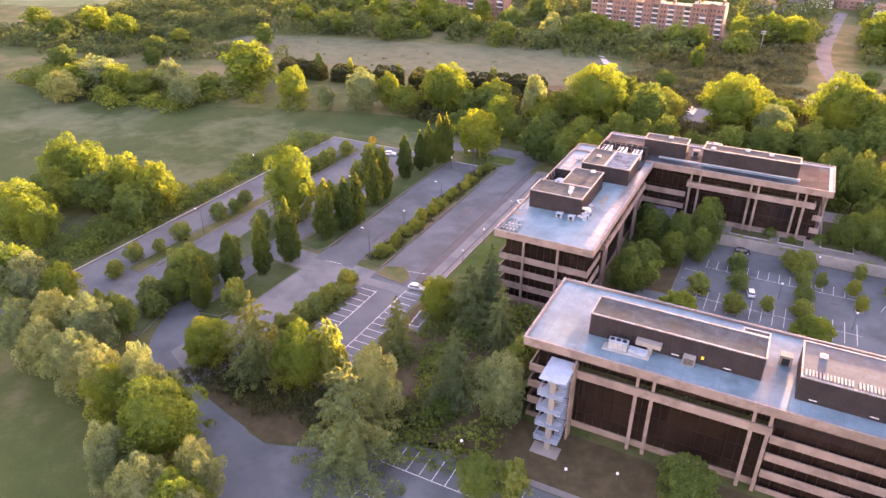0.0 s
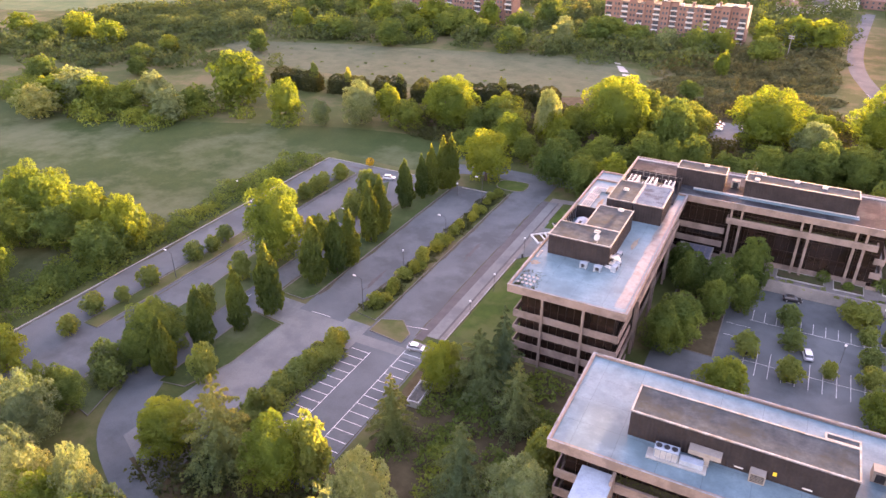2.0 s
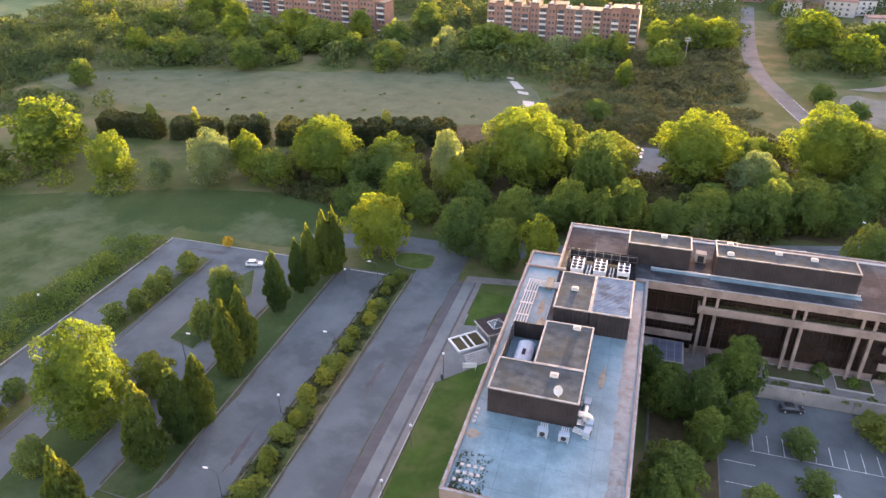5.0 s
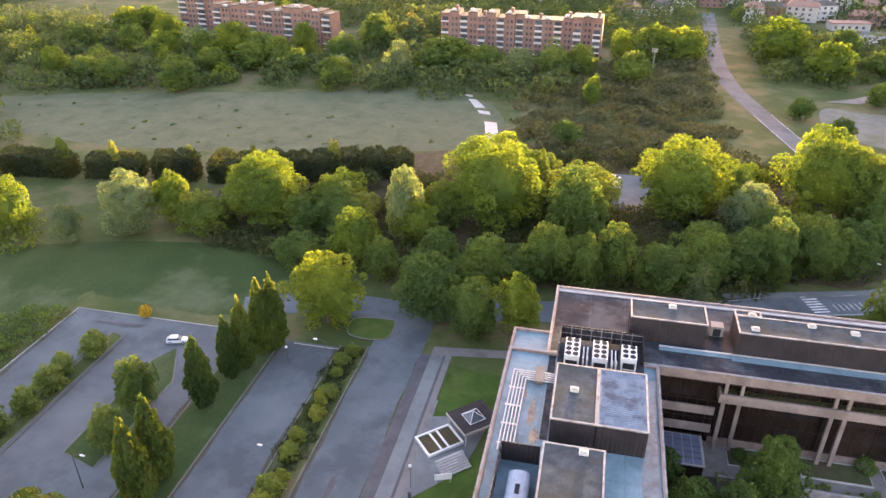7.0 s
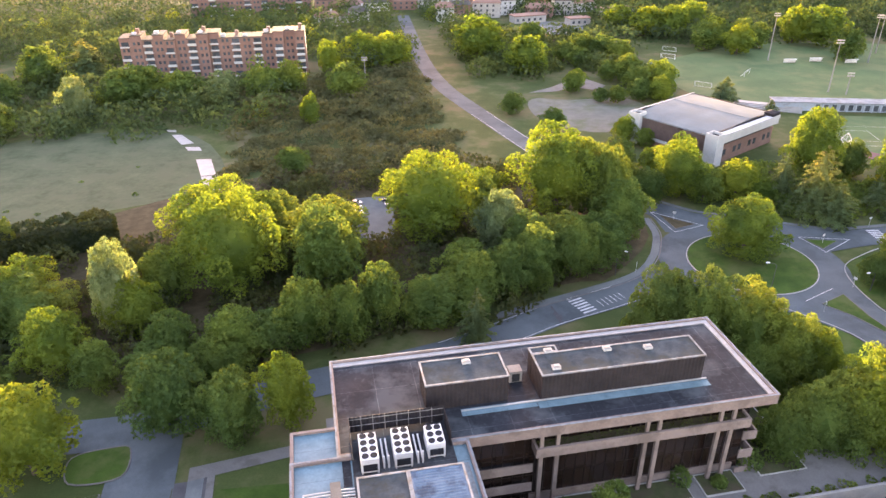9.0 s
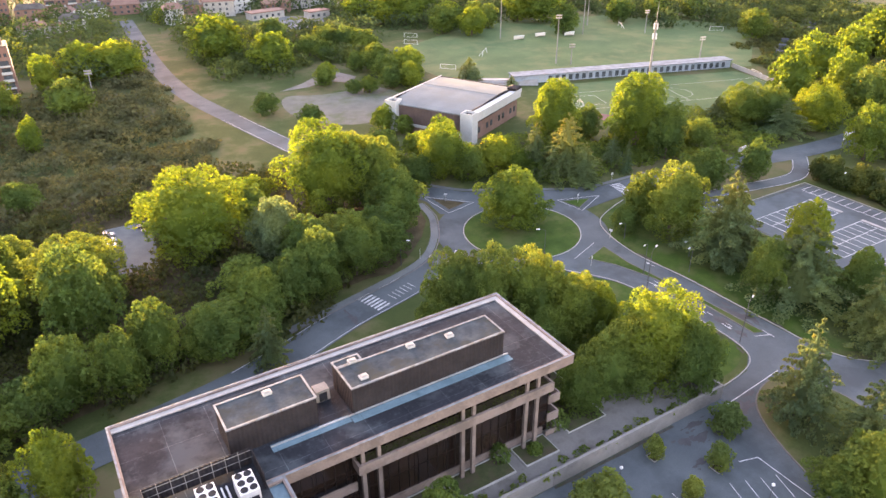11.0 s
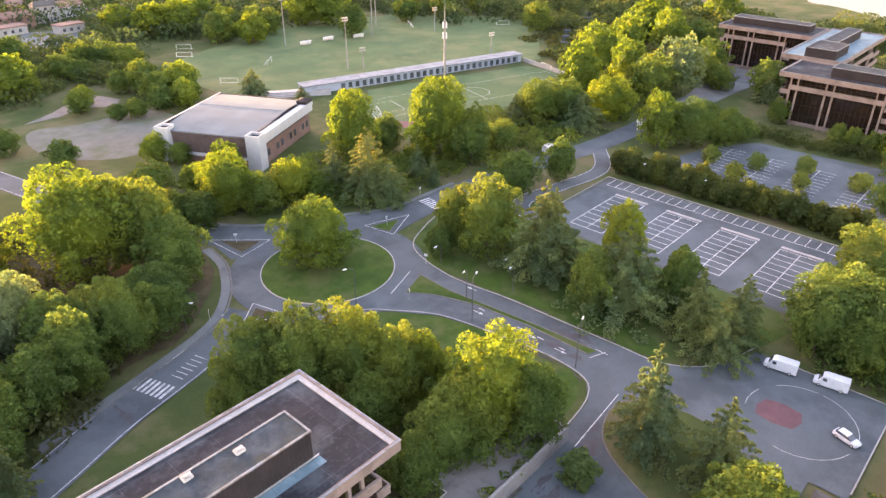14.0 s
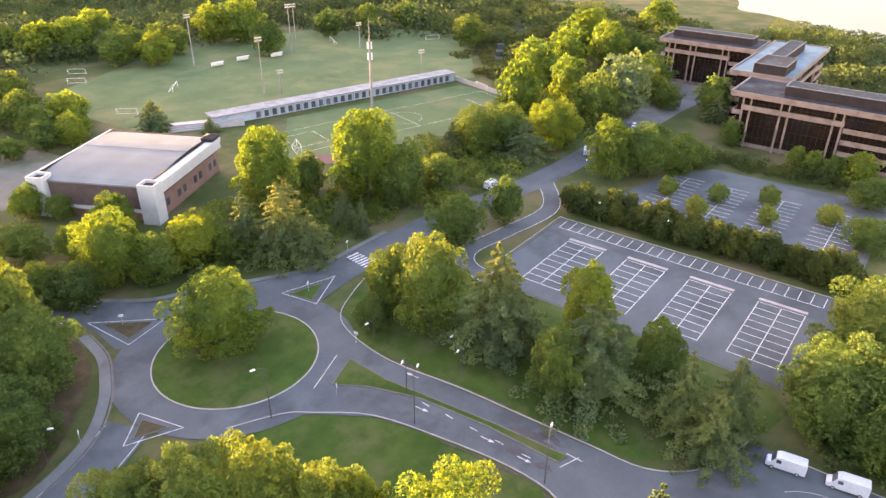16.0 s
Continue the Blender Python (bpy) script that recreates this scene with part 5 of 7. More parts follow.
grove("pitch side", "d", [(172.8, 285.3, 15.8, 9.2), (180.8, 279.8, 15.8, 8.3), (141.6, 278.5, 10.8, 5.6), (221.6, 269.9, 18.7, 9.3), (316.7, 292.5, 14.4, 8.5), (279.9, 270.5, 14.4, 8.6), (186.8, 236.7, 15.8, 8.8), (199.1, 228.7, 11.5, 6.8), (260.8, 238.8, 14.4, 7.7), (261.2, 265.1, 13.0, 7.7), (298.4, 377.4, 15.6, 8.3)])
grove("pitch side", "b", [(192.9, 269.5, 15.8, 9.4), (209.9, 293.6, 21.6, 8.7), (249.8, 308.4, 20.2, 10.9), (236.9, 287.4, 18.7, 7.6), (321.1, 321.4, 21.6, 13.3), (303.8, 302.9, 20.4, 9.7), (276.4, 309.6, 20.2, 8.7), (388.3, 311.7, 18, 11.5), (179.4, 243.5, 18.7, 6.7)])
grove("pitch side", "s", [(239.4, 266.4, 23.0, 9.9)])
grove("far pitch", "b", [(164.7, 518.3, 17.2, 11.0), (150.5, 522.8, 16.1, 10.3), (184.3, 530.3, 17.2, 10.0), (176.9, 468.1, 14.9, 9.5), (223.1, 487.5, 19.5, 9.6), (234.1, 476.3, 20.7, 13.2), (108, 418.7, 11.5, 7.4), (101.4, 401.6, 9.2, 5.9), (141.2, 542.5, 14.9, 9.5), (156.2, 526.9, 14.9, 9.5), (169.9, 529.2, 14.9, 9.5), (180.1, 499.3, 13.8, 8.0), (105.7, 413.5, 11.5, 7.4), (97.1, 395.9, 10.3, 5.5), (71.1, 424.2, 8, 5.1)])
grove("far pitch", "d", [(165.8, 482, 14.9, 9.5), (222.5, 444, 16.1, 8.8), (96.8, 427, 12.6, 8.1), (95.5, 413.8, 10.3, 6.6), (298.6, 447.3, 13.8, 8.8), (319.9, 436, 13.8, 8.8), (272, 451.8, 13.8, 8.8), (192.9, 490.6, 13.8, 8.0), (183.1, 491.5, 11.5, 7.4), (195.4, 479, 13.8, 6.3), (95.7, 483.7, 11.5, 7.4), (103.9, 475.1, 11.5, 7.4), (108.2, 463.2, 11.5, 7.4), (81.4, 470.5, 10.3, 6.6), (85.4, 459.4, 9.2, 5.9), (88.8, 431.7, 9.2, 4.9), (100.3, 437.4, 9.2, 5.9), (89.9, 398.7, 9.2, 5.9), (78.7, 397.4, 6.9, 4.3), (72.7, 399.6, 5.8, 3.7)])
grove("far pitch", "c", [(120.9, 385.6, 11.5, 8.2), (132.5, 370.2, 5.8, 3.8)])
grove("east lot", "d", [(169.4, 213.5, 5.5, 3.5), (181.5, 211.4, 5.5, 3.0), (178, 224.5, 5.5, 3.0), (188.5, 199.8, 5.5, 3.4), (175.1, 196.8, 5.5, 2.9), (185.6, 183.8, 5.5, 3.5), (206.2, 239.7, 9.9, 5.7), (194.9, 228, 8.8, 5.6), (205, 225.3, 7.7, 4.7), (230.5, 222.9, 8.8, 4.1), (220, 200.2, 7.7, 3.5), (219, 195.2, 7.7, 3.5), (217.7, 189.3, 7.7, 3.4), (202.3, 177.3, 8.8, 5.6), (174.6, 173.9, 8.8, 5.6), (257.2, 255.4, 9.9, 5.8)])
grove("east lot", "c", [(253.8, 235.2, 9.9, 6.3)])
grove("east lot", "b", [(218.5, 182.8, 9.9, 5.7), (273.7, 270.6, 13.2, 7.4)])
grove("far field edge", "b", [(-281.6, 458.7, 15.4, 9.9), (-231.2, 438.1, 17.6, 10.7), (-197.7, 451.3, 16.5, 6.6), (-393.7, 304.9, 15.4, 9.9), (-363.9, 299.2, 14.3, 9.2), (-295.2, 384.6, 14.3, 7.3), (-436.4, 295.6, 13.2, 8.4)])
grove("far field edge", "d", [(-226.1, 375.6, 13.2, 7.8), (-210.4, 418.3, 13.2, 8.4), (-198.1, 420.6, 15.4, 8.4), (-171.2, 438.1, 14.3, 8.5), (-162.6, 464.3, 19.8, 9.0), (-113.7, 441.2, 14.3, 8.2), (-102.2, 435.2, 13.2, 8.0), (-247.1, 432.9, 13.2, 7.7), (-394.7, 280.3, 13.2, 8.4), (-319.6, 281.9, 9.9, 6.3), (-322.4, 303.1, 9.9, 6.3), (-302.2, 262.8, 8.8, 5.6), (-331.9, 232.3, 12.1, 7.7), (-282.5, 328.7, 12.1, 6.5)])
grove("far field edge", "s", [(-162.9, 409.5, 11, 6.5), (-136.5, 414.7, 17.6, 6.4), (-125.4, 434.8, 14.3, 8.1)])
grove("far park", "b", [(-317.6, 474, 16.1, 10.3), (-310.9, 486.9, 14.9, 9.5), (-263.5, 425.6, 14.9, 9.4), (-36.4, 469, 16.1, 5.9), (-19.7, 480.2, 17.2, 11.0), (-6.3, 475.3, 17.2, 11.0), (-47.8, 392, 12.6, 4.2), (39.7, 484.4, 21.6, 13.8), (56.4, 453.3, 17.2, 11.0)])
grove("far park", "d", [(-203.3, 427.5, 13.8, 8.8), (-291.6, 439.9, 13.8, 8.8), (-233.9, 388.5, 12.6, 8.1), (-185.6, 412.1, 12.6, 5.5), (-121.3, 430.1, 16.1, 10.3), (-31.7, 426.9, 14.9, 9.5), (-54.8, 342.5, 9.2, 5.9), (-59.2, 436.8, 11.5, 7.4), (66.4, 416.4, 9.2, 5.4), (74.1, 504.7, 13.8, 8.8), (-162.2, 400, 12.6, 8.1), (-261.2, 379.2, 12.6, 8.1), (-116.6, 433.3, 16.1, 9.6), (-97.5, 430, 13.8, 8.0), (-66.6, 430.2, 14.9, 8.0), (-54.3, 436.7, 14.9, 6.8), (-213.4, 430.9, 14.9, 8.9), (-316.2, 430.7, 14.9, 9.5), (-276.4, 381.1, 11.5, 7.4), (-228.8, 409.9, 11.5, 7.4)])
grove("far park", "c", [(-149, 484.4, 18.4, 15.0)])
grove("far park", "s", [(-81.8, 429.1, 13.8, 6.6), (-252.8, 438, 14.9, 9.5)])


ROADSIDE = ((-30, -12, 240, 248.5), (-12, -2, 240, 253), (-2, 14, 240, 259))


def thicket(name, label, zones, seed, material, hmin, hmax, spacing, cards=260, keep_out=(), floor=0.0, reach=99.0):
    """Uncountable woods and hedges: many leafy clumps joined into one object."""
    rs = np.random.RandomState(seed)
    base_p, base_n = crown_points("d", rs, int(cards * 1.35))
    jitter = min(spacing, 0.5 * spacing + 3) if spacing > 5 else 0.5 * spacing
    out = []
    for x0, x1, y0, y1 in zones:
        for x in np.arange(x0, x1 + 0.01, spacing):
            for y in np.arange(y0, y1 + 0.01, spacing):
                px, py = x + rs.uniform(-0.8, 0.8) * jitter, y + rs.uniform(-0.8, 0.8) * jitter
                if any(a < px < b and c < py < d for a, b, c, d in keep_out):
                    continue
                h = hmin + (hmax - hmin) * min(1, max(0, 0.5 + 1.1 * noise.noise((px * 0.02, py * 0.02, seed)) + rs.uniform(-0.5, 0.5)))
                r = min(spacing, reach) * rs.uniform(0.5, 0.95)
                a = rs.uniform(0, 6.28)
                sel = rs.permutation(len(base_p))
                p = base_p[sel] * np.array([r, r, h])
                n = base_n[sel]
                rot = np.array([[math.cos(a), -math.sin(a), 0], [math.sin(a), math.cos(a), 0], [0, 0, 1]])
                p = p @ rot.T
                p[:, 2] -= h * 0.16
                out.append(leaf_cards(rs, p + np.array([px, py, floor]), n @ rot.T, min(1.5, max(0.4, 2.9 * r / math.sqrt(len(base_p))))))
    v = np.concatenate(out)
    return tagged(new(name, leaf_mesh(name, v, LEAVES[material])), label, "foliage", kind="stuff")


ROADS_OUT = ((84, 133, 530, 585), (-98, -76, 325, 392), (22, 40, 270, 360), (4, 34, 340, 640), (108, 146, 170, 242), (40, 96, 360, 445), (-41, -24, 290, 322))
thicket("hedge", "dense green shrubs and young trees along the meadow edge", ((-162, -156.5, 108, 212), (-168, -157, 84, 150)), 3, "d", 2.5, 7.0, 4.2, 240)
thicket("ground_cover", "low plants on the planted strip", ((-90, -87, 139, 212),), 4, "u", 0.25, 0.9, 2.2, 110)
row = random.Random(5)
SHRUBS = [(-88.5 + row.uniform(-0.7, 0.7), 139.5 + 3.05 * i + row.uniform(-0.6, 0.6), row.uniform(2.0, 4.4), row.uniform(1.25, 2.3)) for i in range(24) if i not in (4, 9, 13, 16, 20)]
grove("shrubs on the planted strip", "y", SHRUBS)
row = random.Random(8)
grove("shrubs beside the car park", "g", [(-87.4 + row.uniform(-1.3, 1.3), 96 + 2.5 * i + row.uniform(-0.6, 0.6), row.uniform(3.2, 6.2), row.uniform(1.9, 3.0)) for i in range(12)])
thicket("ground_cover", "low plants below the car park shrubs", ((-91, -86, 94, 121),), 5, "l", 0.6, 1.6, 2.4, 120)


def hedge_block(label, line, w, h, seed, per_m2=5.0, leaves="k", where="hedge blocks beside the dry field"):
    """A tall dense hedge along a bent line, swelling into rounded lumps: a core under a skin of leaves with an uneven outline."""
    rs = np.random.RandomState(seed)
    line = np.array(line, float)
    seg = np.linalg.norm(np.diff(line, axis=0), axis=1)
    run = np.concatenate([[0], np.cumsum(seg)])

    def at(s, across, z):
        x, y = np.interp(s, run, line[:, 0]), np.interp(s, run, line[:, 1])
        k = np.clip(np.searchsorted(run, s, side="right") - 1, 0, len(seg) - 1)
        t = (np.diff(line, axis=0) / seg[:, None])[k]
        return np.stack([x - t[:, 1] * across, y + t[:, 0] * across, z], 1), np.stack([-t[:, 1], t[:, 0], 0 * x], 1), np.stack([t[:, 0], t[:, 1], 0 * x], 1)

    n = int(run[-1] * (2 * h + w) * per_m2)
    s, q = rs.uniform(0, run[-1], n), rs.uniform(0, 2 * h + w, n)
    rise = np.array([1.1 * noise.noise((v * 0.12, seed, 0)) + 0.7 * noise.noise((v * 0.5, seed, 3)) for v in s])
    bulge = np.array([0.9 * noise.noise((a * 0.25, b * 0.3, seed)) for a, b in zip(s, q)])
    side = np.where(q < h, -1, np.where(q > h + w, 1, 0))
    across = np.where(side == 0, q - h - w / 2, side * (w / 2 + bulge))
    z = np.where(side == 0, h + rise + 0.5 * bulge, np.where(q < h, q, 2 * h + w - q) * (h + rise) / h)
    lumps = max(2, round(run[-1] / 7.5))
    place = np.minimum(s / run[-1] * lumps, lumps - 1e-6)
    lump = np.mod(place, 1.0) * 2 - 1
    across = across * (1 - 0.22 * lump ** 4)
    round_off = 2.0 * np.clip((np.abs(across) - w / 2 + 2.4) / 2.4, 0, 1) ** 2
    z = np.where(side == 0, z - round_off, np.minimum(z, h + rise - 1.9)) * (1 - 0.20 * lump ** 4)
    p, out, _ = at(s, across, z)
    nrm = out * side[:, None] + np.array([0, 0, 1.0]) * (side == 0)[:, None]
    skin = leaf_cards(rs, p, nrm, 0.85).reshape(-1, 3, 3)
    bushes = [[skin[place.astype(int) == k].reshape(-1, 3)] for k in range(lumps)]
    for end, way, k in ((0.0, -1, 0), (run[-1], 1, -1)):
        m = int(w * h * per_m2)
        p, _, t = at(np.full(m, end), rs.uniform(-w / 2, w / 2, m), rs.uniform(0, h * 0.74, m))
        bushes[k].append(leaf_cards(rs, p + t * way * rs.uniform(0, 0.9, (m, 1)), t * way, 0.85))
    stems = []
    cuts = np.arange(0, run[-1] + 0.01, run[-1] / max(2, round(run[-1] / 4)))
    ring = [at(cuts, np.full(len(cuts), a), np.full(len(cuts), b))[0] for a, b in ((-w / 2 * 0.68, 0), (-w / 2 * 0.68, h * 0.66), (w / 2 * 0.68, h * 0.66), (w / 2 * 0.68, 0))]
    for i in range(len(cuts) - 1):
        for a, b in ((0, 1), (1, 2), (2, 3)):
            c0, c1, c2, c3 = ring[a][i], ring[a][i + 1], ring[b][i + 1], ring[b][i]
            stems.append(np.array([c0, c1, c2, c0, c2, c3]))
    for i in (0, -1):
        stems.append(np.array([ring[0][i], ring[1][i], ring[2][i], ring[0][i], ring[2][i], ring[3][i]]))
    foot = np.array([*line[0], 0.0])
    ob = thing("hedge", label, "hedge", pose(*foot), where)
    new("core", leaf_mesh("core", np.concatenate(stems) - foot, LEAVES[leaves])).parent = ob
    for bush in bushes:
        new("bush", leaf_mesh("bush", np.concatenate(bush) - foot, LEAVES[leaves])).parent = ob
    return ob


hedge_block("tall dark hedge of rounded lumps beside the dry field", ((-230, 279), (-207, 281.4)), 7, 8.6, 71)
hedge_block("tall dark hedge of rounded lumps beside the dry field", ((-201.5, 282.3), (-185, 286)), 7, 8.0, 72)
hedge_block("tall dark hedge of rounded lumps beside the dry field", ((-179, 285), (-167, 288)), 7.5, 9.6, 73)
hedge_block("long tall dark hedge with a ragged sunlit top", ((-161, 288), (-146, 290), (-130, 296), (-117, 300.5), (-101, 304)), 7.5, 9.4, 74)
grove("saplings in the tall hedge", "d", [(-209.8, 281.4, 12.4, 2.2), (-192.8, 284.0, 11.6, 2.0), (-168.4, 288.0, 10.8, 1.9), (-148.1, 291.0, 11.2, 1.8), (-124.3, 298.6, 12.0, 2.4)])
row = random.Random(21)
grove("trees between the car parks", "h", [(153.8 + (-2.2, 2.0)[i % 2] + row.uniform(-0.7, 0.7), 172.5 + 2.15 * i + row.uniform(-0.7, 0.7), row.uniform(4.8, 8.2), row.uniform(2.6, 3.55)) for i in range(34)])
thicket("dry_tufts", "small dry tufts and seedlings on the field", ((-275, -100, 318, 360),), 75, "d", 0.2, 0.85, 17, 20, ((-98, -76, 325, 392),), 0.0, 1.3)
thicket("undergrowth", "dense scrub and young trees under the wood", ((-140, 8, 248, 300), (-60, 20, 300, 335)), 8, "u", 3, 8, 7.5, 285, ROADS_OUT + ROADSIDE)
thicket("undergrowth", "scrub along the meadow edge", ((-330, -150, 206, 216), (-330, -180, 216, 236)), 9, "d", 4, 9, 9, 266, ((-225, -140, 150, 233), (-330, -262, 150, 203)))
thicket("far_woodland", "woods and scrub beyond the dry field", ((-446, -60, 398, 470), (-446, -216, 384, 396), (-446, -262, 372, 384), (-446, -305, 356, 372)), 10, "w", 4, 13, 13, 200, ROADS_OUT + ((-145, -36, 462, 496), (-520, -426, 396, 514), (-300, -180, 452, 516)))
thicket("far_woodland", "distant woods reaching to the town", ((-520, 60, 470, 640),), 11, "w", 9, 16, 16, 200, ROADS_OUT + ((-145, -36, 462, 496), (-520, -426, 396, 514), (-300, -180, 452, 516), (-460, -300, 505, 640)))
thicket("far_woodland", "woods beside the far road", ((30, 110, 440, 560),), 12, "w", 5, 11, 11, 200, ROADS_OUT)
thicket("undergrowth", "low brown-green scrub beside the far road", ((-72, 2, 332, 470),), 22, "r", 1.6, 6.4, 8, 190, ROADS_OUT)
thicket("planter_plants", "straggling plants along the terrace wall", ((-19, 45, 190.9, 191.2),), 23, "l", 0.3, 1.1, 2.3, 60, (), 2.3, 1.3)
thicket("far_woodland", "woods behind the sports field", ((100, 420, 500, 700), (290, 460, 420, 520)), 13, "w", 9, 15, 15, 200, ROADS_OUT)
thicket("far_woodland", "woods beside the far office blocks", ((255, 300, 285, 330), (320, 420, 300, 420), (330, 400, 150, 205), (372, 440, 210, 262)), 14, "w", 6, 12, 11, 266, ((320, 350, 360, 400),))
thicket("undergrowth", "shrubs between road and gymnasium", ((52, 120, 283, 312), (120, 240, 272, 300)), 15, "d", 3, 7, 7, 285, ((46, 130, 260, 279), (30, 66, 270, 299)))
thicket("undergrowth", "shrubs beside the turning area", ((96, 150, 148, 168), (64, 84, 128, 146)), 16, "d", 2.5, 5, 6, 260)
thicket("undergrowth", "ground shrubs below the conifers", ((-62, -38, 84, 128),), 17, "d", 2, 4.5, 5.5, 285, ((-67, -61, 110, 122),))
thicket("undergrowth", "shrubs before the far office blocks", ((212, 219, 184, 230),), 18, "h", 3, 5, 4.5, 240)
thicket("far_woodland", "distant tall woods on the horizon side", ((-560, 420, 650, 800),), 19, "w", 14, 25, 21, 150, ((-130, 80, 636, 676),))
thicket("far_woodland", "lighter trees scattered through the far woods", ((-440, -70, 405, 480), (-520, 60, 480, 640)), 20, "b", 9, 16, 40, 420, ROADS_OUT + ((-145, -36, 462, 496), (-520, -426, 396, 514), (-310, -180, 452, 516), (-460, -300, 505, 640)), reach=8.0)
thicket("undergrowth", "scrub and bushes between meadow and far woods", ((-440, -332, 262, 390), (-330, -286, 282, 372), (-285, -250, 296, 312)), 24, "w", 2.5, 8.5, 9.5, 120, ((-316, -240, 312, 400),))
# added dark clumps in place of shaded ground and low boughs below the corner trees
thicket("undergrowth", "low dark leaf clumps standing in for the shaded skirts of the corner trees", ((-95, -64, 78.5, 90), (-60, -44, 84, 92)), 25, "u", 1.2, 3.2, 3.4, 110)
grove("conifer by the road", "c", [(-18.6, 242.0, 13.2, 4.6)])


# ---- roof plant on the office blocks ----
wing = thing("office_wing", "pale sheeted roof wing joining two office blocks", "office building", pose(-54.5, 195.85, 0), "office buildings")
boxes("roof_slab", CONCRETE, wing, (0, 6.05, 0, 5.8, 16.6, 17.85))
boxes("parapet", CONCRETE, wing, (0, 0.45, 0, 5.8, 17.85, 18.3), (0.45, 6.05, 5.35, 5.8, 17.85, 18.3))
boxes("roof_covering", MEMBRANE, wing, (0.45, 6.05, 0, 5.35, 17.85, 17.93))
boxes("glazing", GLASS, wing, (2.4, 6.05, 0, 3.6, 0, 16.6))
for k in range(4):
    boxes("spandrel", CONCRETE, wing, (1.1, 1.35, 0, 4.7, 12.7 - 3.7 * k, 14.2 - 3.7 * k), (1.35, 6.05, 4.45, 4.7, 12.7 - 3.7 * k, 14.2 - 3.7 * k))


def chiller(x, y, rows, label):
    ob = thing("chiller_unit", label, "air conditioner", pose(x, y, 18.42), "rooftop chillers")
    ln = 1.2 * rows
    bm = bmesh.new()
    box(bm, -1.15, 1.15, -ln / 2, ln / 2, 0.2, 2.5)
    bmesh.ops.bevel(bm, geom=bm.edges[:], offset=0.06, segments=1, affect="EDGES")
    part("casing", bm, WHITE, ob, "white painted metal casing")
    boxes("coil_grille", FAN, ob, (-0.9, 0.9, -ln / 2 - 0.03, -ln / 2, 0.5, 1.6), label="dark coil grille")
    boxes("skid", STEEL, ob, (-1.1, -0.9, -ln / 2, ln / 2, 0, 0.2), (0.9, 1.1, -ln / 2, ln / 2, 0, 0.2))
    for i in range(rows):
        for sx in (-0.55, 0.55):
            bm = bmesh.new()
            yy = -ln / 2 + 1.2 * (i + 0.5)
            tube(bm, (sx, yy, 2.5), (sx, yy, 2.58), 0.47, 0.47, 14)
            fan = part("fan_ring", bm, FAN, ob, "black round fan opening")
            bm = bmesh.new()
            bm.faces.new([bm.verts.new((sx + r * math.cos(a * 0.6283), yy + r * math.sin(a * 0.6283), 2.6)) for a in range(10) for r in ((0.42, 0.14)[a % 2],)])
            part("blades", bm, FAN, fan)
    return ob


deck = thing("plant_deck", "dark raised deck under the rooftop chillers", "platform", pose(0, 0, 0))
boxes("deck_slab", BITUMEN, deck, (-46.6, -33.2, 188.4, 200.1, 17.94, 18.42))
chiller(-44.4, 194.4, 4, "white rooftop chiller with eight fans")
chiller(-40.1, 194.6, 4, "white rooftop chiller with eight fans")
chiller(-35.7, 194.9, 3, "white rooftop chiller with six fans")
pipes = thing("chiller_pipes", "white insulated pipes between the chillers", "pipes", pose(0, -4.2, 18.42))
for x in (-42.6, -42.0, -38.2, -37.6):
    bm = bmesh.new()
    tube(bm, (x, 196.9, 0.5), (x, 201.6, 0.5), 0.12)
    tube(bm, (x, 196.9, 0.5), (x, 196.9, 2.0), 0.12)
    tube(bm, (x, 196.9, 0), (x, 196.9, 0.5), 0.12)
    part("pipe", bm, WHITE, pipes)
screen = thing("plant_screen", "dark panelled screen round the chillers", "screen", pose(-46.5, 199.9, 18.42))
for i in range(8):
    x = 1.62 * i
    boxes("panel", CLADDING, screen, (x + 0.06, x + 1.56, 0, 0.08, 0.05, 2.6))
    boxes("post", CONCRETE_GREY, screen, (x - 0.04, x + 0.04, -0.05, 0.0, 0, 2.65))
for i in range(3):
    y = -1.7 * i
    boxes("panel", CLADDING, screen, (-0.08, 0.0, y - 1.66, y - 0.04, 0.05, 2.6))
    boxes("panel", CLADDING, screen, (12.98, 13.06, y - 1.66, y - 0.04, 0.05, 2.6))
    boxes("post", CONCRETE_GREY, screen, (0.0, 0.05, y - 1.70, y - 1.62, 0, 2.65))
boxes("rail", CONCRETE_GREY, screen, (-0.05, 12.96, -0.06, 0.0, 2.2, 2.27))
boxes("rail", CONCRETE_GREY, screen, (-0.05, 12.96, -0.06, 0.0, 1.1, 1.17))
annex = thing("glass_annex", "low annex with rows of dark blue roof panels", "annex", pose(-30.6, 188.8, 2.3))
boxes("annex_wall", GLASS, annex, (0.2, 8.0, 0.2, 6.9, 0, 2.9))
boxes("annex_roof", CONCRETE_GREY, annex, (0, 8.2, 0, 7.0, 2.9, 3.15))
for i in range(4):
    for k in range(5):
        boxes("roof_panel", PANEL, annex, (2.2 + 1.45 * i, 3.5 + 1.45 * i, 0.3 + 1.3 * k, 1.5 + 1.3 * k, 3.15, 3.24))
tray = thing("roof_pipes", "five parallel white insulated pipes on the roof", "pipes", pose(0, 0, 17.93))
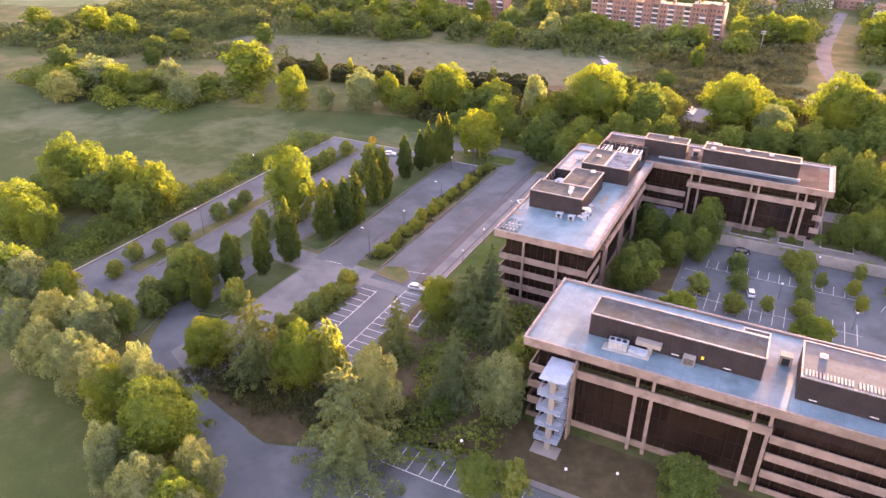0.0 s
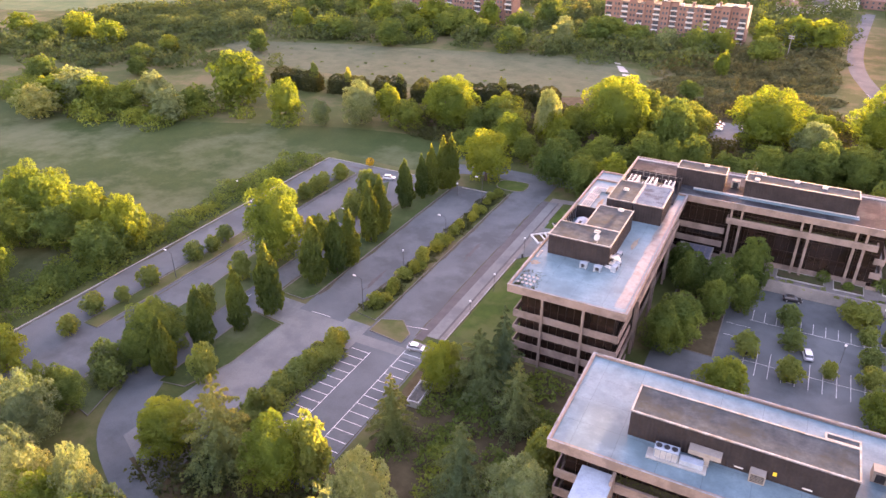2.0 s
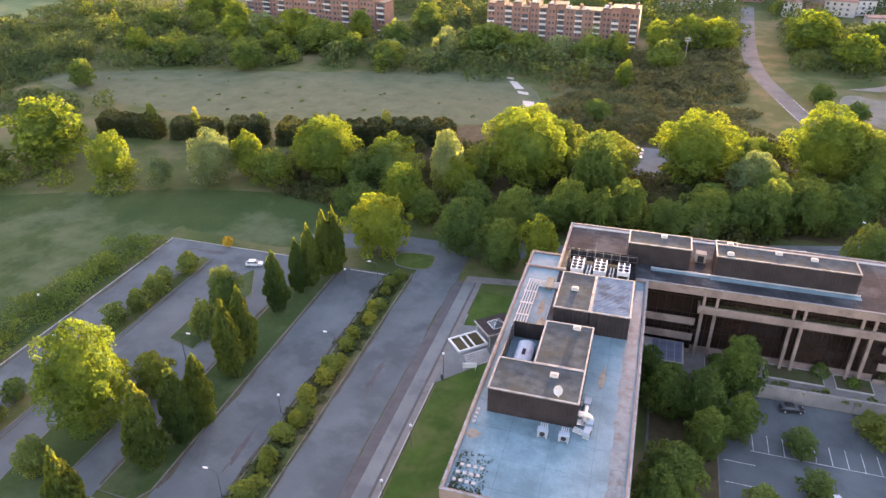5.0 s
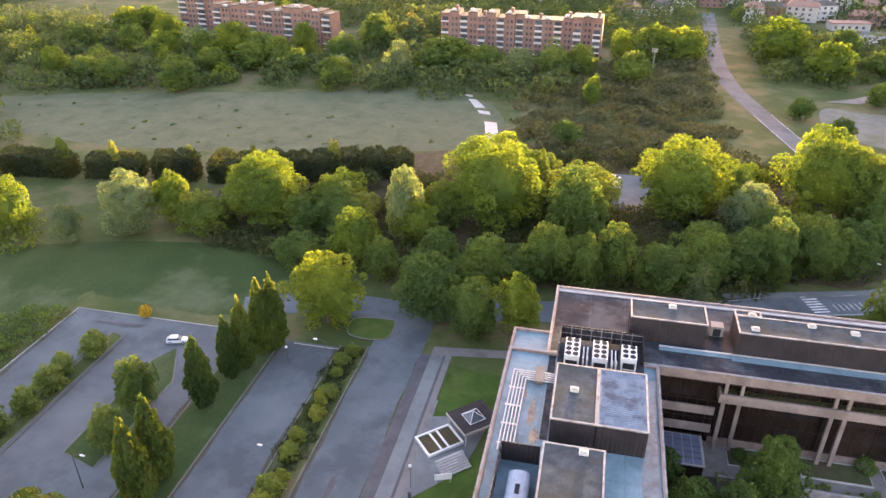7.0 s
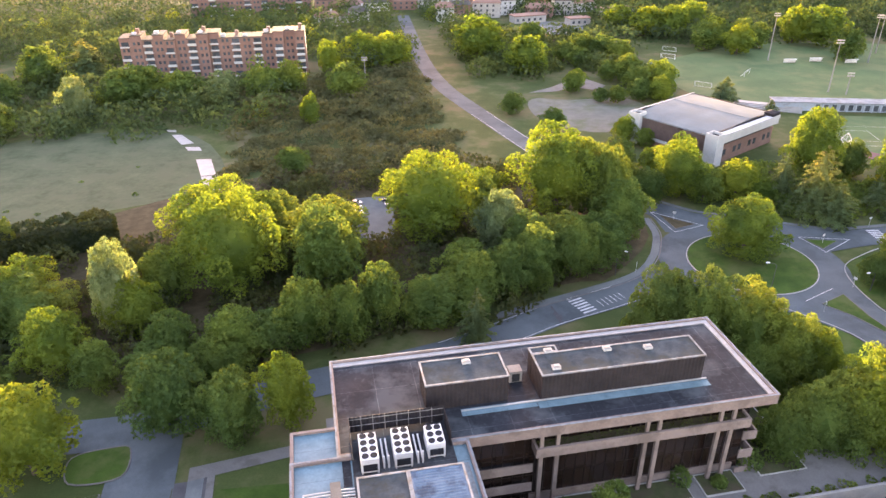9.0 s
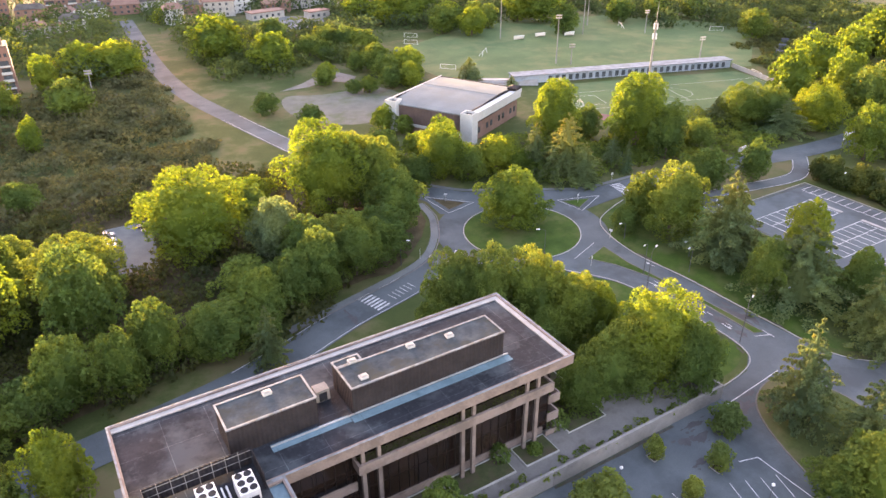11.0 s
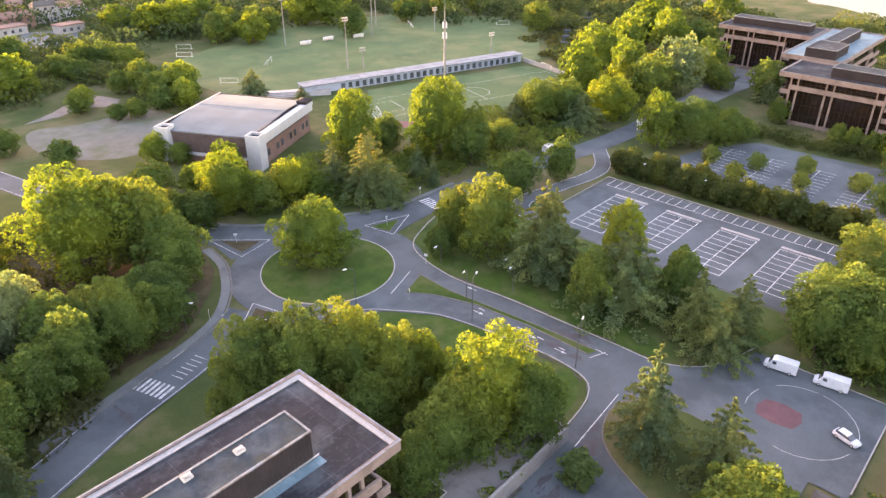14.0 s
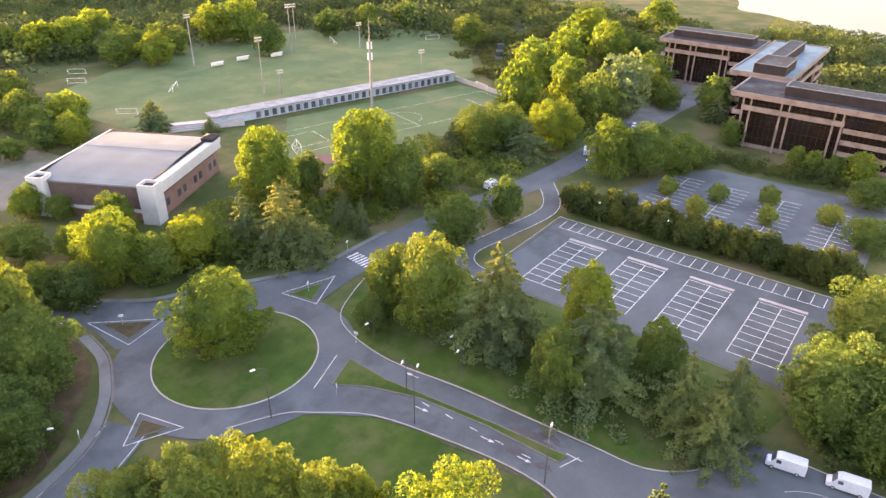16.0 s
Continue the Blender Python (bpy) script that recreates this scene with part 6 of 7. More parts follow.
for i in range(5):
    o = 0.5 * i
    bm = bmesh.new()
    tube(bm, (-52.9 + o, 172.5, 0.3), (-52.9 + o, 190.2 - o, 0.3), 0.1)
    tube(bm, (-52.9 + o, 190.2 - o, 0.3), (-46.6, 190.2 - o, 0.3), 0.1)
    part("pipe", bm, GYM_WALL, tray)
for y in (174, 178, 182, 186):
    boxes("support", STEEL, tray, (-53.2, -50.8, y, y + 0.15, 0, 0.2))
boxes("pipe_bridge", KERB_DARK, tray, (-49.6, -48.3, 187.6, 191.4, 0.0, 0.62), label="grey metal step over the pipes")
mats = thing("roof_mats", "dark and muddy patches on the pale roof", "roof sheeting", pose(0, 0, 17.93), kind="structure")
boxes("dark_mat", BITUMEN, mats, (-47.6, -46.5, 176, 189.6, 0.0, 0.012))
boxes("dark_mat", BITUMEN, mats, (-47.9, -46.8, 190.8, 199.5, 0.0, 0.012))
for i in range(14):
    y = 137.5 + 3.9 * i
    boxes("gutter_sheet", GUTTER, mats, (-33.9 + 0.2 * (i % 2), -31.7, y, y + 3.86, 0.0, 0.014), label="smooth damp gutter sheeting")
for i, (px, py, rx, ry) in enumerate(((-49.2, 181, 0.6, 3.6), (-48.4, 176.5, 0.9, 2.2), (-53.0, 146.6, 1.3, 1.2), (-36.5, 164, 0.7, 4.0), (-50.6, 185, 0.4, 1.6))):
    bm = bmesh.new()
    ring = [0.55 + 0.8 * abs(noise.noise((i * 5.1 + 1.4 * math.cos(a * 0.262), 1.4 * math.sin(a * 0.262), 0.2))) for a in range(24)]
    bm.faces.new([bm.verts.new((px + rx * ring[a] * math.cos(a * 0.262), py + ry * ring[a] * math.sin(a * 0.262), 0.016)) for a in range(24)])
    part("mud_patch", bm, MUD, mats)
pit = thing("plant_screen", "brown metal screen round the roof plant", "screen", pose(-52.3, 159.3, 17.93))
boxes("side_panel", CLADDING, pit, (0, 0.1, 0, 12, 0, 3.0))
boxes("end_panel", CLADDING, pit, (0.1, 5.2, 11.9, 12, 0, 3.2))
for i in range(9):
    boxes("post", STEEL, pit, (0.1, 0.18, 0.3 + 1.4 * i, 0.4 + 1.4 * i, 0, 2.9))
ahu = thing("air_handler", "pale blue-grey vaulted air handling unit", "air conditioner", pose(-49.2, 164.6, 17.93))
bm = bmesh.new()
prism(bm, [(-1.4, -3), (1.4, -3), (1.4, 3), (-1.4, 3)], 0.2, 1.5)
part("casing", bm, STEEL_BLUE, ahu)
bm = bmesh.new()
arc = [(1.45 * math.cos(math.pi * k / 10), 1.5 + 0.75 * math.sin(math.pi * k / 10)) for k in range(11)]
ends = [[bm.verts.new((x, y, z)) for x, z in arc] for y in (-3.05, 3.05)]
for k in range(10):
    bm.faces.new((ends[0][k], ends[0][k + 1], ends[1][k + 1], ends[1][k]))
bm.faces.new(ends[0])
bm.faces.new(ends[1][::-1])
part("lid", bm, STEEL_BLUE, ahu, "rounded pale blue-grey metal lid")
boxes("hatch", FAN, ahu, (-0.3, 0.3, -0.9, 0.7, 2.15, 2.28))
boxes("skid", STEEL, ahu, (-1.2, 1.2, -2.8, -2.5, 0, 0.2), (-1.2, 1.2, 2.5, 2.8, 0, 0.2))


def ac_unit(x, y, z, ang, label):
    ob = thing("condenser_unit", label, "air conditioner", pose(x, y, z, 0, 0, ang), "rooftop condensers")
    bm = bmesh.new()
    box(bm, -0.75, 0.75, -0.5, 0.5, 0.15, 1.25)
    bmesh.ops.bevel(bm, geom=bm.edges[:], offset=0.05, segments=1, affect="EDGES")
    part("casing", bm, STEEL_BLUE, ob)
    bm = bmesh.new()
    tube(bm, (0, -0.5, 0.7), (0, -0.55, 0.7), 0.4, 0.4, 14)
    part("fan_grille", bm, FAN, ob)
    boxes("foot", STEEL, ob, (-0.7, -0.5, -0.5, 0.5, 0, 0.15), (0.5, 0.7, -0.5, 0.5, 0, 0.15))
    bm = bmesh.new()
    for i in range(4):
        tube(bm, (-0.45 + 0.3 * i, 0.5, 0.4), (-0.45 + 0.3 * i, 2.0, 0.55), 0.06, 0.06, 6)
    part("pipes", bm, WHITE, ob)


for x, y, a in ((-43.4, 149.0, 0), (-40.4, 148.9, 0), (-37.4, 150.6, 80), (-37.2, 152.6, 90), (-38.0, 156.8, 90)):
    ac_unit(x, y, 17.93, a, "blue-grey condenser unit on the flat roof")
handler = thing("air_handler", "pale blue air handling unit on a grey skid", "air conditioner", pose(-16.2, 102.9, 17.93, 0, 0, 2))
boxes("skid", STEEL, handler, (-3.6, 4.4, -1.1, 0.9, 0.0, 0.3), label="grey steel skid")
bm = bmesh.new()
box(bm, -2.7, 0.6, -0.8, 0.7, 0.3, 2.0)
bmesh.ops.bevel(bm, geom=bm.edges[:], offset=0.06, segments=1, affect="EDGES")
part("casing", bm, STEEL_BLUE, handler, "pale blue painted casing")
bm = bmesh.new()
box(bm, 0.75, 3.9, -0.7, 0.6, 0.3, 1.1)
bmesh.ops.bevel(bm, geom=bm.edges[:], offset=0.05, segments=1, affect="EDGES")
part("low_casing", bm, STEEL_BLUE, handler)
for i in range(3):
    bm = bmesh.new()
    tube(bm, (-2.15 + 1.05 * i, -0.05, 2.0), (-2.15 + 1.05 * i, -0.05, 2.12), 0.42, 0.42, 14)
    part("fan_ring", bm, FAN, handler, "black round fan opening")
for i in range(4):
    boxes("side_panel", STEEL, handler, (-2.55 + 0.78 * i, -1.85 + 0.78 * i, -0.83, -0.8, 0.45, 1.8))
hood = thing("air_duct", "flat grey duct entering the penthouse wall", "duct", pose(-12.2, 104.3, 17.93))
boxes("duct_body", CONCRETE_GREY, hood, (-2.4, 1.9, -0.7, 0.68, 1.5, 2.3))
boxes("duct_leg", CONCRETE_GREY, hood, (-0.3, 0.5, -0.6, 0.5, 0.0, 1.5))
vent = thing("wall_vent", "grey louvred vent box against the penthouse", "vent", pose(-5.6, 104.5, 17.93))
boxes("vent_body", CONCRETE_GREY, vent, (-1.0, 1.0, -0.8, 0.52, 0.0, 1.5))
for i in range(5):
    boxes("louvre", FAN, vent, (-0.85, 0.85, -0.84, -0.8, 0.2 + 0.25 * i, 0.34 + 0.25 * i))
notice = thing("safety_notice", "small yellow notice on the penthouse wall", "sign", pose(-3.6, 104.95, 19.1))
boxes("plate", YELLOW, notice, (-0.22, 0.22, 0, 0.1, 0, 0.55))
duct = thing("air_duct", "bent galvanised air duct on the roof", "duct", pose(-38.4, 153, 17.93))
bm = bmesh.new()
sweep(bm, [(0.3 + 0.9 * math.sin(a * math.pi / 8), 0, 1.2 - 0.54 * math.cos(a * math.pi / 8)) for a in range(9)], 0.42)
part("elbow", bm, STEEL, duct)
bm = bmesh.new()
tube(bm, (0.3, 0, 1.74), (-0.6, 0, 1.74), 0.42, 0.42, 10)
tube(bm, (0.3, 0, 0.66), (0.3, 3.5, 0.66), 0.35, 0.35, 10)
tube(bm, (0.3, 0, 0.0), (0.3, 0, 0.66), 0.2, 0.2, 8)
part("trunk", bm, STEEL, duct)
dish = thing("satellite_dish", "white satellite dish on a short mast", "satellite dish", pose(-42, 152.4, 22.3))
bm = bmesh.new()
tube(bm, (0, 0, 0), (0, 0, 1.3), 0.06)
part("mast", bm, STEEL, dish)
bm = bmesh.new()
rings = []
for k in range(5):
    r = 0.74 * k / 4
    rings.append([bm.verts.new((r * math.cos(a * math.pi / 8), r * math.sin(a * math.pi / 8), 0.2 * (r / 0.74) ** 2)) for a in range(16)] if k else [bm.verts.new((0, 0, 0))])
for k in range(4):
    for a in range(16):
        b = (a + 1) % 16
        bm.faces.new((rings[0][0], rings[1][a], rings[1][b]) if k == 0 else (rings[k][a], rings[k + 1][a], rings[k + 1][b], rings[k][b]))
reflector = part("reflector", bm, GYM_WALL, dish, "white curved reflector")
reflector.matrix_local = pose(0, -0.1, 1.4, 58, 0, -30)
mod = reflector.modifiers.new("thickness", "SOLIDIFY")
mod.thickness = 0.04
bm = bmesh.new()
tube(bm, (0, -0.1, 1.4), (-0.5, -0.85, 1.9), 0.03)
part("feed_arm", bm, STEEL, dish)
pads = [(-53.2 + 0.9 * (i % 4) + 0.2 * (i // 4), 137.6 + 1.4 * (i // 4)) for i in range(12)] + [(-53.4, 149 + 0.9 * i) for i in range(4)]
src = thing("roof_pad", "small pale concrete block on the roof", "block", pose(*pads[0], 17.93), "roof blocks")
boxes("block", COPING, src, (-0.25, 0.25, -0.25, 0.25, 0, 0.18))
for p in pads[1:]:
    copy_thing(src, pose(*p, 17.93, 0, 0, 7))


def bed_shrub(x, y, r, h):
    """A clipped round shrub standing in a terrace bed."""
    ob = thing("shrub", "rounded dark shrub in the terrace bed", "shrub", pose(x, y, 2.5), "terrace shrubs")
    rs = np.random.RandomState(int(100 + x))
    d = sphere_dirs(rs, 520)
    d[:, 2] = np.abs(d[:, 2])
    at = d * np.array([r, r, h]) * rs.uniform(0.72, 1.08, (520, 1))
    crown = new("crown", leaf_mesh("crown", leaf_cards(rs, at, d, 0.42), LEAVES["d"]))
    crown.parent = ob
    bm = bmesh.new()
    tube(bm, (0, 0, -0.1), (0, 0, 0.6 * h), 0.10, 0.05, 6)
    part("stem", bm, BARK, ob)


for x, y, r, h in ((3.1, 197.1, 1.7, 2.2), (15.6, 198.4, 2.2, 2.6), (-16.0, 195.4, 1.3, 1.6), (8.6, 195.2, 1.2, 1.5), (19.0, 204.0, 1.8, 2.2)):
    bed_shrub(x, y, r, h)


def roof_hatch(x, y, z, label="small white rooflight with metal curb"):
    ob = thing("rooflight", label, "rooflight", pose(x, y, z), "rooflights")
    boxes("curb", GYM_WALL, ob, (-0.6, 0.6, -0.45, 0.45, 0, 0.35))
    bm = bmesh.new()
    box(bm, -0.5, 0.5, -0.38, 0.38, 0.35, 0.55)
    bmesh.ops.bevel(bm, geom=[e for e in bm.edges if all(v.co.z > 0.5 for v in e.verts)], offset=0.12, segments=2, affect="EDGES")
    part("dome", bm, COPING, ob)


for x, y in ((-28.8, 207), (-16.2, 207.2), (-7.4, 206), (-1.2, 205.2), (-16.3, 203.2), (-43.5, 182), (-43.3, 157), (-41.6, 170), (14, 110)):
    roof_hatch(x, y, 22.38)
for x, y in ((-21.2, 207.4), (9.0, 112)):
    ob = thing("stair_hatch", "grey concrete roof access hatch with dark opening", "roof hatch", pose(x, y, 17.93))
    boxes("hood", CONCRETE_GREY, ob, (-1.0, 1.0, -0.8, 0.9, 0, 1.9))
    boxes("opening", FAN, ob, (-0.6, 0.6, -0.85, -0.8, 0.1, 1.5))
walkway = thing("roof_walkway", "pale blue-grey sheeting strip on the dark roof", "roof sheeting", pose(0, 0, 17.94))
boxes("strip", MEMBRANE, walkway, (-30.6, -19.5, 200.7, 202.2, 0, 0.04), (-19.4, 7.2, 200.2, 201.6, 0, 0.05))
boxes("upstand", STEEL, walkway, (-30.6, 7.2, 201.65, 201.75, 0.05, 0.3))
lights = thing("wall_lights", "small white lamps on the penthouse wall", "lamp", pose(0, 0, 0))
for x in (-8, 0.5):
    boxes("lamp", WHITE, lights, (x - 0.6, x + 0.6, 104.95, 105.06, 18.5, 18.62))
for x in (13.5, 22, 26):
    boxes("lamp", WHITE, lights, (x - 0.6, x + 0.6, 102.75, 102.86, 18.5, 18.62))

# entrance pavilion west of the middle block
pav = thing("entrance_canopy", "dark flat entrance canopy with glass pyramid rooflight", "canopy", pose(-60, 194.6, 0, 0, 0, 42))
boxes("roof_slab", CLADDING, pav, (-3.6, 3.6, -3.2, 3.2, 2.9, 3.2))
boxes("edge_trim", COPING, pav, (-3.7, 3.7, -3.3, -3.2, 2.85, 3.3), (-3.7, -3.6, -3.2, 3.2, 2.85, 3.3))
for x, y in ((-3.2, -2.8), (3.2, -2.8), (3.2, 2.8), (-3.2, 2.8)):
    boxes("post", STEEL, pav, (x - 0.1, x + 0.1, y - 0.1, y + 0.1, 0, 2.9))
bm = bmesh.new()
v = [bm.verts.new(p) for p in ((-1.5, -1.5, 3.25), (1.5, -1.5, 3.25), (1.5, 1.5, 3.25), (-1.5, 1.5, 3.25), (0, 0, 4.5))]
for f in ((0, 1, 4), (1, 2, 4), (2, 3, 4), (3, 0, 4)):
    bm.faces.new([v[i] for i in f])
pyramid = part("rooflight", bm, WINDOW, pav, "glass pyramid")
bm = bmesh.new()
for a, b in ((0, 4), (1, 4), (2, 4), (3, 4), (0, 1), (1, 2), (2, 3), (3, 0)):
    c = ((-1.5, -1.5, 3.25), (1.5, -1.5, 3.25), (1.5, 1.5, 3.25), (-1.5, 1.5, 3.25), (0, 0, 4.5))
    tube(bm, c[a], c[b], 0.05, 0.05, 5)
part("glazing_bars", bm, WHITE, pyramid)
well = thing("planter", "white-framed sunken planter with shrubs", "planter", pose(-65.2, 190.6, 0, 0, 0, 42))
boxes("frame", WHITE, well, (-3.4, 3.4, -2.6, -2.3, 0, 0.6), (-3.4, 3.4, 2.3, 2.6, 0, 0.6), (-3.4, -3.1, -2.3, 2.3, 0, 0.6), (3.1, 3.4, -2.3, 2.3, 0, 0.6), (-0.9, -0.6, -2.3, 2.3, 0, 0.55), (0.5, 0.8, -2.3, 2.3, 0, 0.55))
boxes("soil", SOIL, well, (-3.1, 3.1, -2.3, 2.3, 0.0, 0.3))
steps = thing("entrance_steps", "white stone entrance steps", "steps", pose(-62.4, 186.4, 0, 0, 0, 42), kind="structure")
for i in range(7):
    boxes("step", COPING, steps, (-2.6, 2.6, -0.45 * i, 0.45 - 0.45 * i, 0.0, 1.12 - 0.15 * i))
board = thing("sign_board", "white slanted sign board on the lawn", "sign", pose(-62.5, 181.8, 0, 0, 0, 20))
boxes("panel", WHITE, board, (-1.4, 1.4, -0.06, 0.06, 0.7, 1.9))
boxes("post", STEEL, board, (-1.2, -1.1, -0.05, 0.05, 0, 0.7), (1.1, 1.2, -0.05, 0.05, 0, 0.7))
skip = thing("waste_skip", "open steel waste container heaped with rubble", "skip", pose(-64, 116.5, 0, 0, 0, 4))
boxes("hull", STEEL, skip, (-1.25, 1.25, -3.2, 3.2, 0.2, 0.35), (-1.25, -1.15, -3.2, 3.2, 0.35, 1.7), (1.15, 1.25, -3.2, 3.2, 0.35, 1.7), (-1.15, 1.15, -3.2, -3.1, 0.35, 1.7), (-1.15, 1.15, 3.1, 3.2, 0.35, 1.7))
boxes("skid", TAR, skip, (-0.9, -0.7, -3, 3, 0, 0.2), (0.7, 0.9, -3, 3, 0, 0.2))
bm = bmesh.new()
rnd = random.Random(5)
for i in range(60):
    x, y, s = rnd.uniform(-0.95, 0.95), rnd.uniform(-2.9, 2.9), rnd.uniform(0.15, 0.4)
    q = pose(x, y, 1.2 + rnd.uniform(0, 0.5), rnd.uniform(0, 90), rnd.uniform(0, 90), rnd.uniform(0, 90))
    res = bmesh.ops.create_cube(bm, size=1, matrix=q @ Matrix.Diagonal((s, s * 1.4, s * 0.6, 1)))
box(bm, -1.14, 1.14, -3.09, 3.09, 0.4, 1.25)
part("rubble", bm, PAVING, skip, "pale broken rubble")


# ---- vehicles ----
def wheel(ob, x, y, r, w):
    bm = bmesh.new()
    tube(bm, (x, y - w / 2, r), (x, y + w / 2, r), r, r, 16)
    tyre = part("wheel", bm, RUBBER, ob)
    bm = bmesh.new()
    s = 1 if y > 0 else -1
    tube(bm, (x, y + s * w / 2, r), (x, y + s * (w / 2 + 0.02), r), r * 0.6, r * 0.55, 12)
    part("rim", bm, STEEL, tyre)


def loft(bm, sections):
    """A closed hull through cross sections (x, half width low, half width high, z low, z high)."""
    rings = [[bm.verts.new(p) for p in ((x, -a, z0), (x, a, z0), (x, b, z1), (x, -b, z1))] for x, a, b, z0, z1 in sections]
    for r0, r1 in zip(rings, rings[1:]):
        for i in range(4):
            j = (i + 1) % 4
            bm.faces.new((r0[i], r0[j], r1[j], r1[i]))
    bm.faces.new(rings[0][::-1]), bm.faces.new(rings[-1])


def car(x, y, ang, paint, label, van=False, z=0.03):
    ob = thing("van" if van else "car", label, "van" if van else "car", pose(x, y, z, 0, 0, ang), "parked vehicles")
    bm = bmesh.new()
    if van:
        loft(bm, [(-2.85, 0.95, 0.93, 0.45, 2.3), (-2.75, 0.98, 0.95, 0.35, 2.45), (0.9, 0.98, 0.95, 0.35, 2.45), (1.5, 0.98, 0.92, 0.35, 2.2), (2.1, 0.96, 0.9, 0.35, 1.25), (2.7, 0.92, 0.85, 0.35, 1.05), (2.85, 0.8, 0.75, 0.45, 0.8)])
    else:
        loft(bm, [(-2.1, 0.78, 0.74, 0.42, 0.85), (-2.0, 0.86, 0.82, 0.3, 0.98), (-0.6, 0.88, 0.84, 0.25, 0.98), (0.8, 0.88, 0.84, 0.25, 0.95), (1.7, 0.86, 0.78, 0.28, 0.82), (2.05, 0.78, 0.7, 0.35, 0.68), (2.12, 0.66, 0.6, 0.42, 0.58)])
    bmesh.ops.bevel(bm, geom=bm.edges[:], offset=0.05, segments=1, affect="EDGES")
    part("body", bm, paint, ob)
    bm = bmesh.new()
    if van:
        loft(bm, [(1.42, 0.86, 0.84, 1.45, 2.2), (1.56, 0.86, 0.82, 1.4, 2.12), (2.12, 0.86, 0.82, 1.28, 1.32)])
        part("windscreen", bm, WINDOW, ob, "dark windscreen")
        boxes("side_window", WINDOW, ob, (0.7, 1.4, -1.0, -0.9, 1.4, 2.0))
        boxes("side_window", WINDOW, ob, (0.7, 1.4, 0.9, 1.0, 1.4, 2.0))
        boxes("bumper", RUBBER, ob, (2.7, 2.92, -0.8, 0.8, 0.4, 0.6))
        boxes("bumper", RUBBER, ob, (-2.92, -2.8, -0.9, 0.9, 0.4, 0.6))
    else:
        loft(bm, [(-1.85, 0.76, 0.6, 0.97, 1.0), (-1.35, 0.8, 0.64, 0.97, 1.40), (0.2, 0.8, 0.64, 0.97, 1.42), (1.05, 0.78, 0.62, 0.94, 0.98)])
        part("window_band", bm, WINDOW, ob, "dark glazed window band")
        bm = bmesh.new()
        loft(bm, [(-1.42, 0.66, 0.62, 1.37, 1.43), (-1.0, 0.68, 0.64, 1.38, 1.47), (0.0, 0.68, 0.64, 1.38, 1.47), (0.3, 0.66, 0.62, 1.36, 1.42)])
        part("roof", bm, paint, ob)
    hx = 2.72 if van else 2.0
    for s in (-1, 1):
        boxes("headlight", COPING, ob, (hx - 0.1, hx + 0.05, s * 0.6 - 0.15, s * 0.6 + 0.15, 0.6, 0.78))
        boxes("tail_light", RED, ob, (-hx - 0.16, -hx - 0.02, s * 0.68 - 0.08, s * 0.68 + 0.08, 0.7, 0.95))
    for wx in ((-1.75, 1.85) if van else (-1.3, 1.35)):
        for s in (-1, 1):
            wheel(ob, wx, s * (0.88 if van else 0.78), 0.34 if van else 0.31, 0.22)
    return ob


car(-125.2, 206.8, 17, CAR_WHITE, "white hatchback parked at the end of the lane")
car(-71.9, 129.6, 8, CAR_SILVER, "silver hatchback parked in the end bay", z=0.06)
car(1.8, 165.4, 100, CAR_WHITE, "white car parked in the court")
car(-2.5, 187.3, 8, CAR_DARK, "dark car parked below the terrace wall")
car(88.4, 171.0, 98, CAR_WHITE, "long white panel van beside the turning area", True, 0.1)
car(89.5, 162.6, 98, CAR_WHITE, "white panel van beside the turning area", True, 0.1)
car(77.1, 156.4, -109, CAR_WHITE, "white hatchback on the turning area", z=0.1)
car(193.6, 257.4, 25, CAR_WHITE, "white van on the far road", True, 0.09)
car(152, 267.0, 5, CAR_WHITE, "white van by the far trees", True, 0.02)
car(229.5, 256.5, 20, CAR_WHITE, "white car by the far office block", z=0.09)
for i, (x, y) in enumerate(((-37.5, 312), (-37.3, 315.2), (-37.4, 308.6), (-27.5, 316), (-27, 312.8))):
    car(x, y, 0 if i < 3 else 180, (CAR_WHITE, CAR_SILVER, CAR_WHITE, CAR_DARK, CAR_SILVER)[i], "car parked among the trees")


# ---- lamps, signs, small street furniture ----
def street_lamp(x, y, h, ang, arm=1.6, z=0.0):
    ob = thing("street_lamp", "slim dark street lamp with a curved arm and pale head", "street lamp", pose(x, y, z, 0, 0, ang), "street lamps")
    bm = bmesh.new()
    tube(bm, (0, 0, 0), (0, 0, h - 0.6), 0.10, 0.06)
    tube(bm, (0, 0, h - 0.6), (arm * 0.35, 0, h - 0.15), 0.055, 0.05)
    tube(bm, (arm * 0.35, 0, h - 0.15), (arm, 0, h), 0.05, 0.04)
    part("pole", bm, TAR, ob)
    bm = bmesh.new()
    loft(bm, [(arm - 0.1, 0.1, 0.08, h - 0.08, h + 0.1), (arm + 0.3, 0.17, 0.12, h - 0.08, h + 0.14), (arm + 0.75, 0.1, 0.06, h - 0.05, h + 0.08)])
    part("lamp_head", bm, WHITE, ob, "pale flat lamp head")


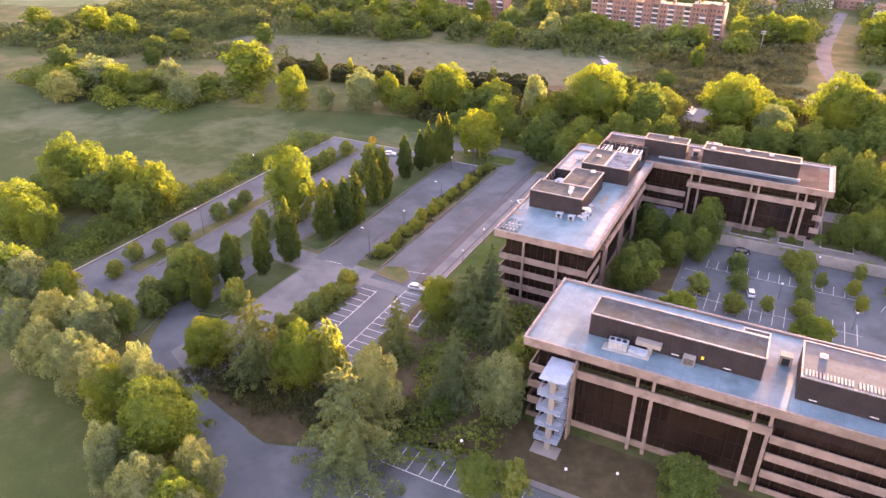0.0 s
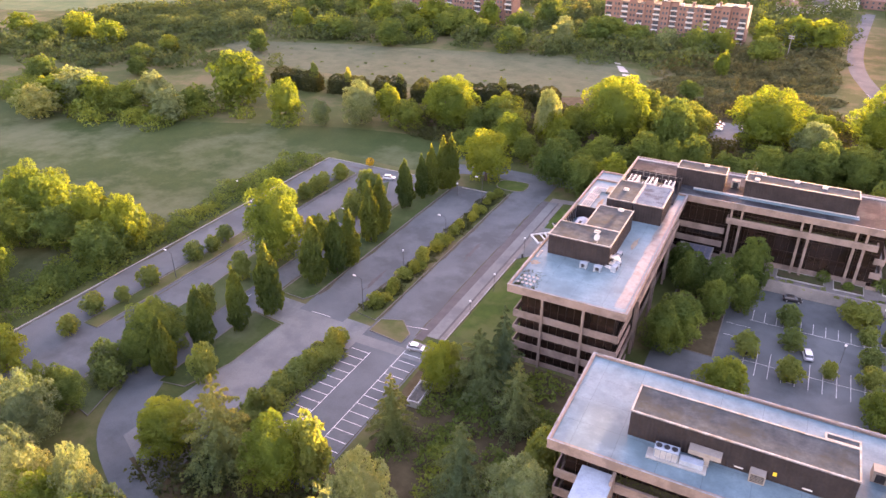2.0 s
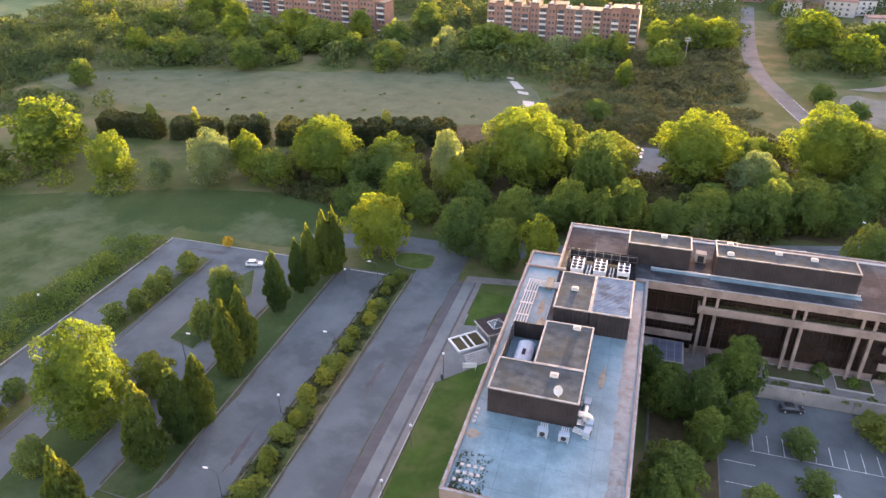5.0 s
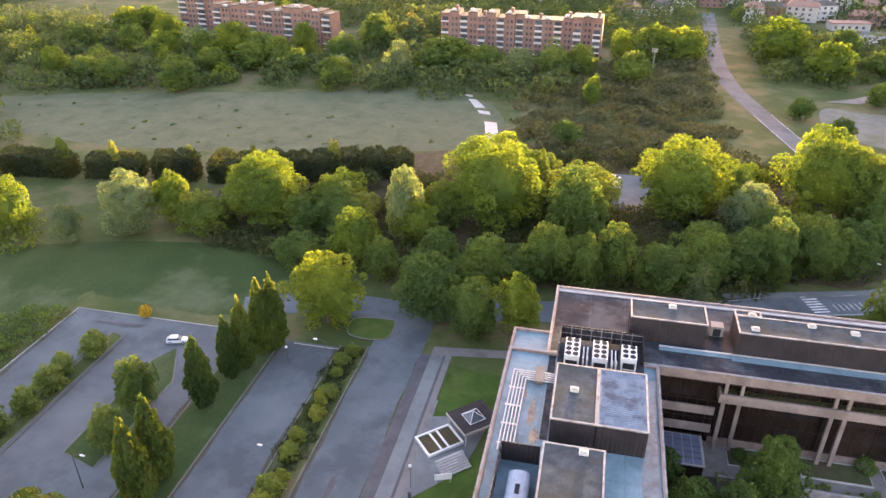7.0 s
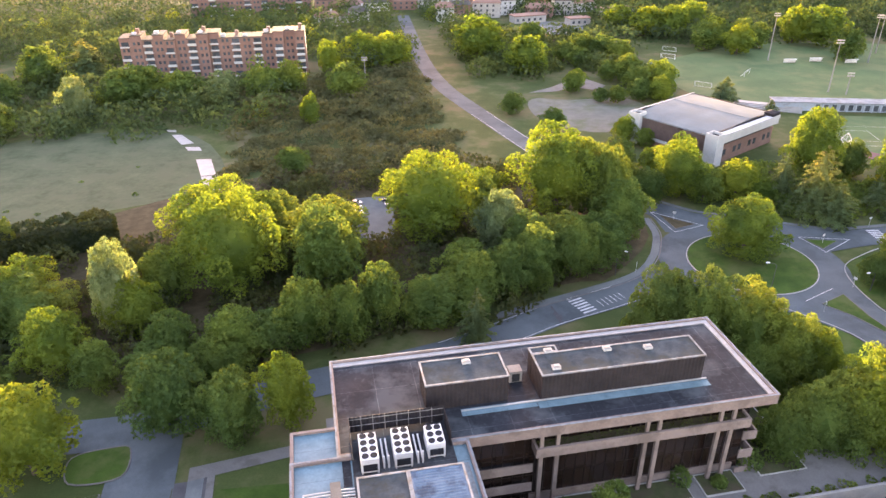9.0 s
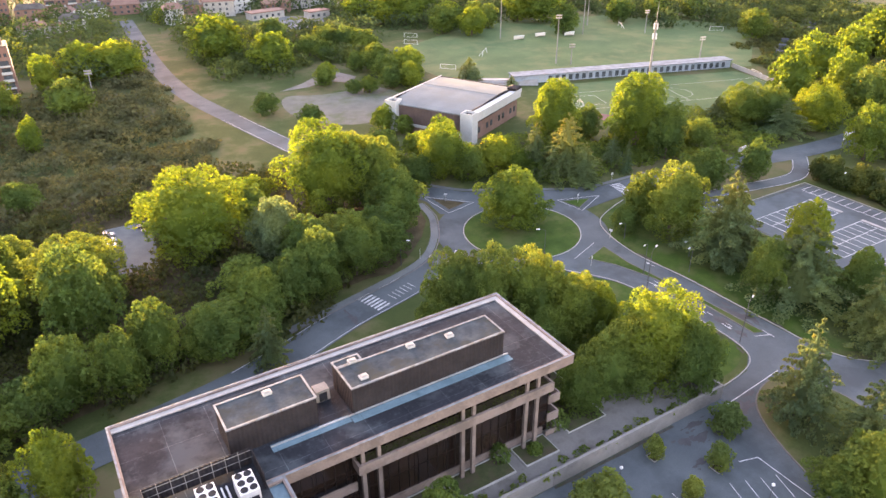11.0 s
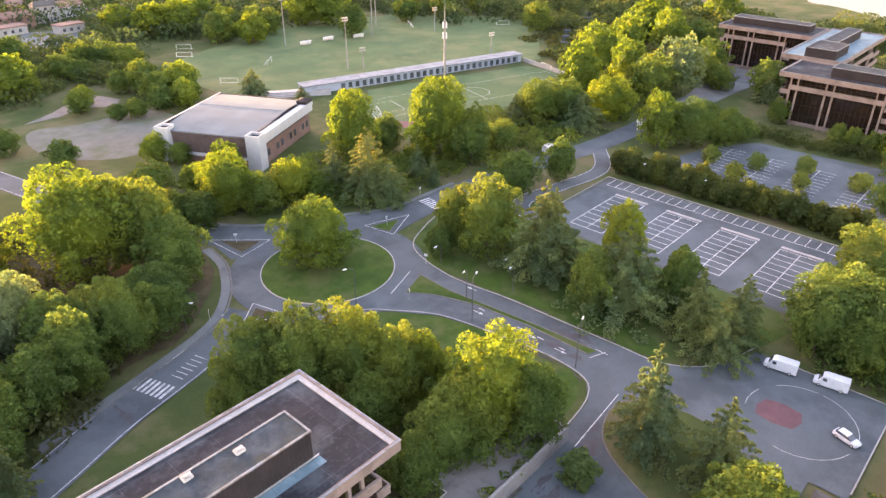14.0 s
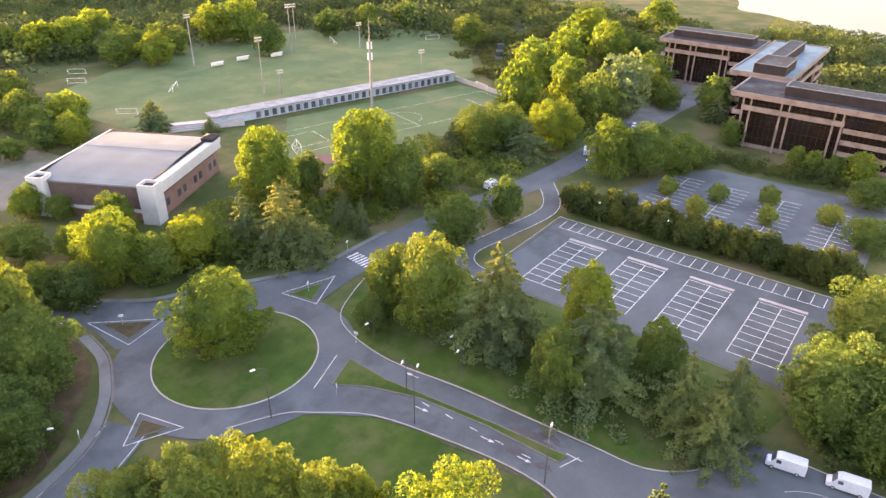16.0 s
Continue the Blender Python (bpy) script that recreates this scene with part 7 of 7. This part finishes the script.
for x, y, h, a in ((-90.4, 203.3, 8.5, 180), (-88.6, 175.7, 8, 180), (-90.2, 137.1, 9, 180), (61.6, 222.7, 10.8, 20), (48.3, 242.8, 10.8, 160), (63.4, 199.1, 10, 20), (66.6, 228.5, 8.5, 200), (76.5, 223.7, 7, 190), (75.2, 243.7, 5, 180), (82.2, 228.8, 4.6, 180),
                   (84.1, 202.4, 5, 180), (-118.5, 168, 7.5, 0), (-139.8, 160, 7.5, 180), (-139.5, 128, 7.5, 180), (104, 300, 6.5, 200), (20.5, 262, 7, -40), (151.5, 214, 6, 180), (151, 232, 6, 180), (174, 248, 7, 200)):
    street_lamp(x, y, h, a)


def tree_pit(x, y):
    """A square of kerb stones round the foot of a car park tree."""
    ob = thing("tree_pit", "small square kerb round the foot of a tree", "kerb", pose(x, y, 0.03, 0, 0, 4), "tree pits")
    boxes("soil", SOIL, ob, (-0.75, 0.75, -0.75, 0.75, 0, 0.07))
    for a in range(4):
        kerb = boxes("kerb_stone", KERB, ob, (-0.9, 0.75, -0.9, -0.75, 0, 0.14))
        kerb.matrix_local = pose(0, 0, 0, 0, 0, 90 * a)


for x, y in ((-2.7, 175.9), (-1.5, 166.7), (-1.4, 155.0), (12.1, 182.5), (13.0, 175.7), (13.2, 167.1), (13.4, 159.8), (13.9, 152.2), (5.8, 159.6), (-10.0, 160.6), (-11.6, 148.3), (25.7, 185.9), (32.5, 178.9), (24.1, 176.8), (16.7, 177.2), (25.6, 169.6)):
    tree_pit(x, y)


def bollard_lamp(x, y, h, z=0.0):
    ob = thing("globe_lamp", "short post lamp with white head", "garden lamp", pose(x, y, z), "globe lamps")
    bm = bmesh.new()
    tube(bm, (0, 0, 0), (0, 0, h), 0.07, 0.05)
    part("post", bm, TAR, ob)
    bm = bmesh.new()
    bmesh.ops.create_icosphere(bm, subdivisions=2, radius=0.27, matrix=pose(0, 0, h + 0.22))
    part("globe", bm, WHITE, ob)


for x, y, h in ((-66.9, 158.8, 4.6), (-67.3, 179.6, 4.6), (-67.6, 146.8, 3.6), (-38.3, 84.6, 2.8), (-12, 90, 2.4), (-20, 87, 2.4), (15.6, 183.6, 5), (32.6, 169.9, 4.4), (24, 160, 4.4), (-99.5, 205, 4), (-92.8, 160, 4), (-134, 160, 4), (-161, 175, 4), (-108, 128, 3.5), (8, 166, 4.4)):
    bollard_lamp(x, y, h)


def road_sign(x, y, ang, label, w=0.9, h=0.6, top=2.6):
    ob = thing("road_sign", label, "road sign", pose(x, y, 0.05, 0, 0, ang), "road signs")
    bm = bmesh.new()
    tube(bm, (0, 0, 0), (0, 0, top), 0.045)
    part("post", bm, STEEL, ob)
    boxes("plate", WHITE, ob, (-w / 2, w / 2, -0.07, -0.045, top - h, top))


for x, y, a in ((26, 262.5, 60), (62, 281, 200), (71.5, 281.5, 200), (72.5, 246, 100), (99, 273.5, 190), (48.5, 287.3, 150), (80, 267, 200), (59, 238, 60)):
    road_sign(x, y, a, "white road sign plate on a grey post")
bin_ = thing("litter_bin", "dark litter bin beside the lawn", "litter bin", pose(-67.0, 177.6, 0.06))
bm = bmesh.new()
tube(bm, (0, 0, 0), (0, 0, 0.95), 0.26, 0.3, 12)
part("drum", bm, TAR, bin_)
bm = bmesh.new()
tube(bm, (0, 0, 0.95), (0, 0, 1.05), 0.31, 0.2, 12)
part("lid", bm, RUBBER, bin_)
bush = thing("yellow_marker", "round yellow plant at the lane end", "shrub", pose(-137, 213.6, 0))
rs = np.random.RandomState(4)
d = sphere_dirs(rs, 260)
v = leaf_cards(rs, d * 1.3 + np.array([0, 0, 1.6]), d, 0.5)
new("crown", leaf_mesh("crown", v, LEAVES["o"])).parent = bush
bm = bmesh.new()
tube(bm, (0, 0, 0), (0, 0, 1.4), 0.08, 0.05)
part("trunk", bm, BARK, bush)
sheet("red_court", smooth([(73.7, 169.8), (78.6, 169.7), (78.7, 163.8), (73.8, 163.8)], 2, True), 0.112, RED, "dull red painted patch on the asphalt", "road patch")
circle = thing("turning_circle_line", "thin worn white circle on the asphalt", "road marking", kind="structure")
arc = [(77 + 9.2 * math.cos(0.2 * k), 163.5 + 8.8 * math.sin(0.2 * k)) for k in range(32)]
lines("painted_arc", [(*arc[k], *arc[k + 1]) for k in range(31) if k % 9 not in (4, 5) and not 8 < k < 13], 0.116, circle, 0.08)
edge = thing("turning_area_kerb", "pale kerb round the turning area", "kerb", kind="structure")
boxes("kerb", COPING, edge, (91.0, 91.18, 153, 169.5, 0, 0.16), (65.6, 86.5, 152.4, 152.62, 0, 0.2))
lodge = thing("low_lodge", "low building with grey pitched roof", "small building", pose(50.5, 146.6, 0))
boxes("wall", GYM_WALL, lodge, (-8.6, 8.6, -9, 9, 0, 3.0))
bm = bmesh.new()
v = [bm.verts.new(p) for p in ((-9.4, -9.8, 3.0), (9.4, -9.8, 3.0), (9.4, 9.8, 3.0), (-9.4, 9.8, 3.0), (0, -3.5, 5.6), (0, 4.2, 5.6))]
for f in ((0, 1, 4), (1, 2, 5, 4), (2, 3, 5), (3, 0, 4, 5), (3, 2, 1, 0)):
    bm.faces.new([v[i] for i in f])
part("roof", bm, SLATE, lodge, "grey tiled hip roof")
boxes("roof_window", WINDOW, lodge, (3.2, 6.4, -0.6, 3.6, 4.0, 4.75), label="dark roof light")
boundary = thing("garden_wall", "pale low garden wall beside the court", "wall", pose(40.6, 161.5, 0), kind="structure")
boxes("wall_body", GYM_WALL, boundary, (-0.2, 0.2, -9, 3.4, 0, 1.9))

# ---- gymnasium ----
gym = thing("gymnasium", "low white gymnasium with pale shallow vaulted roof", "sports hall", pose(80.8, 320.8, 0, 0, 0, 27.6))
boxes("hall_wall", GYM_WALL, gym, (3.0, 37, 3.0, 33.6, 0, 9.6))
bm = bmesh.new()
rise = [(0.5, 9.35), (1.4, 9.75), (3.5, 10.1), (8, 10.5), (13, 10.8), (18, 11.0), (22.6, 11.08), (22.9, 11.22), (27, 11.2), (31, 11.0), (34.5, 10.75), (37, 10.45)]
for (xa, za), (xb, zb) in zip(rise, rise[1:]):
    bm.faces.new([bm.verts.new(p) for p in ((xa, 3.6, za), (xb, 3.6, zb), (xb, 34.8, zb), (xa, 34.8, za))])
box(bm, 0.6, 37, 3.6, 34.8, 9.5, 9.7)
part("roof", bm, GYM_ROOF, gym, "pale grey low-ridged roof")
boxes("roof_verge", GYM_WALL, gym, (3.0, 37.4, 0.6, 3.0, 9.3, 10.5), label="broad pale roof edge slab")
boxes("parapet", CLADDING, gym, (3.0, 37.0, 3.0, 3.6, 9.3, 10.75), (3.0, 37.0, 34.8, 35.4, 9.3, 10.75), (36.8, 37.4, 3.6, 34.8, 9.3, 10.6), label="dark brown parapet")
boxes("roof_edge", GYM_WALL, gym, (0.3, 37.4, 35.4, 36, 9.3, 10.8))
for y in (0.6, 31.5):
    boxes("corner_tower", GYM_WALL, gym, (-1.2, 3.0, y, y + 4.5, 0, 10.0), label="pale rendered corner block")
    boxes("tower_rim", GYM_WALL, gym, (-1.2, 3.0, y, y + 0.35, 10.0, 10.9), (-1.2, 3.0, y + 4.15, y + 4.5, 10.0, 10.9), (-1.2, -0.85, y + 0.35, y + 4.15, 10.0, 10.9), (2.65, 3.0, y + 0.35, y + 4.15, 10.0, 10.9))
    boxes("tower_cap", BITUMEN, gym, (-0.85, 2.65, y + 0.35, y + 4.15, 10.0, 10.1))
screen = bmesh.new()
box(screen, 0.9, 3.0, 5.2, 31.4, 3.2, 9.3)
screen = part("front_screen", screen, GYM_SCREEN, gym, "brown ribbed metal front")
for i in range(44):
    boxes("screen_rib", GYM_SCREEN, screen, (0.75, 0.9, 5.3 + 0.6 * i, 5.55 + 0.6 * i, 3.2, 9.2))
boxes("front_plinth", GYM_WALL, gym, (0.6, 3.0, 5.2, 31.4, 2.2, 3.1))
boxes("front_base", BRICK, gym, (1.2, 3.0, 5.2, 31.4, 0, 2.2))
boxes("upper_band", GYM_WALL, gym, (3.0, 37.2, 0.8, 3.0, 7.4, 9.3))
boxes("brick_wall", BRICK, gym, (3.4, 37, 2.2, 2.95, 0, 6.0), label="red brick side wall")
for i in range(10):
    boxes("window", WINDOW, gym, (5 + 3.1 * i, 7.8 + 3.1 * i, 2.3, 2.96, 6.1, 7.3))
    if i % 3 != 1:
        boxes("window", WINDOW, gym, (6 + 3.1 * i, 7.6 + 3.1 * i, 2.1, 2.3, 2.2, 4.2))
hut = thing("roof_hut", "small dark pitched hut on the gymnasium roof edge", "roof hut", pose(80.8, 320.8, 10.9, 0, 0, 27.6))
bm = bmesh.new()
box(bm, 32.5, 37, 0.8, 4.2, -0.9, 0.6)
v = [bm.verts.new(p) for p in ((32.3, 0.6, 0.6), (37.2, 0.6, 0.6), (37.2, 4.4, 0.6), (32.3, 4.4, 0.6), (34.7, 2.5, 1.4))]
for f in ((0, 1, 4), (1, 2, 4), (2, 3, 4), (3, 0, 4), (3, 2, 1, 0)):
    bm.faces.new([v[i] for i in f])
part("hut_body", bm, CLADDING, hut)

# ---- sports grounds ----
stand = thing("pitch_building", "long low white changing-room building with dark openings", "sports building", pose(137, 374.5, 0, 0, 0, -16.6))
boxes("wall", STAND_WALL, stand, (0, 107, 0, 6, 0, 3.4))
boxes("roof", STAND_ROOF, stand, (-0.5, 107.5, -0.8, 6.5, 3.4, 3.75), label="white flat roof edge")
for i in range(28):
    boxes("doorway", WINDOW, stand, (16 + 3.2 * i, 17.7 + 3.2 * i, -0.06, 0.0, 0.4, 2.7))
    boxes("pier", STAND_WALL, stand, (18.3 + 3.2 * i, 18.7 + 3.2 * i, -0.6, 0.0, 0, 3.4))
tribune = thing("spectator_steps", "white concrete spectator steps beside the pitch", "terrace steps", pose(124, 383, 0, 0, 0, -33))
for i in range(4):
    boxes("tier", COPING, tribune, (0, 26, -1.6 + 0.9 * i, 4.4, 0.4 * i, 0.4 * i + 0.4))
wallp = thing("pitch_wall", "low pale wall behind the pitch", "wall", pose(240.6, 343.8, 0, 0, 0, -105), kind="structure")
boxes("wall_body", COPING, wallp, (0, 30, -0.15, 0.15, 0, 1.9))


def flood(x, y, h, label="tall grey floodlight mast with lamp frame", ang=0):
    ob = thing("floodlight_mast", label, "floodlight", pose(x, y, 0, 0, 0, ang), "floodlights")
    bm = bmesh.new()
    tube(bm, (0, 0, 0), (0, 0, h), 0.34, 0.16, 10)
    part("mast", bm, CONCRETE_GREY, ob)
    boxes("lamp_frame", CONCRETE_GREY, ob, (-1.5, 1.5, -0.1, 0.1, h - 0.1, h + 0.1), (-1.5, 1.5, -0.1, 0.1, h - 1.2, h - 1.0))
    for i in range(4):
        for z in (h - 1.0, h + 0.1):
            boxes("lamp", COPING, ob, (-1.4 + 0.75 * i, -0.85 + 0.75 * i, -0.35, -0.1, z, z + 0.5))


for x, y, h in ((185, 452, 23), (176, 393.5, 22), (231, 437, 23), (249.8, 454.5, 19), (-21.8, 447.6, 12), (181, 388.5, 9), (241, 363, 10), (262, 420, 12)):
    flood(x, y, h, ang=-20)
mast = thing("antenna_mast", "tall lattice-like antenna mast with panel aerials", "antenna mast", pose(184, 341.6, 0))
bm = bmesh.new()
tube(bm, (0, 0, 0), (0, 0, 27), 0.55, 0.4, 10)
tube(bm, (0, 0, 27), (0, 0, 35), 0.16, 0.06, 8)
part("mast", bm, CONCRETE_GREY, mast)
for z in (21, 25):
    for a in range(4):
        c, s = math.cos(a * 1.57), math.sin(a * 1.57)
        boxes("aerial_panel", WHITE, mast, (c * 0.9 - 0.2, c * 0.9 + 0.2, s * 0.9 - 0.2, s * 0.9 + 0.2, z - 1.1, z + 1.1))
        bm = bmesh.new()
        tube(bm, (c * 0.3, s * 0.3, z), (c * 0.9, s * 0.9, z), 0.06, 0.06, 6)
        part("bracket", bm, CONCRETE_GREY, mast)


def goal(x, y, ang):
    ob = thing("football_goal", "white football goal frame with net", "goal", pose(x, y, 0, 0, 0, ang), "football goals")
    bm = bmesh.new()
    for a, b in (((-3.66, 0, 0), (-3.66, 0, 2.44)), ((3.66, 0, 0), (3.66, 0, 2.44)), ((-3.66, 0, 2.44), (3.66, 0, 2.44)), ((-3.66, 0, 2.44), (-3.66, 1.8, 0)), ((3.66, 0, 2.44), (3.66, 1.8, 0)), ((-3.66, 1.8, 0), (3.66, 1.8, 0))):
        tube(bm, a, b, 0.07, 0.07, 6)
    part("frame", bm, WHITE, ob)
    bm = bmesh.new()
    for i in range(8):
        x0 = -3.5 + i
        tube(bm, (x0, 0, 2.44), (x0, 1.8, 0), 0.008, 0.008, 3)
    part("net", bm, WHITE, ob)


for x, y, a in ((157.5, 427, 40), (136.9, 466.6, -46), (145, 481.4, -46), (126.1, 411.4, -46), (139.8, 334, 60), (236, 327, -110), (300, 402, -40), (262, 440, -120)):
    goal(x, y, a)
for x, y in ((193, 445.7), (207.3, 445.2), (222.7, 438.7)):
    ob = thing("pitch_bench", "white covered bench beside the field", "bench shelter", pose(x, y, 0, 0, 0, -12), "bench shelters")
    boxes("shelter", WHITE, ob, (-3, 3, 0, 0.15, 0, 1.9), (-3, 3, -1.2, 0, 1.8, 1.95))
    boxes("seat", WOOD, ob, (-2.8, 2.8, -0.6, -0.2, 0.4, 0.48))
marks = thing("pitch_lines", "thin white pitch lines on grass", "pitch marking", kind="structure")
u, w = Vector((0.958, -0.286)), Vector((0.286, 0.958))
o = Vector((139, 331))
seg = []
for a, b in (((0, 0), (92, 0)), ((92, 0), (92, 22)), ((92, 22), (0, 22)), ((0, 22), (0, 0)), ((46, 0), (46, 22)), ((0, 5), (12, 5)), ((12, 5), (12, 17)), ((12, 17), (0, 17)), ((80, 5), (92, 5)), ((80, 5), (80, 17))):
    p, q = o + u * a[0] + w * a[1], o + u * b[0] + w * b[1]
    seg.append((p.x, p.y, q.x, q.y))
for k in range(20):
    p, q = [o + u * (46 + 7 * math.cos(2 * math.pi * j / 20)) + w * (11 + 7 * math.sin(2 * math.pi * j / 20)) for j in (k, k + 1)]
    seg.append((p.x, p.y, q.x, q.y))
lines("touch_lines", seg, 0.02, marks, 0.13)
sheet("red_court", [(133, 330), (139, 327), (145, 318), (140, 314), (131, 324)], 0.0, RED, "red running surface corner", "sports surface")
sheet("allotment_ground", [(252, 339), (272, 321), (363, 376), (344, 400)], 0.006, GRASS, "rough dark ground of the allotment gardens", "ground")
for i in range(14):
    across, along = 5 + 11 * (i % 2), 7 + 15 * (i // 2) + 4 * (i % 2)
    ob = thing("garden_shed", "small grey allotment shed with a pale door frame", "shed", pose(256 + 0.857 * along + 0.77 * across, 338 + 0.514 * along - 0.64 * across, 0, 0, 0, 31), "allotment sheds")
    boxes("shed_wall", DECK_GREY, ob, (-2, 2, -1.5, 1.5, 0, 2.2))
    boxes("shed_roof", GRAVEL, ob, (-2.3, 2.3, -1.8, 1.8, 2.2, 2.4))
    boxes("door_frame", COPING, ob, (-1.2, -0.9, -1.62, -1.5, 0, 2.1), (0.9, 1.2, -1.62, -1.5, 0, 2.1), (-0.9, 0.9, -1.62, -1.5, 1.85, 2.1))
    boxes("shed_door", CLADDING, ob, (-0.9, 0.9, -1.56, -1.5, 0, 1.85))
thicket("undergrowth", "low garden hedges and shrubs of the allotments", ((258, 280, 326, 344), (280, 312, 340, 368), (308, 348, 356, 390)), 41, "u", 1.2, 2.6, 5.5, 70)


rs = np.random.RandomState(61)
m = 420
lx, ly = 0.7 + 7.0 * rs.uniform(0, 1, m) ** 1.8, 22.6 - 4.5 * rs.uniform(0, 1, m) ** 1.8
at = np.stack([-30.9 - ly, 135.3 + lx, 17.99 + rs.uniform(0, 0.08, m)], 1)
litter = new("leaf_litter", leaf_mesh("leaf_litter", leaf_cards(rs, at, np.tile((0.0, 0.0, 2.5), (m, 1)), 0.30), LEAVES["k"]))
tagged(litter, "dark dead leaves blown into the corner of the pale roof", "leaf litter", kind="stuff")


# ---- far town ----
def apartments(x0, x1, y0, depth, h, storeys, stacks, label, ang=0.0):
    ob = thing("apartment_block", label, "apartment building", pose(x0, y0, 0, 0, 0, ang), "apartment blocks")
    n, wdt = stacks, x1 - x0
    bay = wdt / n
    rnd = random.Random(int(abs(x0)))
    sh = h / storeys
    for i in range(n):
        top = h + rnd.choice((0, 0, 1.2, 2.2))
        jog = rnd.choice((0, 1.2, 2.0))
        boxes("brick_bay", BRICK, ob, (i * bay, (i + 1) * bay - 0.05, jog, depth, 0, top))
        boxes("roof", SLATE, ob, (i * bay - 0.1, (i + 1) * bay - 0.02, jog - 0.3, depth + 0.3, top, top + 0.35))
        if i % 3 == 1:
            boxes("chimney", BRICK, ob, ((i + 0.4) * bay, (i + 0.7) * bay, depth * 0.5, depth * 0.5 + 2, top + 0.35, top + 2.4))
        if i % 2 == 1:
            boxes("dormer", GYM_WALL, ob, ((i + 0.15) * bay, (i + 0.55) * bay, jog + 1.5, jog + 3.5, top + 0.35, top + 0.35 + rnd.choice((0.8, 1.3))), label="small white roof dormer")
        for k in range(storeys):
            z = k * sh
            if i % 2 == 0 and rnd.random() < 0.82:
                boxes("balcony", GYM_WALL, ob, (i * bay + 0.5, (i + 1) * bay - 0.6, jog - 1.5, jog, z + 0.2, z + 0.36), (i * bay + 0.5, (i + 1) * bay - 0.6, jog - 1.5, jog - 1.38, z + 0.36, z + rnd.choice((0.9, 1.15, 1.3))))
                boxes("window", WINDOW, ob, (i * bay + 0.8, (i + 1) * bay - 0.9, jog - 0.05, jog, z + 0.6, z + 2.6))
            else:
                for f in (0.2, 0.6):
                    boxes("window", WINDOW, ob, ((i + f) * bay, (i + f + 0.22) * bay, jog - 0.05, jog, z + 1.1, z + 2.5))


apartments(-131, -47, 476, 12, 18.0, 6, 17, "long red brick apartment block with white balconies", -2)
apartments(-262, -187, 472, 12, 18.5, 6, 13, "red brick apartment block with stepped roofs", -8)
apartments(-300, -274, 500, 12, 21, 7, 4, "tall red brick apartment block", -8)
apartments(-120, -40, 640, 12, 20, 6, 14, "far brick apartment block with white balconies", 4)
apartments(-20, 70, 660, 12, 20, 6, 14, "far brick apartment block among trees", -4)
for x, y, w, d in ((40, 590, 18, 9), (86, 575, 22, 9), (118, 560, 14, 8), (-35, 600, 20, 8), (150, 590, 26, 10)):
    ob = thing("low_house", "low pale house with flat roof among trees", "house", pose(x, y, 0, 0, 0, 8), "low houses")
    boxes("wall", COPING, ob, (0, w, 0, d, 0, 4.2))
    boxes("roof", BRICK, ob, (-0.5, w + 0.5, -0.5, d + 0.5, 4.2, 4.7))
    for i in range(int(w / 4)):
        boxes("window", WINDOW, ob, (1.2 + 4 * i, 2.8 + 4 * i, -0.05, 0, 1.2, 2.8))


def far_house(x, y, w, d, h, ang, wall, roof, label):
    """A distant house: walls with windows under a pitched roof."""
    ob = thing("far_house", label, "house", pose(x, y, 0, 0, 0, ang), "houses beyond the woods")
    boxes("wall", wall, ob, (-w / 2, w / 2, -d / 2, d / 2, 0, h))
    bm = bmesh.new()
    e, r = 0.6, 0.28 * d
    v = [bm.verts.new(p) for p in ((-w / 2 - e, -d / 2 - e, h), (w / 2 + e, -d / 2 - e, h), (w / 2 + e, d / 2 + e, h), (-w / 2 - e, d / 2 + e, h), (-w / 2 + d * 0.2, 0, h + r), (w / 2 - d * 0.2, 0, h + r))]
    for f in ((0, 1, 5, 4), (1, 2, 5), (2, 3, 4, 5), (3, 0, 4), (3, 2, 1, 0)):
        bm.faces.new([v[i] for i in f])
    part("roof", bm, roof, ob)
    boxes("chimney", wall, ob, (-0.5 + w * 0.2, 0.5 + w * 0.2, -0.5, 0.5, h, h + r + 1.1))
    for k in range(int(h / 3)):
        for i in range(int(w / 4)):
            boxes("window", WINDOW, ob, (-w / 2 + 1.2 + 4 * i, -w / 2 + 2.6 + 4 * i, -d / 2 - 0.05, -d / 2, 3 * k + 1.0, 3 * k + 2.4))


rnd = random.Random(31)
for i in range(22):
    x, y = -28 + 17 * (i % 11) + rnd.uniform(-4, 4), 604 + 44 * (i // 11) + rnd.uniform(-12, 12)
    if 2 < x < 34 and y < 640:
        continue
    far_house(x, y, rnd.uniform(11, 19), rnd.uniform(8, 11), rnd.choice((6.2, 9.3, 9.3)), rnd.uniform(-20, 20), (COPING, GYM_WALL, BRICK)[i % 3], (BRICK, SLATE)[i % 2], ("pale rendered house with a pitched roof", "pale grey house with a pitched roof", "brick house with a pitched roof")[i % 3])
